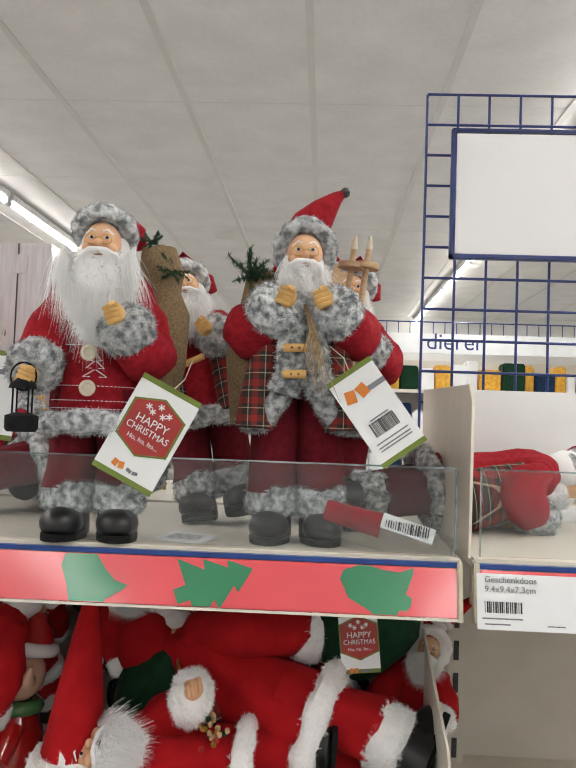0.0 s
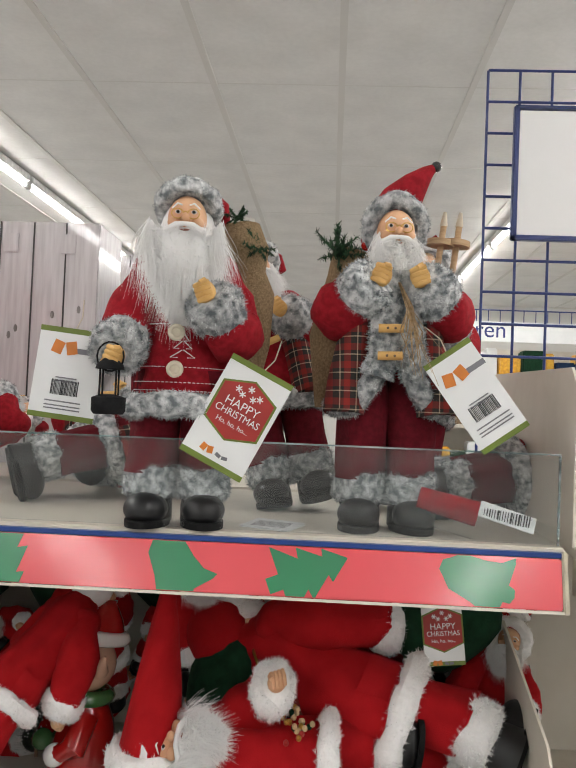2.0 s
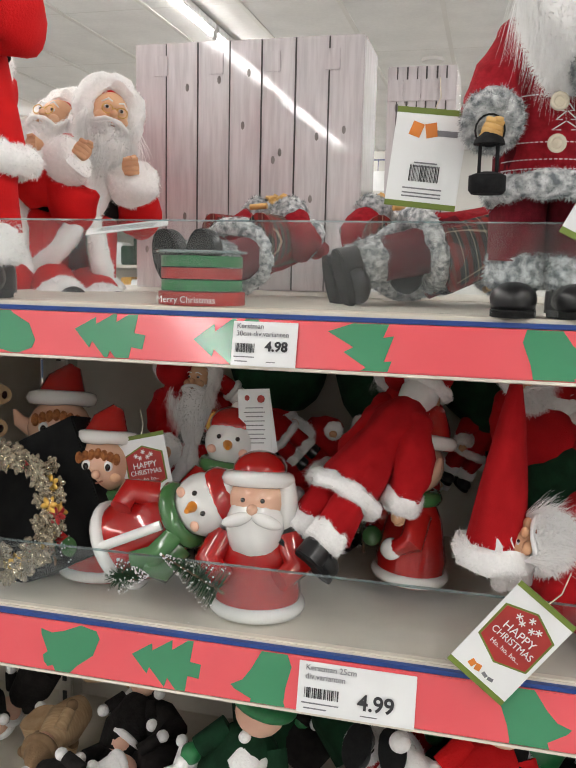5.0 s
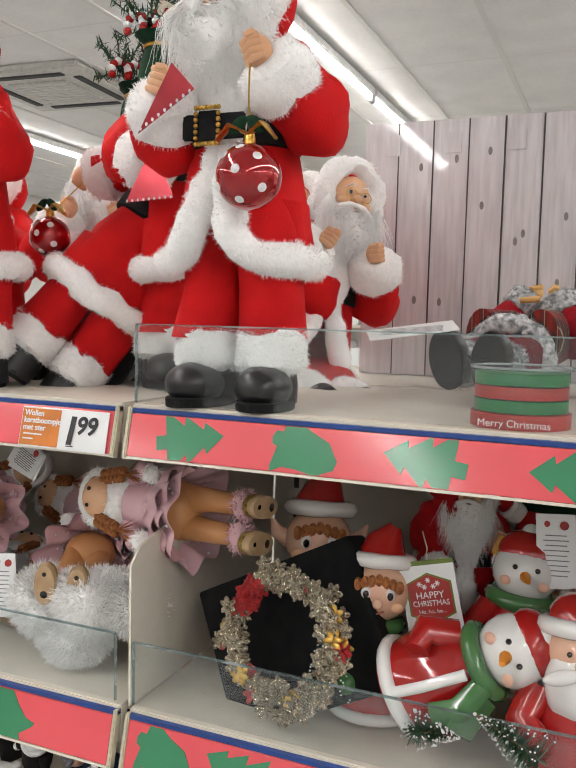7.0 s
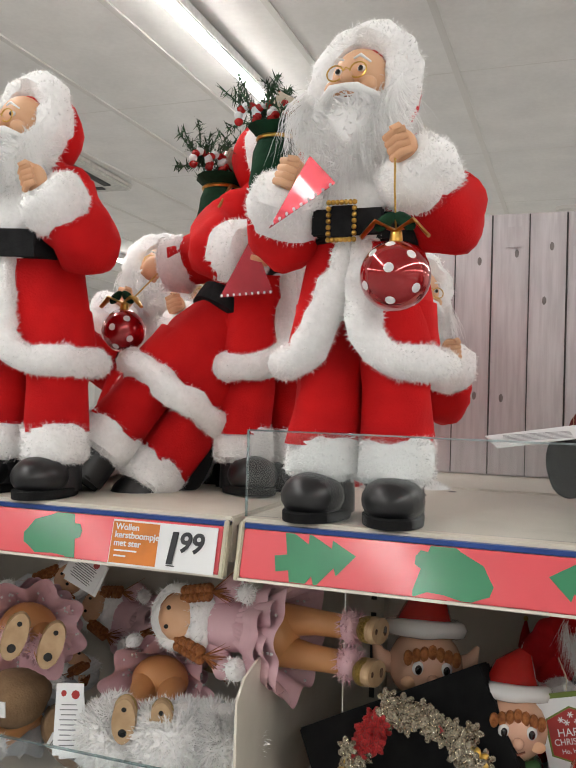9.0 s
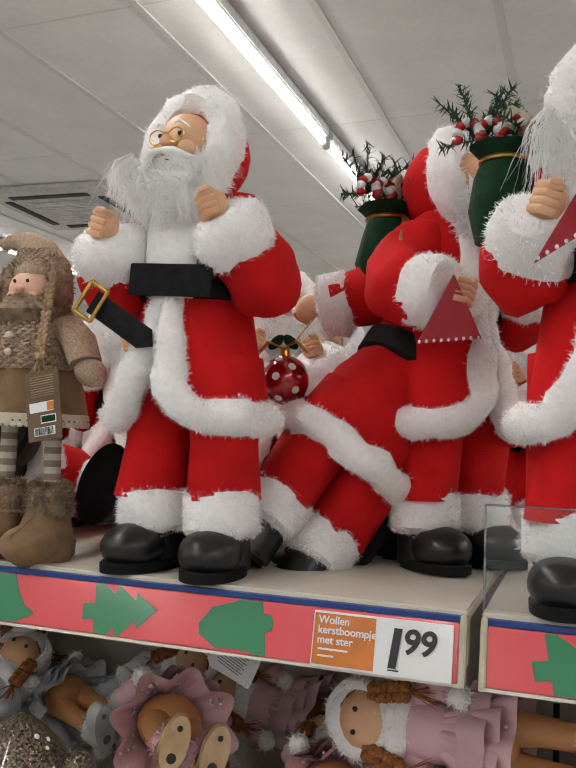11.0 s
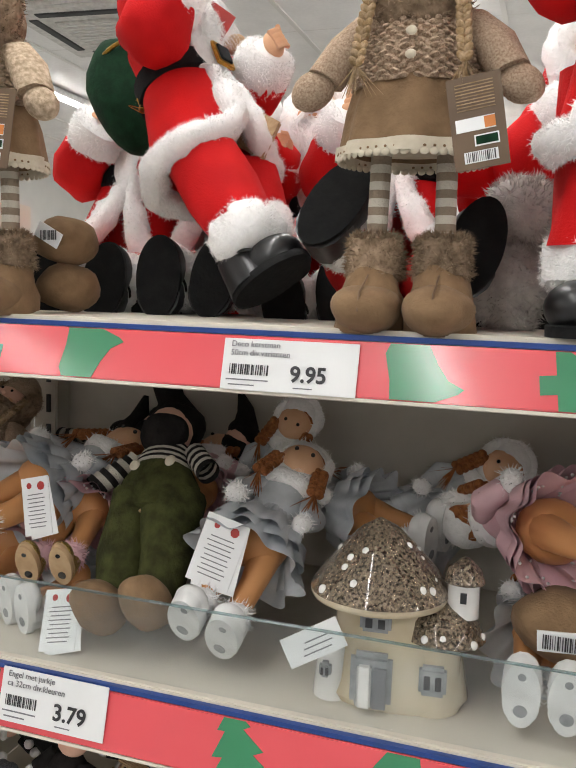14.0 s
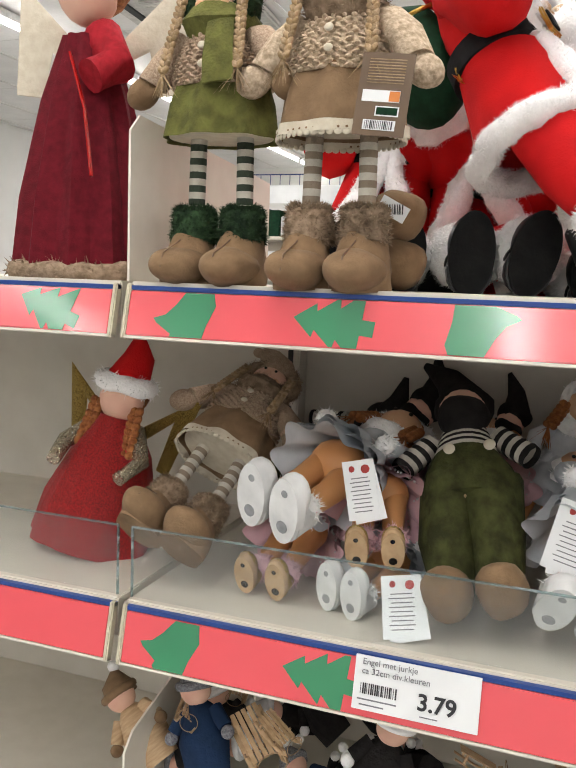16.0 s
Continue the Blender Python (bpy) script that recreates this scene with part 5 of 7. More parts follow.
# ---- hang tags ----
def hang_tag(m, w=0.058, h=0.092, kind="front"):
    top = holder("hang_tag", m, "white card hang tag with olive green ends and a red badge" if kind == "front" else "white card hang tag with olive green ends and a barcode", "hang tag", "hang tags")
    s = Shape()
    s.box((0, 0, 0), (w, 0.0012, h), "card_white", bevel=0.0003)
    for z in (-1, 1):
        s.box((0, -0.0002, z * (h / 2 - 0.0025)), (w, 0.0014, 0.005), "card_green")
    part("card", s, top)
    s = Shape()
    if kind == "front":
        def hexa(a, b):
            return [(0, b), (a, b * 0.62), (a, -b * 0.62), (0, -b), (-a, -b * 0.62), (-a, b * 0.62)]
        s.flat([(x, z + 0.006) for x, z in hexa(0.0255, 0.028)], 0.0004, "card_green", Matrix())
        s.m = Matrix.Translation((0, -0.0004, 0))
        s.flat([(x, z + 0.006) for x, z in hexa(0.0235, 0.0262)], 0.0004, "card_red")
        for x, z in ((-0.01, 0.022), (0, 0.026), (0.01, 0.022), (-0.005, 0.019), (0.005, 0.019)):
            s.m = Matrix.Translation((x, -0.0008, z))
            for a in (0, 60, 120):
                s.box((0, 0, 0), (0.006, 0.0002, 0.001), "card_white", (0, a, 0))
        part("badge", s, top, "red badge with stars", pose(0, -0.001, 0))
        lettering("HAPPY", 0.0105, "card_white", top, pose(0, -0.0024, 0.0065), "greeting", "CENTER")
        lettering("CHRISTMAS", 0.0085, "card_white", top, pose(0, -0.0024, -0.0015), "greeting", "CENTER", 0.92)
        lettering("Ho, ho, ho...", 0.006, "card_white", top, pose(0, -0.0024, -0.0095), "greeting", "CENTER")
        s = Shape()
        for k, (x, mt) in enumerate(((-0.012, "card_orange"), (-0.006, "card_orange"), (0.002, "ink_grey"), (0.008, "ink_grey"))):
            s.box((x, -0.001, -0.034 - 0.001 * (k > 1)), (0.005, 0.0004, 0.006 if k < 2 else 0.003), mt, (0, 14 * (-1) ** k, 0))
        part("mark", s, top)
    else:
        for k in range(2):
            s.box((-0.012 + k * 0.013, -0.001, 0.024), (0.010, 0.0004, 0.012), "card_orange", (0, 16 - 30 * k, 0))
        s.box((0.015, -0.001, 0.022), (0.018, 0.0004, 0.005), "ink_grey")
        barcode(s, -0.013, -0.02, 0.026, 0.014, 20, 6, -0.001)
        for z in (-0.004, -0.007, -0.026, -0.03, -0.033):
            s.box((0, -0.001, z), (0.034 if z < -0.02 else 0.02, 0.0003, 0.0012), "ink_grey")
        part("print", s, top)
    s = Shape()
    s.tube([(0, 0.001, h / 2 - 0.004), (0.004, 0.006, h / 2 + 0.012), (0.0, 0.014, h / 2 + 0.03)], [0.0006], "cotton_cream", seg=5)
    part("thread", s, top)
    return top


K = Matrix.Scale(1.27, 4)
hang_tag(pose(-0.194, 0.873, 1.481, -4, 27, 0) @ K)
hang_tag(pose(0.058, 0.885, 1.514, -4, -36, 0) @ Matrix.Scale(1.2, 4), 0.048, 0.094, "back")
hang_tag(pose(-0.388, 0.9, 1.521, -2, 6, 0) @ Matrix.Scale(1.2, 4), 0.062, 0.085, "back")
hang_tag(pose(-0.273, 0.862, 1.018, -6, 38, 0) @ K)


# ---- standing gnome dolls ----
def knit(s, pts, radii, mat, seg=22, rows=8):
    """Rows of stitches as small raised tufts over a body."""
    for i in range(len(pts) - 1):
        a, b = Vector(pts[i]), Vector(pts[i + 1])
        for k in range(rows):
            t = (k + 0.5) / rows
            c = a.lerp(b, t)
            ra = radii[i][0] * (1 - t) + radii[i + 1][0] * t
            rb = radii[i][1] * (1 - t) + radii[i + 1][1] * t
            for j in range(seg):
                an = 2 * math.pi * (j + 0.5 * (k % 2)) / seg
                p = c + Vector((ra * math.cos(an), rb * math.sin(an), 0))
                s.ball(p, (ra * 2.4 / seg, rb * 2.4 / seg, (b - a).length / rows * 0.62), mat, (0, 22 * (-1) ** j, 0), seg=6, rows=4)


def braid(s, a, b, mat, r=0.009, n=9):
    a, b = Vector(a), Vector(b)
    for i in range(n):
        for sx in (-1, 1):
            s.ball(a.lerp(b, (i + 0.5) / n) + Vector((sx * r * 0.5, 0, 0)), (r * 0.75, r * 0.7, (b - a).length / n * 0.75), mat, (0, sx * 28, 0), seg=8, rows=6)
    for _ in range(16):
        d = Vector((s.rnd.gauss(0, 0.012), s.rnd.gauss(0, 0.006), -0.035))
        s.strand([b, b + d * 0.5, b + d], 0.0018, mat)


def gnome(seed, hat, sweater, skirt, fluff, socks, lace=True, scarf=None, gap=0.031, hem=0.158):
    s = Shape(seed)
    for sx in (-1, 1):
        s.ball((sx * gap, -0.03, 0.018), (0.033, 0.042, 0.022), "suede_brown", lump=0.005, freq=34, seg=24, rows=14)
        s.tube([(sx * gap, -0.006, 0.0), (sx * gap, -0.008, 0.02), (sx * gap, -0.004, 0.036), (sx * gap, 0.002, 0.052)], [(0.032, 0.04), (0.0325, 0.04), (0.027, 0.031), (0.022, 0.024)], "suede_brown", seg=22, lump=0.006, freq=40)
        s.tube([(sx * gap, -0.072, 0.016), (sx * gap, -0.066, 0.032), (sx * gap, -0.04, 0.043), (sx * gap, -0.026, 0.05)], [0.0009], "wood_dark", seg=5)
        s.tube([(sx * gap, 0.0, 0.044), (sx * gap, 0.0, 0.05), (sx * gap, 0.0, 0.08), (sx * gap, 0.0, 0.086)], [0.018, 0.0265, 0.0245, 0.015], fluff, seg=18, lump=0.005, freq=60, fur=3000, hair=0.0065)
        for k in range(13):
            z = 0.08 + k * 0.0075
            s.tube([(sx * (gap - 0.002 * k / 14), 0.002, z), (sx * (gap - 0.002 * k / 14), 0.002, z + 0.0076)], [0.0095], socks[k % 2], seg=12, cap=False)
    s.m = Matrix.Translation((0, 0, hem)) @ Matrix.Diagonal((0.9, 0.9, 0.72, 1)) @ Matrix.Translation((0, 0, -hem))
    s.tube([(0, 0.0, hem), (0, 0, hem + 0.05), (0, 0, hem + 0.085)], [(0.074, 0.06), (0.066, 0.054), (0.058, 0.047)], skirt, seg=60, wave=0.06, waves=8, lump=0.002, freq=22, cap=False)
    s.tube([(0, 0, hem + 0.004), (0, 0, hem + 0.05)], [(0.068, 0.054), (0.06, 0.05)], "cotton_cream", seg=24)
    if lace:
        s.tube([(0, 0, hem - 0.010), (0, 0, hem + 0.006)], [(0.0765, 0.062), (0.0752, 0.061)], "cotton_cream", seg=60, wave=0.06, waves=8, cap=False)
        for k in range(52):
            a = 2 * math.pi * k / 52
            s.ball((0.0755 * math.cos(a), 0.0615 * math.sin(a), hem - 0.011), (0.0045, 0.0015, 0.0045), "cotton_cream", (0, 0, math.degrees(a) + 90), seg=8, rows=5)
            s.ball((0.0768 * math.cos(a), 0.0628 * math.sin(a), hem - 0.005), (0.0016, 0.0006, 0.0016), "suede_brown", (0, 0, math.degrees(a) + 90), seg=6, rows=4)
    body = [(0, 0, hem + 0.075), (0, 0, hem + 0.115), (0, 0, hem + 0.155)]
    rad = [(0.062, 0.05), (0.058, 0.047), (0.042, 0.036)]
    s.tube(body, rad, sweater, seg=24)
    knit(s, body, rad, sweater, 26, 7)
    for sx in (-1, 1):
        arm = [(sx * 0.046, 0, hem + 0.15), (sx * 0.07, -0.01, hem + 0.122), (sx * 0.09, -0.02, hem + 0.085)]
        ra = [(0.022, 0.022), (0.022, 0.022), (0.02, 0.02)]
        s.tube(arm, [r[0] for r in ra], sweater, seg=14, lump=0.004, freq=70)
        s.ball((sx * 0.1, -0.023, hem + 0.072), (0.021, 0.017, 0.026), sweater if scarf is None else "suede_brown", (0, sx * -30, 0), lump=0.004)
    for k in range(2):
        s.ball((0, -0.051 - 0.002, hem + 0.1 + 0.026 * k), (0.0055, 0.0025, 0.0055), "cotton_cream", seg=12, rows=6)
    zf = hem + 0.215
    trunk = s.m
    s.m = trunk @ Matrix.Translation((0, 0, zf - 0.012)) @ Matrix.Diagonal((0.8, 0.85, 0.92, 1)) @ Matrix.Translation((0, 0, -zf))
    s.ball((0, -0.006, zf), (0.042, 0.036, 0.042), "skin_pale", seg=20, rows=14)
    s.ball((0, -0.044, zf - 0.002), 0.007, "skin_pale", seg=10)
    for sx in (-1, 1):
        s.ball((sx * 0.012, -0.041, zf + 0.012), (0.0032, 0.002, 0.0036), "eye_dark", seg=8, rows=6)
        s.ball((sx * 0.02, -0.037, zf - 0.012), (0.009, 0.004, 0.007), "skin", seg=10, rows=6)
    s.tube([(-0.014, -0.039, zf - 0.012), (0, -0.042, zf - 0.019), (0.014, -0.039, zf - 0.012)], [0.0013], "lip", seg=5)
    s.m = trunk
    s.tube([(0, 0, hem + 0.15), (0, -0.004, hem + 0.168), (0, 0, hem + 0.185)], [(0.044, 0.04), (0.05, 0.048), (0.04, 0.038)], scarf or fluff, seg=22, lump=0.006, freq=60, fur=700 if scarf is None else 0, hair=0.008)
    if scarf:
        s.tube([(0.02, -0.045, hem + 0.16), (0.024, -0.058, hem + 0.11), (0.026, -0.06, hem + 0.07)], [(0.018, 0.005), (0.02, 0.005), (0.021, 0.004)], scarf, seg=12)
    s.m = trunk @ Matrix.Translation((0, 0, zf - 0.012)) @ Matrix.Diagonal((0.8, 0.85, 0.92, 1)) @ Matrix.Translation((0, 0, -zf))
    s.ring((0, -0.008, zf + 0.008), 0.048, 0.05, 0.019, fluff, 30, 12, (78, 0, 0), lump=0.006, fur=2600, hair=0.009, freq=60)
    cap = [(0, 0.012, zf + 0.03), (0, 0.01, zf + 0.05), (-0.006, 0.006, zf + 0.075), (-0.028, 0.006, zf + 0.093), (-0.058, 0.004, zf + 0.092)]
    cr = [(0.047, 0.04), (0.043, 0.04), (0.03, 0.03), (0.02, 0.02), (0.013, 0.013)]
    s.tube(cap, [r[0] for r in cr], hat, seg=20, lump=0.004, freq=80)
    knit(s, cap[:3], cr[:3], hat, 24, 6)
    s.ball((-0.066, 0.004, zf + 0.09), (0.014, 0.012, 0.012), hat, lump=0.004)
    s.ball((0, 0.02, zf), (0.048, 0.036, 0.05), fluff, lump=0.005)
    s.m = trunk
    for sx in (-1, 1):
        braid(s, (sx * 0.04, -0.028, zf - 0.005), (sx * 0.05, -0.058, hem + 0.088), "jute", 0.0055, 13)
    s.m = Matrix()
    return s


brown = gnome(31, "knit_brown", "knit_brown", "suede_brown", "plush_brown", ("sock_grey", "sock_brown"))
gn = brown.thing("gnome_doll", "brown knitted gnome girl doll with plaits and striped legs", "doll", "gnome dolls", m=pose(-1.638, 0.922, 1.3595, 0, 0, 2) @ Matrix.Scale(1.04, 4))
cream = gnome(32, "knit_cream", "knit_cream", "suede_brown", "plush_brown", ("sock_grey", "sock_brown"))
cream.thing("gnome_doll", "cream knitted gnome girl doll with a brown skirt", "doll", "gnome dolls", m=pose(-2.113, 0.912, 1.3595, 0, 0, -3) @ Matrix.Scale(1.04, 4))
green = gnome(33, "plush_green", "knit_brown", "olive_felt", "plush_green", ("sock_grey", "sock_green"), lace=False, scarf="olive_felt")
green.thing("gnome_doll", "olive green gnome girl doll with green striped legs", "doll", "gnome dolls", m=pose(-2.262, 0.93, 1.3595, 0, 0, -4) @ Matrix.Scale(1.03, 4))


def swing_tag(m, w, h, label):
    top = holder("swing_tag", m, label, "hang tag", "hang tags")
    s = Shape()
    s.box((0, 0, 0), (w, 0.001, h), "card_brown", bevel=0.0003)
    part("card", s, top)
    s = Shape()
    for k in range(9):
        s.box((0, -0.0008, h * (0.42 - 0.035 * k)), (w * 0.7, 0.0003, 0.0009), "jute")
    s.box((-0.002, -0.0008, h * -0.02), (w * 0.72, 0.0004, h * 0.14), "card_white")
    s.box((w * 0.22, -0.0012, h * -0.02), (w * 0.2, 0.0004, h * 0.12), "card_orange")
    s.box((0.006, -0.0008, h * -0.2), (w * 0.45, 0.0004, h * 0.12), "card_white")
    s.box((0.006, -0.0011, h * -0.2), (w * 0.4, 0.0004, h * 0.09), "cloth_green")
    s.box((0, -0.0008, h * -0.37), (w * 0.62, 0.0004, h * 0.12), "card_white")
    barcode(s, -w * 0.27, -h * 0.42, w * 0.54, h * 0.1, 16, 4, -0.0014)
    part("print", s, top, "printed care marks and barcode")


swing_tag(pose(-1.575, 0.862, 1.537, -3, -10, 0), 0.045, 0.078, "dark brown card swing tag hanging from a gnome doll")
swing_tag(pose(-2.052, 0.845, 1.546, -3, 6, 0), 0.052, 0.078, "dark brown card swing tag hanging from a gnome doll")

# brown boot soles of gnomes lying behind
def shoe_sole(m, label):
    s = Shape(35)
    s.ball((0, 0, 0.03), (0.036, 0.045, 0.029), "suede_brown", lump=0.006)
    if label:
        s.box((0.006, -0.045, 0.034), (0.034, 0.002, 0.018), "card_white", (0, 28, 0))
        barcode(s, -0.004, 0.028, 0.022, 0.011, 12, 7, -0.0466)
    s.thing("doll_shoe", "brown suede doll shoe with a barcode label" if label else "plain brown suede doll shoe", "doll", "doll shoes", m=m)


shoe_sole(pose(-2.065, 1.0, 1.3595), False)
shoe_sole(pose(-2.068, 1.0, 1.415), True)

# tall red angel at the joint
s = Shape(36)
s.tube([(0, 0, 0.0), (0, 0, 0.1), (0, 0, 0.22), (0, 0, 0.3)], [(0.09, 0.08), (0.08, 0.07), (0.055, 0.05), (0.03, 0.03)], "felt_dark", seg=44, wave=0.09, waves=11)
s.ring((0, 0, 0.006), 0.088, 0.078, 0.014, "plush_brown", 30, 8, lump=0.006, fur=900, hair=0.01)
s.tube([(0.0, -0.05, 0.27), (0.03, -0.075, 0.2), (0.045, -0.088, 0.12)], [(0.002, 0.004)], "ceramic_red", seg=6)
s.tube([(0.02, 0, 0.3), (0.05, -0.03, 0.26), (0.03, -0.06, 0.24)], [0.026, 0.024, 0.02], "felt_red", lump=0.004)
s.ball((0, 0, 0.36), (0.04, 0.038, 0.045), "skin_pale")
s.ball((0, 0.012, 0.375), (0.048, 0.042, 0.048), "hair_ginger", lump=0.01)
for sx in (-1, 1):
    s.tube([(sx * 0.02, 0.03, 0.28), (sx * 0.09, 0.04, 0.34), (sx * 0.1, 0.04, 0.24)], [(0.01, 0.003), (0.05, 0.004), (0.02, 0.003)], "cotton_cream", seg=12)
s.thing("angel_doll", "tall angel doll in a dark red velvet dress", "doll", m=pose(-2.47, 0.97, 1.3595, 0, 0, 10))

# ribbon tin
s = Shape(37)
s.tube([(0, 0, 0), (0, 0, 0.015), (0, 0, 0.0155)], [0.052, 0.052, 0.05], "card_red", seg=32)
for k, mt in enumerate(("ribbon_green", "card_red", "ribbon_green")):
    s.tube([(0, 0, 0.0165 + k * 0.014), (0, 0, 0.029 + k * 0.014)], [0.0485, 0.0485], mt, seg=32)
tin = s.thing("ribbon_tub", "clear round tub of stacked red and green gift ribbon", "tub", m=pose(-0.652, 0.943, 1.3595))
s = Shape()
s.tube([(0, 0, 0.060), (0, 0, 0.062)], [0.0535], "wrap", seg=32)
s.ring((0, 0, 0.062), 0.0535, 0.0535, 0.0015, "acrylic_edge", 32, 6)
part("lid", s, tin, "clear plastic lid")
t1 = lettering("Merry Christmas", 0.0105, "card_white", tin, pose(0.0, -0.0542, 0.0035), "greeting", "CENTER")

# crumpled packets and a leaflet on the top shelf
def leaflets(m, n, w, h, label):
    top = holder("leaflet", m, label, "leaflet", "leaflets")
    r = random.Random(n)
    for k in range(n):
        s = Shape(k)
        s.box((0, 0, 0.0008 * k), (w, h, 0.0006), "card_white", (0, 0, r.uniform(-12, 12)))
        for q in range(6):
            s.box((0, -h * 0.3 + q * h * 0.1, 0.0008 * k + 0.0005), (w * 0.7, 0.0012, 0.0002), "ink_grey", (0, 0, 0))
        part("sheet", s, top)


leaflets(pose(-0.155, 0.93, 1.3605, 4, 0, -20), 3, 0.06, 0.045, "loose white printed leaflets lying on the shelf")
leaflets(pose(-0.8, 1.05, 1.455, 14, -6, 10), 2, 0.11, 0.05, "white printed leaflet lying over a doll")
s = Shape(38)
s.tube([(-0.07, 0, 0.03), (0, 0, 0.022), (0.09, -0.02, 0.012)], [0.018, 0.02, 0.014], "wrap", seg=12, lump=0.01, freq=50)
s.tube([(-0.055, 0.0, 0.034), (0.01, 0, 0.028)], [0.012, 0.014], "felt_red", seg=12)
s.box((0.04, -0.012, 0.032), (0.06, 0.002, 0.018), "card_white", (-30, 8, 0))
barcode(s, 0.015, 0.026, 0.05, 0.012, 18, 8, -0.016)
s.thing("packet", "crumpled clear packet with a white barcode label on the shelf", "packet", m=pose(0.055, 0.915, 1.3595, 0, 8, -6))


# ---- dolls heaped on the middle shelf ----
# these wear the darkened red, with the shelf shade already in its colour
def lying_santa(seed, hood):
    return father_christmas(seed, cloth="velvet_shaded", trousers="velvet_shaded", fur=1.1, beard=0.09, hood=hood, glasses=False, hair=0.0075, belt=False, placket=False, parted=(),
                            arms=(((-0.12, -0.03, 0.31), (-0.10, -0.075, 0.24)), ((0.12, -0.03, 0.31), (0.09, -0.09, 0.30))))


LIE = "small red velvet santa doll lying in a heap"
s = lying_santa(41, "none")
for k in range(30):
    r_ = s.rnd
    s.ball((0.03 + r_.gauss(0, 0.014), -0.075 + r_.gauss(0, 0.006), 0.25 + r_.gauss(0, 0.012)), 0.0055, r_.choice(("gold", "card_red", "cloth_green", "wood_pale")), seg=6, rows=4)
m1 = lay((0.025, 0.99, 1.058), (-1, -0.05, 0.06), (0.05, -0.65, 0.75), 0.6)
up = (m1.inverted().to_3x3() @ Vector((0.06, 0.06, 1))).normalized()
base = Vector((0, 0.0, 0.53))
s.tube([base - up * 0.02, base + up * 0.1, base + up * 0.2, base + up * 0.275], [0.066, 0.05, 0.028, 0.01], "velvet_shaded", seg=18, lump=0.01, freq=18)
s.ball(base + up * 0.29, 0.016, "gold", seg=12)
s.ring(base, 0.066, 0.066, 0.02, "plush_white", 28, 8, tuple(math.degrees(a) for a in up.to_track_quat("Z", "Y").to_euler()), lump=0.006, fur=1600, hair=0.008)
s.thing("santa_doll", "red velvet santa doll lying, with a pointed hat", "doll", "heaped santa dolls", m=m1 @ Matrix.Diagonal((1.3, 1.3, 1, 1)))

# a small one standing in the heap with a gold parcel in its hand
s = father_christmas(46, cloth="velvet_shaded", trousers="velvet_shaded", fur=1.1, beard=0.15, beard_width=1.5, hood="hood", glasses=False, hair=0.0075,
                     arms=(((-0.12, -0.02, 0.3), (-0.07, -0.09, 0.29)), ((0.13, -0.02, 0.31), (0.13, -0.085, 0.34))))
s.box((0.105, -0.125, 0.385), (0.055, 0.045, 0.05), "gold", (10, 20, 25), 0.003)
s.box((0.105, -0.125, 0.385), (0.057, 0.012, 0.052), "ceramic_red", (10, 20, 25))
s.thing("santa_doll", "small red santa doll holding a gold parcel", "doll", "heaped santa dolls", m=lay((-0.73, 1.13, 0.978), (0.0, 0.1, 1), (-0.05, -1, 0.1), 0.53))

a = lying_santa(42, "hood").thing("santa_doll", LIE, "doll", "heaped santa dolls", m=lay((0.14, 1.01, 1.062), (-1, 0.3, 0.34), (0.1, 1, 0.4), 0.82) @ Matrix.Diagonal((1.12, 1.12, 1, 1)))
b = lying_santa(43, "long").thing("santa_doll", LIE, "doll", "heaped santa dolls", m=lay((-0.525, 0.93, 1.06), (0.42, 0.5, 0.6), (0.3, 0.5, -0.7), 0.55))
for m in (lay((-0.3, 1.2, 1.0), (0.5, 0.1, 0.8), (0.2, -1, 0), 0.55),
          lay((-0.5, 1.22, 1.0), (0.7, 0.1, 0.5), (0.1, -1, 0.2), 0.55), lay((0.02, 1.22, 0.99), (-0.1, 0.1, 1), (0, -1, 0), 0.52),
          lay((-0.7, 1.16, 0.985), (-0.35, 0.1, 1), (0.2, -1, 0), 0.5), lay((-0.8, 1.2, 0.99), (-0.1, 0.15, 1), (0.1, -1, 0), 0.52),
          lay((0.1, 1.1, 1.0), (0.3, 0.2, 1), (-0.2, -1, 0), 0.5), lay((-0.12, 1.25, 1.0), (-0.8, 0.1, 0.6), (0, -1, 0), 0.55)):
    copy_thing(a if m.translation.x > -0.25 else b, m)
for k in range(16):
    r_ = random.Random(200 + k)
    copy_thing((a, b)[k % 2], lay((-0.72 + 0.052 * k, 1.2 + r_.uniform(-0.03, 0.05), 1.04 + r_.uniform(-0.03, 0.1)), (r_.gauss(0, 1), r_.gauss(0, 0.2), r_.gauss(0.3, 0.7)), (r_.gauss(0, 0.4), -1 if k % 3 else 1, 0.2), 0.55))
s = Shape(44)
s.ball((0, 0, 0), (0.075, 0.05, 0.07), "cloth_green", lump=0.014, freq=18, seg=20)
s.ring((-0.02, -0.03, 0.05), 0.03, 0.02, 0.002, "gold", 16, 5)
sack = s.thing("toy_sack", "dark green velvet toy sack among the santa dolls", "toy sack", "toy sacks", m=pose(-0.06, 1.15, 1.2))
copy_thing(sack, pose(-0.2, 1.09, 1.115, 0, 60, 0))
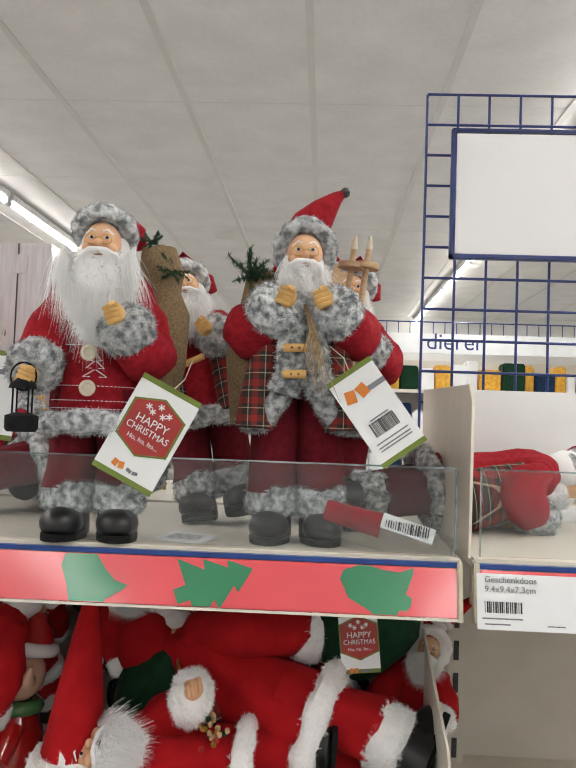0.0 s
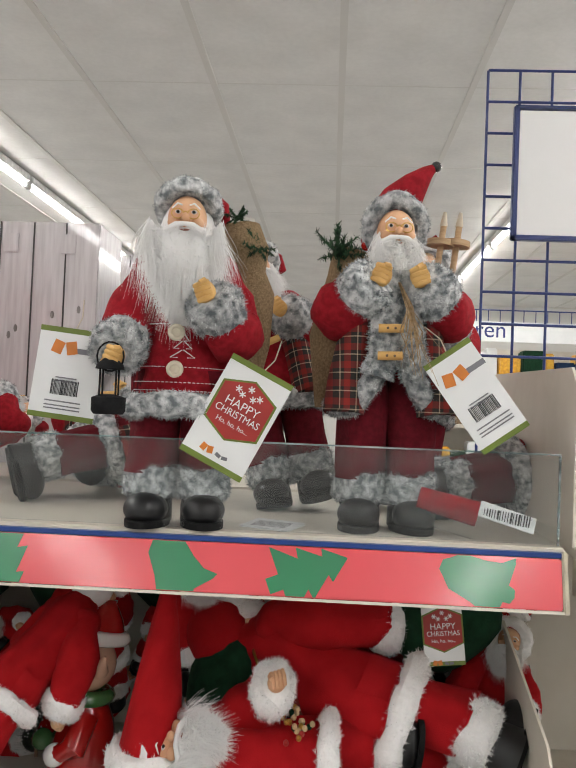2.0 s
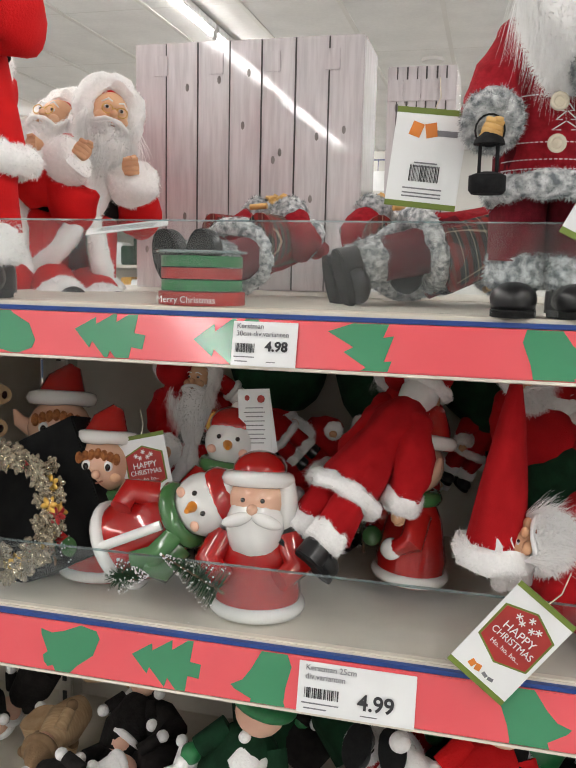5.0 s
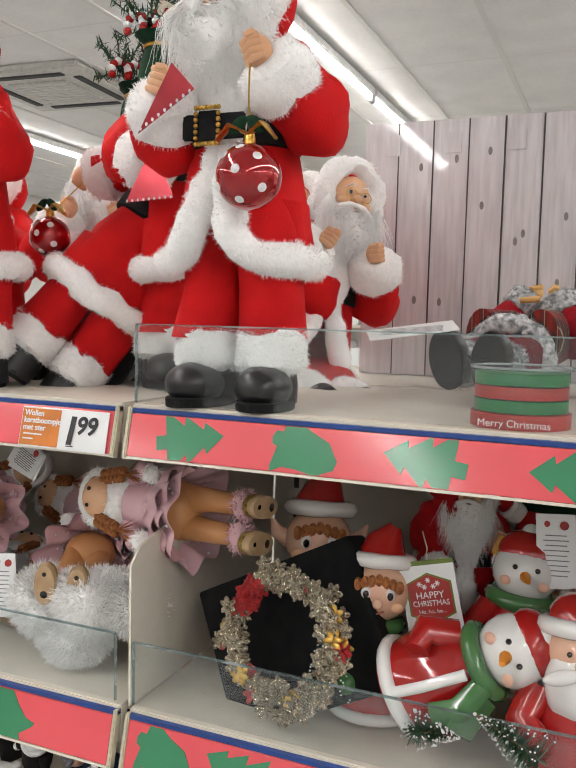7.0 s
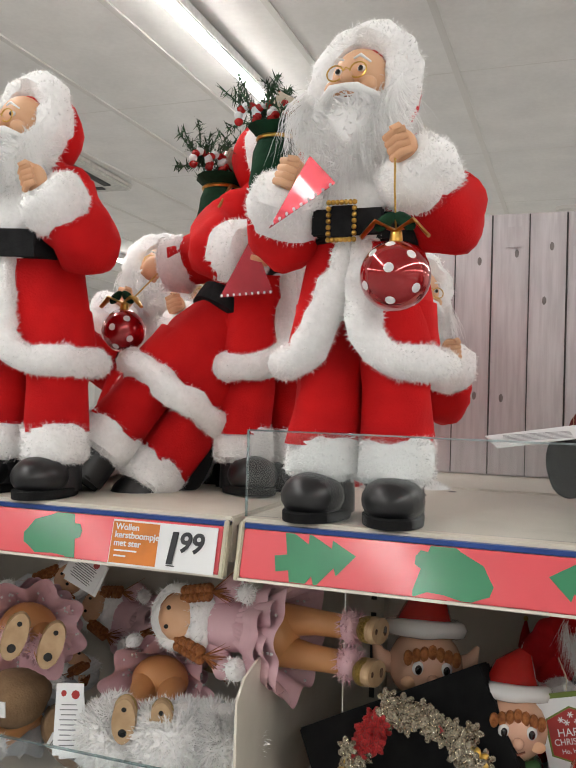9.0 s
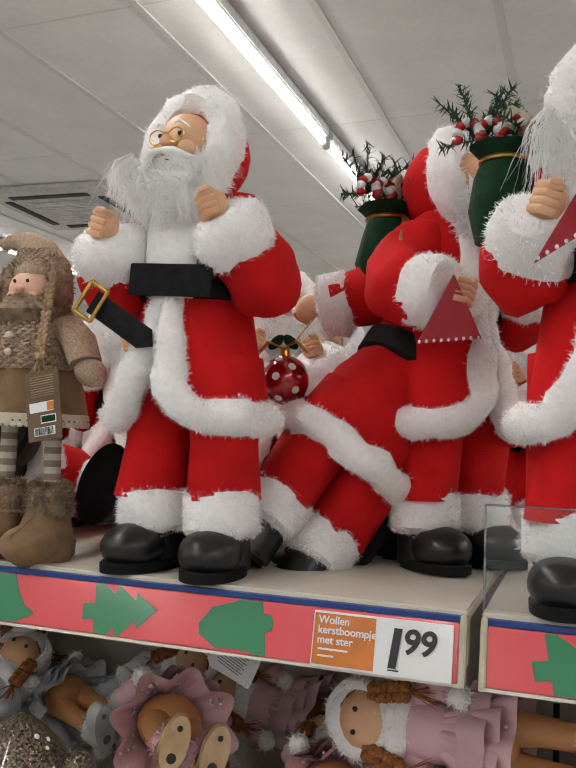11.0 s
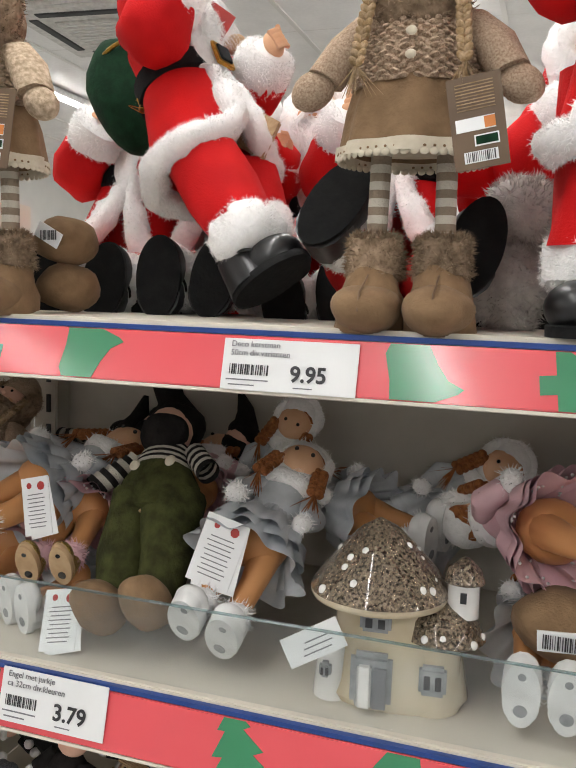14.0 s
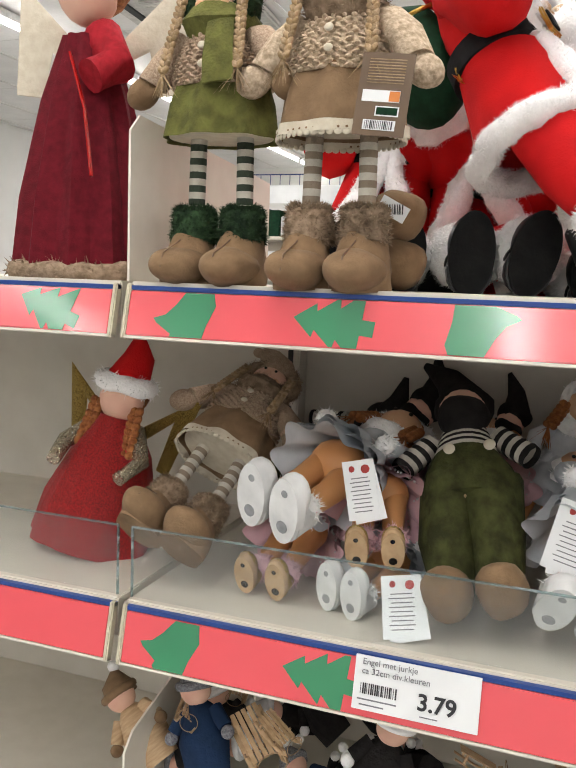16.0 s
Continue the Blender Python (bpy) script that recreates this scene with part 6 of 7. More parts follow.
for m in (pose(-0.45, 1.2, 1.25, 0, 90, 0), pose(0.06, 1.1, 1.24, 0, 70, 0), pose(-0.3, 1.2, 1.26), pose(-0.62, 1.2, 1.27, 0, 30, 0), pose(-0.18, 1.22, 1.24, 0, 20, 10)):
    copy_thing(sack, m @ Matrix.Scale(1.15, 4))
s = Shape(45)
s.ball((0, 0, 0), (0.022, 0.018, 0.03), "plaid", lump=0.006)
s.ring((0, 0, 0.026), 0.012, 0.012, 0.003, "gold", 14, 6)
s.thing("plaid_pouch", "small plaid cloth pouch tied with gold", "pouch", m=pose(-0.128, 1.05, 1.125, 0, -20, 0))


# ---- ceramic figures ----
def mini_tree(s, c, k, lean_to=(0.1, -0.2, 1)):
    b, d = Vector(c), Vector(lean_to).normalized()
    s.tube([b, b + d * k], [0.0022, 0.0012], "wood_dark", seg=6)
    r = s.rnd
    for i in range(620):
        t = r.random()
        q = b + d * (k * (0.1 + 0.9 * t))
        out = Vector((r.gauss(0, 1), r.gauss(0, 1), r.gauss(0, 1)))
        out = (out - d * out.dot(d)).normalized()
        e = q + out * k * 0.3 * (1.02 - t) + d * k * 0.02
        s.strand([q, q.lerp(e, 0.6), e], 0.0009, "pine_green")
        if i % 4 == 0:
            s.ball(e, 0.0011, "white_paint", seg=4, rows=3)


def ceramic_santa(seed):
    s = Shape(seed)
    s.tube([(0, 0, 0), (0, 0, 0.03), (0, 0, 0.08), (0, 0, 0.12)], [(0.052, 0.045), (0.056, 0.05), (0.05, 0.042), (0.032, 0.03)], "ceramic_red", seg=24)
    s.ring((0, 0, 0.01), 0.052, 0.046, 0.010, "ceramic_white", 24, 8)
    s.ball((0, -0.008, 0.145), (0.036, 0.034, 0.036), "ceramic_skin", seg=20)
    s.ball((0, -0.02, 0.115), (0.036, 0.03, 0.045), "ceramic_white", lump=0.003, freq=60, seg=20)
    s.ball((0, -0.043, 0.142), 0.007, "ceramic_skin", seg=10)
    for sx in (-1, 1):
        s.ball((sx * 0.012, -0.04, 0.153), 0.003, "eye_dark", seg=8, rows=5)
        s.ball((sx * 0.018, -0.046, 0.13), (0.02, 0.008, 0.008), "ceramic_white", (0, sx * 18, 0), seg=12)
        s.ball((sx * 0.036, -0.004, 0.14), (0.014, 0.02, 0.04), "ceramic_white", seg=12)
        s.tube([(sx * 0.04, -0.01, 0.1), (sx * 0.055, -0.03, 0.07), (sx * 0.035, -0.05, 0.06)], [0.02, 0.019, 0.015], "ceramic_red", seg=12)
    s.ring((0, -0.002, 0.17), 0.036, 0.034, 0.010, "ceramic_white", 24, 8, (-12, 0, 0))
    s.ball((0, 0.004, 0.178), (0.034, 0.034, 0.026), "ceramic_red", seg=18)
    mini_tree(s, (-0.03, -0.055, 0.04), 0.09, (-0.7, -0.2, 0.5))
    return s


ceramic_santa(51).thing("ceramic_santa", "glazed ceramic santa holding a frosted bottle brush tree", "figurine", "ceramic figures", m=pose(-0.58, 0.955, 0.9765, 0, 0, 6))


def snowman(seed):
    s = Shape(seed)
    s.tube([(0, 0, 0), (0, 0, 0.04), (0, 0, 0.09), (0, 0, 0.115)], [(0.05, 0.045), (0.056, 0.05), (0.042, 0.038), (0.028, 0.026)], "ceramic_red", seg=24)
    s.tube([(-0.004, -0.05, 0.01), (0.0, -0.053, 0.05), (0.004, -0.04, 0.1)], [(0.006, 0.004)], "ceramic_white", seg=8)
    s.ring((0, 0, 0.012), 0.052, 0.047, 0.009, "ceramic_white", 24, 8)
    s.ball((0, 0, 0.145), (0.04, 0.038, 0.038), "ceramic_white", seg=22)
    s.ring((0, -0.002, 0.112), 0.034, 0.032, 0.011, "ceramic_green", 24, 8)
    s.tube([(0.02, -0.034, 0.11), (0.034, -0.048, 0.08), (0.03, -0.05, 0.05)], [(0.012, 0.006), (0.013, 0.006), (0.013, 0.005)], "ceramic_green", seg=10)
    s.tube([(0, -0.034, 0.147), (0.004, -0.052, 0.146)], [0.0075, 0.003], "carrot", seg=10)
    for sx in (-1, 1):
        s.ball((sx * 0.013, -0.037, 0.157), 0.0034, "eye_dark", seg=8, rows=5)
        s.ball((sx * 0.022, -0.033, 0.138), (0.007, 0.003, 0.006), "skin_pale", seg=10, rows=5)
        s.tube([(sx * 0.035, -0.01, 0.095), (sx * 0.052, -0.03, 0.07), (sx * 0.036, -0.046, 0.06)], [0.018, 0.017, 0.014], "ceramic_red" if sx < 0 else "ceramic_green", seg=12)
    s.ball((0, 0.008, 0.168), (0.038, 0.036, 0.026), "ceramic_red", seg=18)
    s.ball((0.0, 0.012, 0.19), 0.012, "ceramic_white", seg=12)
    mini_tree(s, (0.036, -0.05, 0.02), 0.07, (0.2, -0.3, 0.7))
    return s


sm = snowman(52).thing("ceramic_snowman", "glazed ceramic snowman in red with a green scarf", "figurine", "ceramic figures", m=lay((-0.775, 0.955, 1.035), (0.86, -0.05, 0.5), (0.1, -1, 0.3), 1.02))
copy_thing(sm, lay((-0.665, 1.06, 1.02), (0.1, 0.05, 1), (0.1, -1, 0.1), 0.98))


def ceramic_elf(seed):
    s = Shape(seed)
    s.tube([(0, 0, 0), (0, 0, 0.03), (0, 0, 0.08), (0, 0, 0.11)], [(0.048, 0.042), (0.05, 0.044), (0.04, 0.034), (0.022, 0.022)], "ceramic_red", seg=22)
    s.ring((0, 0, 0.008), 0.047, 0.041, 0.008, "ceramic_white", 24, 8)
    s.ring((0, 0, 0.108), 0.025, 0.024, 0.010, "ceramic_green", 20, 8)
    s.ball((0, -0.004, 0.148), (0.038, 0.035, 0.036), "ceramic_skin", seg=22)
    s.ball((0, -0.042, 0.142), 0.006, "ceramic_skin", seg=10)
    for sx in (-1, 1):
        s.ball((sx * 0.014, -0.036, 0.152), (0.006, 0.003, 0.007), "ceramic_white", seg=8, rows=6)
        s.ball((sx * 0.014, -0.0385, 0.151), (0.0035, 0.002, 0.0048), "eye_dark", seg=8, rows=5)
        s.tube([(sx * 0.034, 0, 0.146), (sx * 0.048, -0.004, 0.155), (sx * 0.054, -0.002, 0.168)], [0.011, 0.008, 0.002], "ceramic_skin", seg=10)
        s.ball((sx * 0.022, -0.032, 0.137), (0.008, 0.003, 0.006), "skin", seg=8, rows=5)
        s.tube([(sx * 0.03, -0.01, 0.09), (sx * 0.048, -0.028, 0.06), (sx * 0.03, -0.042, 0.05)], [0.016, 0.016, 0.012], "ceramic_red", seg=12)
        s.ball((sx * 0.028, -0.044, 0.048), 0.014, "ceramic_green" if sx < 0 else "ceramic_white", seg=10)
    for k in range(7):
        s.ball((-0.024 + k * 0.008, -0.034, 0.167 - 0.002 * abs(k - 3)), (0.005, 0.004, 0.008), "hair_ginger", seg=7, rows=5)
    s.tube([(-0.008, -0.037, 0.133), (0, -0.039, 0.13), (0.008, -0.037, 0.133)], [0.0012], "lip", seg=5)
    s.ring((0, 0.006, 0.182), 0.034, 0.031, 0.009, "ceramic_white", 24, 8, (-8, 0, 0), lump=0.002)
    s.tube([(0, 0.008, 0.178), (0.004, 0.012, 0.204), (0.014, 0.014, 0.222)], [0.034, 0.023, 0.008], "ceramic_red", seg=18)
    mini_tree(s, (-0.045, -0.045, 0.02), 0.1, (-0.15, -0.1, 1))
    return s


el = ceramic_elf(53).thing("ceramic_elf", "glazed ceramic elf in a red suit with a small tree", "figurine", "ceramic figures", m=lay((-0.822, 1.0, 0.9775), (0.02, 0.06, 1), (0.25, -1, 0.1), 1.05))
copy_thing(el, lay((-0.936, 1.08, 0.9775), (0.02, 0.06, 1), (0.4, -1, 0.0), 1.18))
copy_thing(el, lay((-0.4, 1.06, 1.0), (0.04, 0.06, 1), (-0.9, -0.6, 0.1), 0.98))

# wreath lying on a black box
def wreath():
    s = Shape(54)
    s.box((0, 0.02, 0), (0.235, 0.05, 0.185), "box_black", (0, 0, 0), 0.002)
    box = s.thing("black_box", "matt black card box tilted against the divider", "box", m=pose(-0.917, 0.968, 1.068, -14, -27, 0))
    s = Shape(55)
    r = s.rnd
    for k in range(190):
        a = 2 * math.pi * k / 190 + r.gauss(0, 0.02)
        c = Vector((0.073 * math.cos(a) * (1 + r.gauss(0, 0.11)), -0.012 + r.gauss(0, 0.006), 0.073 * math.sin(a) * (1 + r.gauss(0, 0.11))))
        mt = "glitter_red" if 1.7 < a < 2.35 or r.random() < 0.06 else ("gold" if r.random() < 0.06 else "silver_glitter")
        for q in range(6):
            t = 2 * math.pi * q / 6 + a
            s.ball(c + Vector((0.0065 * math.cos(t), r.gauss(0, 0.002), 0.0065 * math.sin(t))), (0.0068, 0.0026, 0.0042), mt, (r.uniform(-30, 30), -math.degrees(t), 0), seg=6, rows=4)
    s.ring((0, -0.006, 0), 0.073, 0.073, 0.006, "gold_glitter", 40, 6, (90, 0, 0))
    s.thing("glitter_wreath", "champagne glitter star wreath with red berries", "wreath", m=pose(-0.908, 0.928, 1.082, -14, -27, 0) @ Matrix.Scale(0.96, 4))


wreath()

hang_tag(lay((-0.75, 1.0, 1.128), (-0.25, 0.1, 1), (0, -1, 0.1), 1.1), 0.062, 0.095)
hang_tag(lay((0.055, 1.04, 1.22), (-0.1, 0.1, 1), (0, -1, 0.1)), 0.05, 0.075)


def text_card(m, w, h, label="white printed card tag with rows of small print"):
    top = holder("text_tag", m, label, "hang tag", "hang tags")
    for k in range(2):
        s = Shape(k)
        s.box((0.004 * k, 0.0012 * k, -0.003 * k), (w, 0.0008, h), "card_white", (0, -6 * k, 0))
        if k == 0:
            part("card", s, top)
            s = Shape(5)
            for q in range(9):
                s.box((0, -0.0007, h * (0.2 - 0.07 * q)), (w * (0.55 + 0.1 * (q % 2)), 0.0003, 0.0012), "ink_grey")
            s.ball((w * 0.22, -0.0007, h * 0.34), (0.0055, 0.0004, 0.0055), "card_red", seg=12, rows=4)
            s.ball((-w * 0.22, -0.0007, h * 0.36), (0.004, 0.0004, 0.004), "card_red", seg=5, rows=4)
        part("print" if k == 0 else "card", s, top)


text_card(lay((-0.615, 1.05, 1.2), (-0.08, 0.1, 1), (0, -1, 0)), 0.045, 0.085, "white leaflet tag printed with a dark picture")
text_card(lay((-1.845, 0.965, 1.1), (0.25, 0.3, 1), (0.1, -1, 0.3)), 0.052, 0.078)
text_card(lay((-2.085, 0.965, 1.125), (-0.25, 0.2, 1), (0, -1, 0.2)), 0.038, 0.07)
text_card(lay((-2.02, 0.92, 1.01), (-0.2, 0.5, 0.8), (0, -1, 0.6)), 0.045, 0.07)
text_card(lay((-1.35, 0.93, 1.08), (-0.1, 0.2, 1), (0.3, -1, 0.2)), 0.035, 0.085)
text_card(lay((-1.42, 1.06, 1.235), (0.4, 0.2, 0.8), (0, -1, 0.2)), 0.06, 0.045)


# ---- angel dolls ----
def sole(s, c, mat, k=1.0):
    """A shoe whose flat sole, with two plug holes, looks down."""
    x, y, z = c
    s.tube([(x, y - 0.006 * k, z), (x, y - 0.006 * k, z + 0.009 * k)], [(0.0145 * k, 0.029 * k), (0.0155 * k, 0.031 * k)], "wood_pale" if mat == "gold_glitter" else mat, seg=20)
    s.ball((x, y - 0.016 * k, z + 0.012 * k), (0.015 * k, 0.02 * k, 0.012 * k), mat, seg=14)
    s.tube([(x, y + 0.008 * k, z + 0.006), (x, y + 0.008 * k, z + 0.032 * k)], [0.014 * k, 0.013 * k], mat, seg=12)
    for dy, r in ((0.008, 0.0055), (-0.022, 0.0032)):
        s.tube([(x, y + dy * k, z - 0.0005), (x, y + dy * k, z + 0.001)], [r * k], "eye_dark" if mat != "shoe_white" else "ceramic_grey", seg=10)


def angel(seed, dress, shoe, dots=False, fluff=True, hair="hair_ginger", heel_fluff=None):
    s = Shape(seed)
    for sx in (-1, 1):
        sole(s, (sx * 0.024, 0, 0), shoe, 1.4 if shoe == "shoe_white" else 1.05)
        s.tube([(sx * 0.021, 0.008, 0.03), (sx * 0.021, 0.006, 0.09), (sx * 0.018, 0.0, 0.14)], [0.0135, 0.016, 0.022], "doll_limb", seg=14)
        if heel_fluff:
            s.ball((sx * 0.021, 0.006, 0.04), (0.02, 0.02, 0.015), heel_fluff, lump=0.005, fur=350, hair=0.010)
    s.ball((0, 0.0, 0.142), (0.042, 0.036, 0.032), "doll_limb", seg=18)
    # ruffled skirt: several wavy layers
    for k in range(3):
        z = 0.105 + 0.014 * k
        s.tube([(0, 0, z), (0, 0, z + 0.03), (0, 0, 0.172), (0, 0, 0.19)], [(0.075 - 0.006 * k, 0.068), (0.056, 0.05), (0.036, 0.032), (0.026, 0.024)], dress, seg=110, wave=0.12 - 0.02 * k, waves=8 + k, cap=False)
    if dots:
        for _ in range(90):
            a, t = s.rnd.uniform(0, 6.28), s.rnd.random()
            r = 0.072 - 0.034 * t
            s.ball((r * math.cos(a), r * 0.92 * math.sin(a), 0.108 + 0.06 * t), 0.002, "white_paint", seg=5, rows=4)
    s.tube([(0, 0, 0.17), (0, 0, 0.2), (0, 0, 0.23), (0, 0, 0.245)], [(0.028, 0.026), (0.033, 0.028), (0.032, 0.026), (0.016, 0.016)], dress, seg=18)
    for sx in (-1, 1):
        s.tube([(sx * 0.028, 0, 0.228), (sx * 0.052, -0.012, 0.2), (sx * 0.046, -0.035, 0.175)], [0.015, 0.016, 0.013], dress, seg=12)
        s.ball((sx * 0.045, -0.04, 0.168), 0.013, "plush_white", lump=0.004, fur=200, hair=0.008)
    if fluff:
        s.ring((0, 0, 0.238), 0.026, 0.024, 0.013, "plush_white", 22, 8, lump=0.005, fur=500, hair=0.008)
    s.ball((0, -0.004, 0.278), (0.034, 0.031, 0.034), "skin", seg=18)
    for sx in (-1, 1):
        s.ball((sx * 0.012, -0.033, 0.284), 0.0032, "eye_dark", seg=8, rows=5)
        braid(s, (sx * 0.03, -0.018, 0.275), (sx * 0.04, -0.03, 0.225), hair, 0.010, 6)
    s.ball((0, 0.008, 0.285), (0.037, 0.033, 0.036), hair, lump=0.008, freq=80)
    s.ball((0, 0.012, 0.292), (0.041, 0.036, 0.038), "plush_white", lump=0.005)
    s.ring((0, -0.006, 0.288), 0.036, 0.037, 0.009, "plush_white", 26, 8, (75, 0, 0), lump=0.004, fur=700, hair=0.008)
    return s


pink = angel(61, "tulle_pink", "gold_glitter", True, heel_fluff="tulle_pink")
pk = pink.thing("angel_doll", "angel doll in a spotted pink tulle dress lying down", "doll", "angel dolls", m=lay((-0.965, 0.985, 1.2), (-1, 0.12, 0.0), (0.1, -1, 0.2), 0.98))
copy_thing(pk, lay((-1.405, 0.925, 1.165), (-0.62, 0.76, -0.1), (0.2, 0.25, 1), 1.0))
copy_thing(pk, lay((-1.24, 0.92, 1.09), (-0.35, 1, 0.1), (0.1, -0.1, 1), 0.95))
copy_thing(pk, lay((-1.26, 1.2, 1.1), (-0.8, 0.1, 0.1), (0, -1, 0.4), 0.9))
copy_thing(pk, lay((-2.06, 0.945, 1.055), (-0.2, 1, 0.35), (0, -0.3, 1), 0.9))
copy_thing(pk, lay((-2.2, 0.94, 1.0), (0.1, 1, 0.3), (0, -0.3, 1), 0.9))
copy_thing(pk, lay((-1.95, 1.02, 1.09), (-0.1, 1, 0.25), (0, 0.3, 1), 0.9))
white = angel(62, "tulle_white", "shoe_white", False, heel_fluff="plush_white")
wt = white.thing("angel_doll", "angel doll in a white tulle dress lying down", "doll", "angel dolls", m=lay((-1.84, 0.915, 1.025), (0.12, 0.8, 0.5), (0.3, -0.5, 0.8), 0.95))
copy_thing(wt, lay((-1.49, 0.905, 1.02), (0.0, 1, 0.15), (0, 0.2, 1), 0.9))
copy_thing(wt, lay((-1.62, 1.12, 1.1), (-0.9, 0.3, 0.1), (0, -0.3, 1), 0.9))
copy_thing(wt, lay((-1.74, 1.2, 1.02), (0.6, 0.1, 0.5), (0, -1, 0.2), 0.9))
copy_thing(wt, lay((-2.185, 0.915, 1.1), (0.35, 1, 0.2), (0.15, -0.2, 1), 1.1))
copy_thing(wt, lay((-2.1, 0.94, 1.0), (0.4, 1, 0.1), (0.1, 0.2, 1), 0.8))
copy_thing(wt, lay((-1.92, 1.2, 1.0), (0.3, 0.1, 0.8), (0, -1, 0.2), 0.85))

s = Shape(63)
for c, r in (((-0.06, 0, 0.03), 0.055), ((0.02, 0, 0.035), 0.06), ((0.08, 0.01, 0.045), 0.045), ((-0.01, 0.0, -0.01), 0.05)):
    s.ball(c, (r, r * 0.8, r * 0.8), "plush_white", lump=0.014, freq=26, fur=5200, hair=0.014)
s.thing("plush_toy", "fluffy long haired white plush toy on its side", "plush toy", m=pose(-1.235, 0.955, 1.028))
s = Shape(64)
s.ball((0, 0, 0), (0.05, 0.05, 0.036), "suede_brown", lump=0.008)
s.box((0, -0.051, 0.002), (0.05, 0.002, 0.02), "card_white", (0, -4, 0))
barcode(s, -0.02, -0.006, 0.04, 0.014, 18, 9, -0.0535)
sh = s.thing("doll_shoe", "brown suede doll shoe with a white barcode label", "doll", "doll shoes", m=pose(-1.475, 0.985, 1.07))
copy_thing(sh, pose(-1.40, 1.02, 1.02, 0, 30, 20))

# silver mushroom house
def mushroom_house():
    top = holder("mushroom_house", pose(-1.638, 0.962, 0.9765, 0, 0, 6) @ Matrix.Diagonal((1.04, 1.0, 1.14, 1)), "glazed cream mushroom house with a silver glitter roof", "ornament")
    s = Shape(65)
    s.tube([(0, 0, 0), (0, 0, 0.008), (0, 0, 0.03), (-0.01, 0, 0.06), (-0.02, 0, 0.085), (-0.022, 0, 0.1)], [(0.066, 0.045), (0.072, 0.05), (0.066, 0.046), (0.05, 0.042), (0.042, 0.04), (0.04, 0.038)], "ceramic_cream", seg=32, lump=0.003)
    s.tube([(0.036, -0.006, 0.0), (0.036, -0.006, 0.062)], [(0.03, 0.036), (0.026, 0.03)], "ceramic_cream", seg=24)
    s.tube([(-0.062, -0.01, 0.0), (-0.062, -0.01, 0.055)], [(0.02, 0.026), (0.015, 0.02)], "ceramic_white", seg=18)
    part("wall", s, top)
    s = Shape(66)
    s.tube([(-0.02, 0, 0.095), (-0.02, 0, 0.1), (-0.02, 0, 0.118), (-0.021, 0, 0.14), (-0.022, 0, 0.156), (-0.022, 0, 0.164)], [0.052, 0.07, 0.058, 0.036, 0.018, 0.003], "roof_glitter", seg=36, lump=0.002)
    s.ring((-0.02, 0, 0.097), 0.064, 0.064, 0.005, "ceramic_cream", 36, 8)
    r = s.rnd
    for k in range(22):
        a, t = r.uniform(0, 6.28), r.uniform(0.05, 0.9)
        q = 0.0685 - 0.05 * t
        s.ball((-0.02 + q * math.cos(a), q * math.sin(a), 0.102 + 0.052 * t), 0.0046, "ceramic_white", seg=8, rows=6)
    part("roof", s, top, "silver glitter roof with white dots")
    s = Shape(67)
    s.tube([(0.045, -0.008, 0.06), (0.045, -0.008, 0.065), (0.045, -0.008, 0.08), (0.046, -0.008, 0.092), (0.046, -0.008, 0.098)], [0.03, 0.041, 0.034, 0.018, 0.003], "roof_glitter", seg=28)
    for k in range(10):
        a, t = r.uniform(0, 6.28), r.uniform(0.05, 0.8)
        q = 0.041 - 0.024 * t
        s.ball((0.045 + q * math.cos(a), -0.008 + q * math.sin(a), 0.066 + 0.024 * t), 0.004, "ceramic_white", seg=8, rows=6)
    part("roof", s, top, "small silver glitter roof")
    s = Shape(68)
    s.tube([(0.062, -0.008, 0.085), (0.062, -0.008, 0.118)], [0.016, 0.015], "ceramic_white", seg=18)
    s.tube([(0.062, -0.008, 0.116), (0.062, -0.008, 0.128), (0.062, -0.008, 0.138)], [0.02, 0.016, 0.003], "roof_glitter", seg=18)
    s.box((0.062, -0.0245, 0.105), (0.006, 0.003, 0.009), "ink")
    part("chimney", s, top, "white round chimney")
    for x, z, w, h in ((-0.018, 0.082, 0.03, 0.018), (0.038, 0.035, 0.026, 0.026), (-0.066, 0.03, 0.012, 0.014)):
        y = -0.043 if x > -0.05 else -0.036
        s = Shape()
        s.box((x, y, z), (w, 0.012, h), "ceramic_grey", bevel=0.003)
        for sx in (-1, 1):
            s.box((x + sx * w * 0.2, y - 0.006, z), (w * 0.22, 0.003, h * 0.45), "ink")
        part("window", s, top, "grey stone window")
    s = Shape()
    s.box((-0.02, -0.046, 0.03), (0.04, 0.014, 0.05), "ceramic_grey", bevel=0.005)
    s.box((-0.026, -0.054, 0.026), (0.014, 0.004, 0.04), "ceramic_white", bevel=0.002)
    s.box((-0.011, -0.054, 0.026), (0.012, 0.004, 0.036), "ink_grey")
    part("door", s, top, "white door in a grey arch")
    s = Shape()
    s.box((-0.075, -0.06, 0.062), (0.06, 0.0008, 0.028), "card_white", (0, -28, 0))
    for k in range(3):
        s.box((-0.07, -0.0607, 0.068 - 0.006 * k), (0.03, 0.0003, 0.0012), "ink_grey", (0, -28, 0))
    part("label", s, top, "white card label")


mushroom_house()

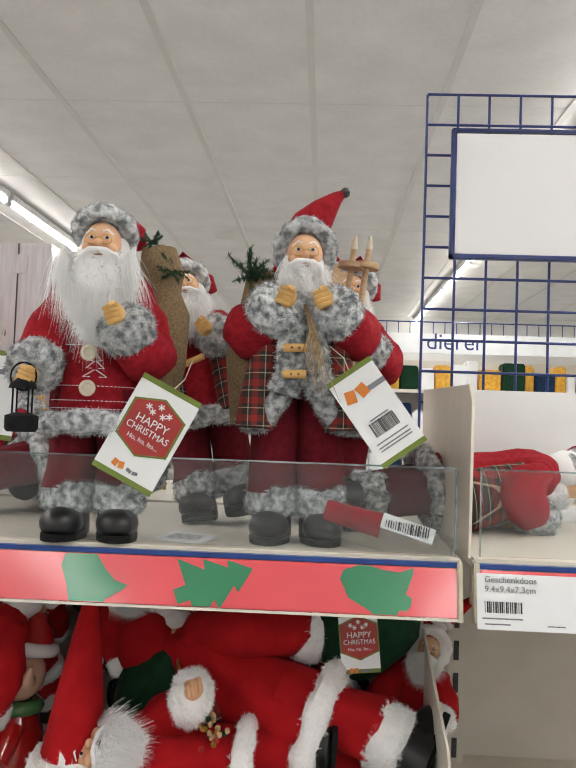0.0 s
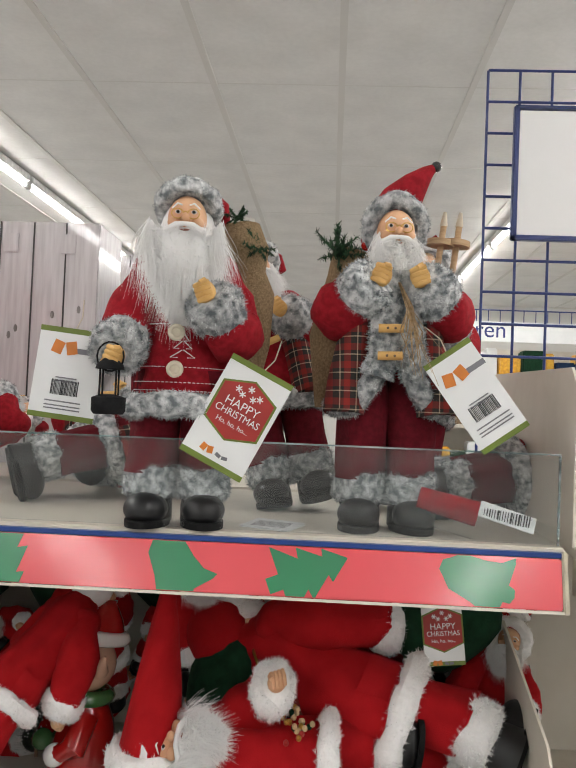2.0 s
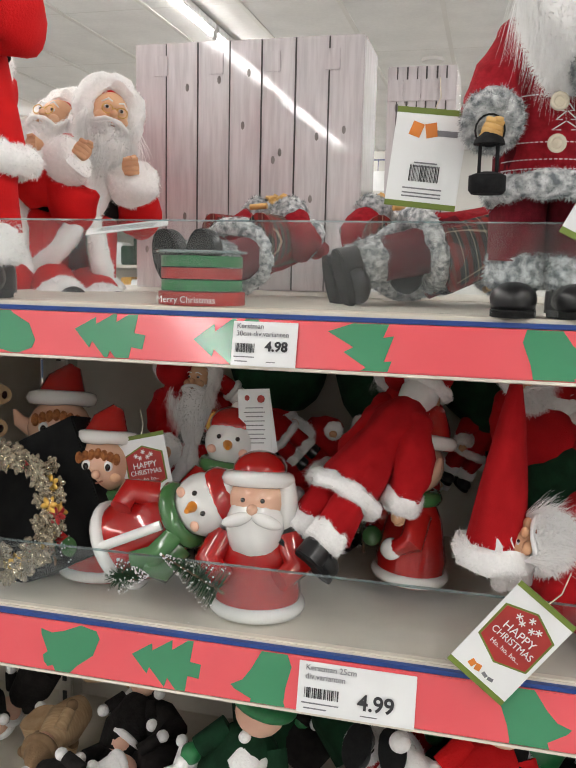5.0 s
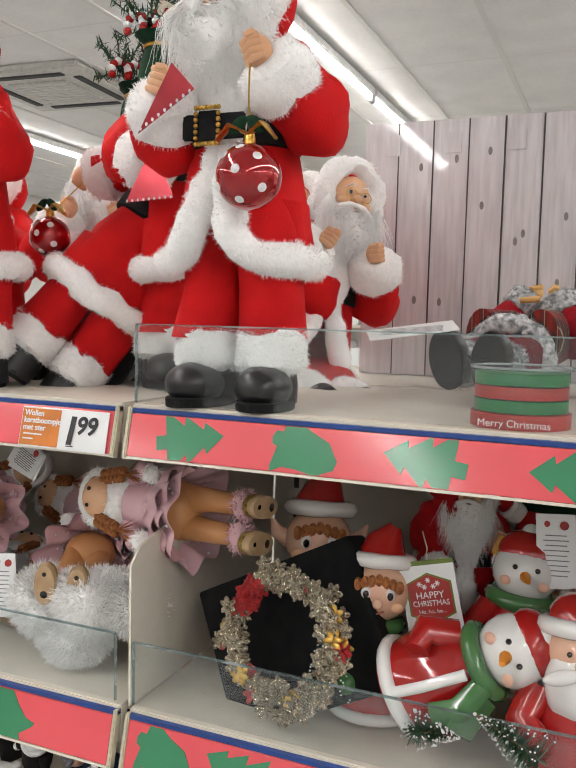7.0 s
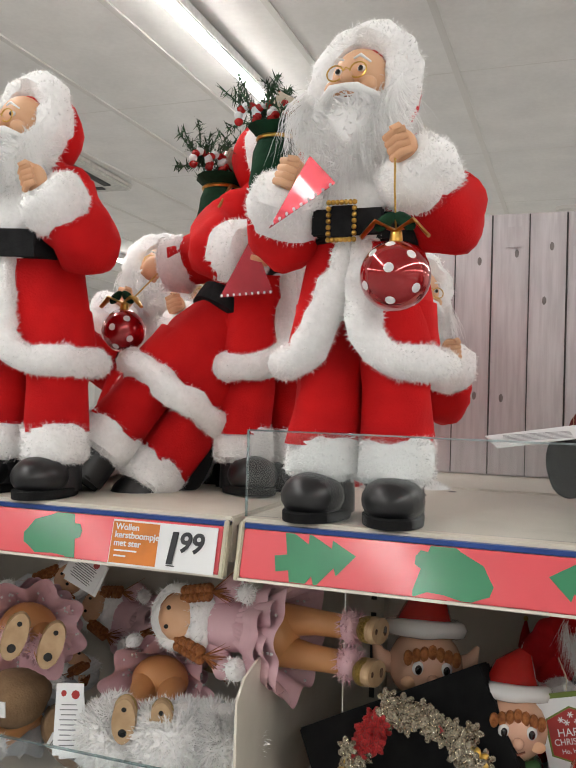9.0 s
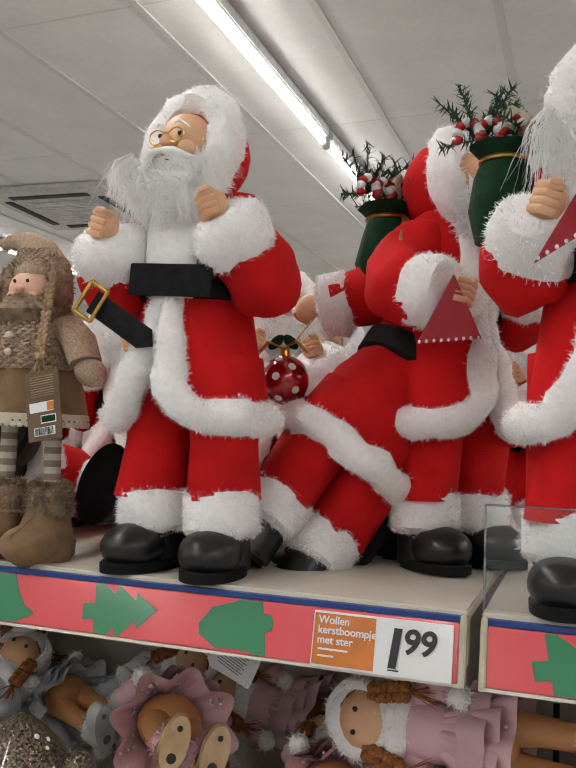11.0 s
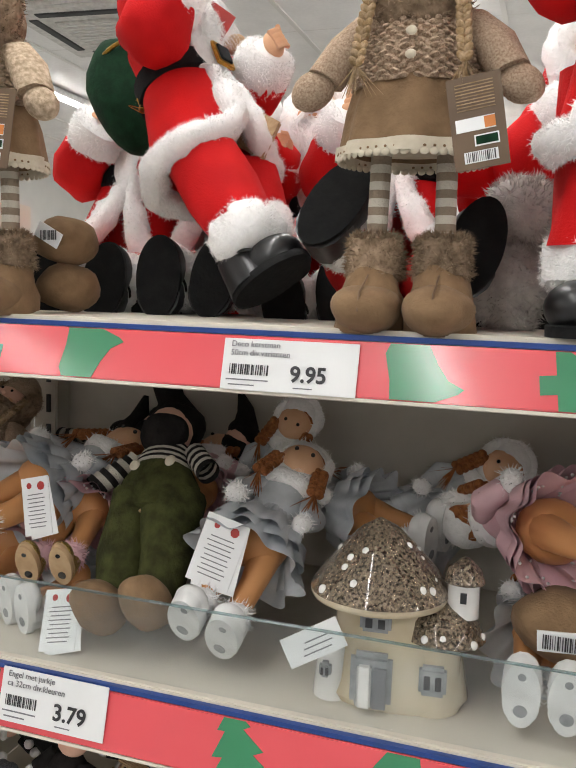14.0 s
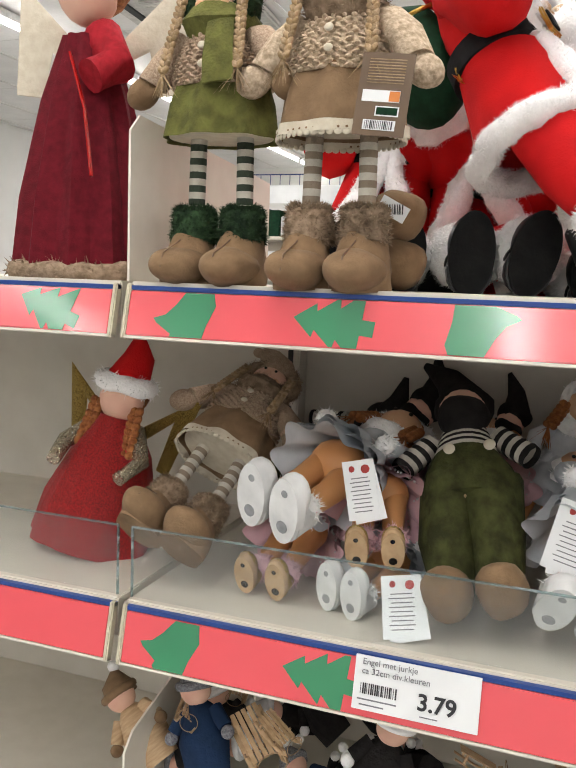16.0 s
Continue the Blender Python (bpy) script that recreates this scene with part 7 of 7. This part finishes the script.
# gnomes lying on the middle shelf
m = lay((-2.335, 0.935, 1.03), (0.16, 0.8, 0.6), (0.2, -0.6, 0.75), 0.95)
copy_thing(gn, m)["label"] = "brown gnome girl doll lying with striped legs"
s = Shape(71)
for sx in (-1, 1):
    s.ball((sx * 0.036, -0.03, 0.03), (0.036, 0.05, 0.03), "suede_brown", lump=0.006)
    s.tube([(sx * 0.032, 0, 0.04), (sx * 0.036, 0, 0.12), (sx * 0.028, 0, 0.2)], [0.028, 0.04, 0.046], "olive_dark", seg=18, lump=0.012, freq=22)
s.tube([(0, 0, 0.17), (0, 0, 0.22), (0, 0, 0.255)], [(0.07, 0.05), (0.065, 0.046), (0.05, 0.04)], "olive_dark", seg=22, lump=0.008, freq=20)
for k in range(8):
    s.tube([(0, 0, 0.25 + k * 0.006), (0, 0, 0.256 + k * 0.006)], [(0.05 - 0.002 * k, 0.042 - 0.002 * k)], ("sock_grey", "dark_cloth")[k % 2], seg=20, cap=k == 7)
    for sx in (-1, 1):
        s.tube([(sx * (0.05 + 0.006 * k), -0.004 * k, 0.285 - 0.008 * k), (sx * (0.056 + 0.006 * k), -0.004 * k, 0.277 - 0.008 * k)], [0.018], ("sock_grey", "dark_cloth")[k % 2], seg=12, cap=False)
for x in (-0.02, 0.04):
    s.ball((x, -0.05, 0.235), (0.009, 0.003, 0.009), "cotton_cream", seg=12)
s.ball((0, -0.005, 0.33), (0.04, 0.036, 0.038), "skin_pale")
s.ball((0, -0.02, 0.312), (0.042, 0.03, 0.032), "dark_cloth", lump=0.008)
s.ball((0, 0.01, 0.35), (0.05, 0.044, 0.036), "dark_cloth", lump=0.008)
s.tube([(0.0, 0.01, 0.36), (-0.02, 0.01, 0.41), (-0.06, 0.01, 0.45)], [0.04, 0.024, 0.008], "dark_cloth", seg=16, lump=0.006)
dg = s.thing("gnome_doll", "gnome boy doll in olive dungarees and striped sweater lying", "doll", "gnome dolls", m=lay((-1.935, 0.925, 1.0), (-0.2, 0.72, 0.66), (-0.1, -0.6, 0.75), 0.9) @ Matrix.Diagonal((0.9, 1, 1, 1)))
copy_thing(dg, lay((-2.2, 1.22, 1.0), (0.5, 0.1, 0.7), (0, -1, 0.3), 0.75))
copy_thing(dg, lay((-2.32, 1.24, 1.02), (0.8, 0.0, 0.6), (0, -1, 0.3), 0.75))
copy_thing(dg, lay((-2.0, 1.24, 1.0), (0.3, 0.1, 0.9), (0, -1, 0.3), 0.62))

s = Shape(72)
s.tube([(0, 0, 0.0), (0, 0, 0.06), (0, 0, 0.14), (0, 0, 0.19)], [(0.09, 0.075), (0.085, 0.07), (0.055, 0.05), (0.03, 0.03)], "glitter_red", seg=30, lump=0.008, wave=0.04)
s.ball((0, -0.004, 0.215), (0.033, 0.03, 0.034), "skin_pale")
s.ball((0, 0.006, 0.222), (0.036, 0.032, 0.036), "hair_ginger", lump=0.008)
s.ring((0, 0, 0.238), 0.034, 0.032, 0.013, "plush_white", 24, 8, lump=0.005, fur=500, hair=0.008)
s.tube([(0, 0, 0.24), (0.01, 0, 0.28), (0.004, 0, 0.31)], [0.032, 0.022, 0.006], "velvet_red", seg=16)
for sx in (-1, 1):
    s.tube([(sx * 0.03, 0, 0.175), (sx * 0.06, -0.03, 0.14), (sx * 0.05, -0.07, 0.12)], [0.014, 0.012, 0.010], "silver_glitter", seg=12)
    braid(s, (sx * 0.03, -0.015, 0.21), (sx * 0.036, -0.03, 0.14), "hair_ginger", 0.009, 7)
    s.tube([(sx * 0.02, 0.03, 0.16), (sx * 0.09, 0.03, 0.22), (sx * 0.07, 0.03, 0.12)], [(0.01, 0.003), (0.03, 0.003), (0.01, 0.003)], "gold_glitter", seg=12)
s.thing("angel_doll", "seated angel doll in a red glitter dress and hat", "doll", "angel dolls", m=lay((-2.5, 1.03, 0.98), (0.18, 0.1, 1), (0.1, -1, 0.1), 1.0))


# ---- the heaps on the lower shelf ----
def sled(seed):
    s = Shape(seed)
    for sx in (-1, 1):
        s.tube([(sx * 0.035, -0.075, 0.04), (sx * 0.035, -0.085, 0.025), (sx * 0.035, -0.07, 0.006), (sx * 0.035, 0.0, 0.0), (sx * 0.035, 0.075, 0.004)], [(0.0035, 0.009)], "wood_pale", seg=8)
        for y in (-0.03, 0.045):
            s.box((sx * 0.035, y, 0.018), (0.006, 0.008, 0.034), "wood_pale")
    for k in range(5):
        s.box((-0.028 + 0.014 * k, 0.005, 0.037), (0.011, 0.13, 0.004), "wood_pale", bevel=0.001)
    s.box((0, -0.03, 0.032), (0.084, 0.008, 0.005), "wood_dark")
    s.ring((0, -0.09, 0.05), 0.035, 0.03, 0.0015, "jute", 18, 5, (60, 0, 0))
    return s


sl = sled(81).thing("toy_sled", "small pale wooden toy sled in a heap", "toy sled", "toy sleds", m=pose(-2.2, 0.955, 0.785, 28, -24, 40) @ Matrix.Scale(0.55, 4))
for m in (pose(-2.03, 0.98, 0.745, 18, -10, 60), pose(-1.98, 0.94, 0.76, -10, 24, -30), pose(-2.28, 1.08, 0.78, 30, 10, 10), pose(-1.85, 1.0, 0.74, 12, 10, 80), pose(-2.17, 0.935, 0.815, 30, -18, 62), pose(-1.93, 0.935, 0.83, 24, 12, 100),
          pose(-2.3, 0.95, 0.8, 10, 40, 20), pose(-2.06, 1.0, 0.83, 40, -30, 130), pose(-1.8, 0.95, 0.81, 20, -26, 70), pose(-2.12, 1.06, 0.84, 34, 20, 15)):
    copy_thing(sl, m @ Matrix.Scale(0.62, 4))


def small_doll(seed, body, cap):
    s = Shape(seed)
    s.tube([(0, 0, 0), (0, 0, 0.05), (0, 0, 0.1), (0, 0, 0.115)], [(0.04, 0.035), (0.045, 0.04), (0.03, 0.026), (0.015, 0.015)], body, seg=20, lump=0.006)
    s.ball((0, -0.004, 0.135), (0.028, 0.026, 0.027), "skin_pale")
    s.tube([(0, 0.004, 0.135), (0, 0.006, 0.16), (0.01, 0.01, 0.185)], [0.032, 0.028, 0.006], cap, seg=18, lump=0.003)
    s.ring((0, 0, 0.145), 0.03, 0.028, 0.008, cap, 20, 8)
    s.ball((0.012, 0.01, 0.19), 0.012, "plush_white", lump=0.003)
    for sx in (-1, 1):
        s.tube([(sx * 0.028, 0, 0.1), (sx * 0.05, -0.015, 0.07)], [0.014, 0.012], body, seg=10)
        s.ball((sx * 0.054, -0.018, 0.062), 0.012, cap, seg=10)
    return s


r = random.Random(8)
blue = small_doll(82, "navy_cloth", "knit_grey").thing("small_doll", "small doll in dark blue felt with a grey knitted hat", "doll", "heaped small dolls", m=lay((-2.26, 0.94, 0.74), (-0.3, 0.2, 0.9), (0, -1, 0.3), 0.74))
dark = small_doll(83, "dark_cloth", "plush_white").thing("small_doll", "small dark cloth doll with a white plush hat", "doll", "heaped small dolls", m=lay((-2.05, 0.95, 0.74), (0.2, 0.2, 1), (0, -1, 0.3), 0.74))
tan = small_doll(84, "wood_pale", "suede_brown").thing("small_doll", "small pale wooden doll with a brown hat", "doll", "heaped small dolls", m=lay((-2.34, 0.96, 0.72), (-0.6, 0.1, 0.6), (0, -1, 0.3), 0.74))
red = small_doll(85, "velvet_red", "plush_white").thing("small_doll", "small red cloth doll with a white plush hat", "doll", "heaped small dolls", m=lay((-0.3, 0.95, 0.72), (0.2, 0.1, 1), (0, -1, 0.3), 1.15))
gr = small_doll(86, "cloth_green", "ribbon_green").thing("small_doll", "small green cloth doll with a green hat", "doll", "heaped small dolls", m=lay((-0.62, 0.95, 0.68), (0.3, 0.1, 1), (0, -1, 0.3), 1.2))
for k in range(96):
    x = -2.33 + 2.42 * (k % 32) / 31.0 + r.gauss(0, 0.015)
    src = r.choice((blue, dark, tan, dark)) if x < -1.12 else (r.choice((tan, dark, dark)) if x < -0.72 else r.choice((red, red, dark, gr)))
    big = (0.8 if x < -1.12 else 1.05)
    d = Vector((r.gauss(0, 0.8), r.gauss(0.2, 0.4), r.gauss(0.4, 0.6)))
    copy_thing(src, lay((x, 0.96 + 0.11 * (k // 32) + r.gauss(0, 0.02), (0.7 if x < -1.12 else 0.655) + 0.035 * (k // 32) + r.gauss(0, 0.02)), d, (r.gauss(0, 0.4), -1, 0.4), big))
for m in (lay((-0.42, 0.93, 0.84), (0.1, 0.6, -0.7), (0, -0.6, -0.6), 0.55), lay((-0.28, 0.95, 0.83), (0.1, 0.7, -0.6), (0, 0.6, 0.6), 0.55), lay((-0.05, 0.98, 0.72), (-0.3, 0.7, 0.4), (0, -0.6, 0.6), 0.55)):
    copy_thing(a, m)
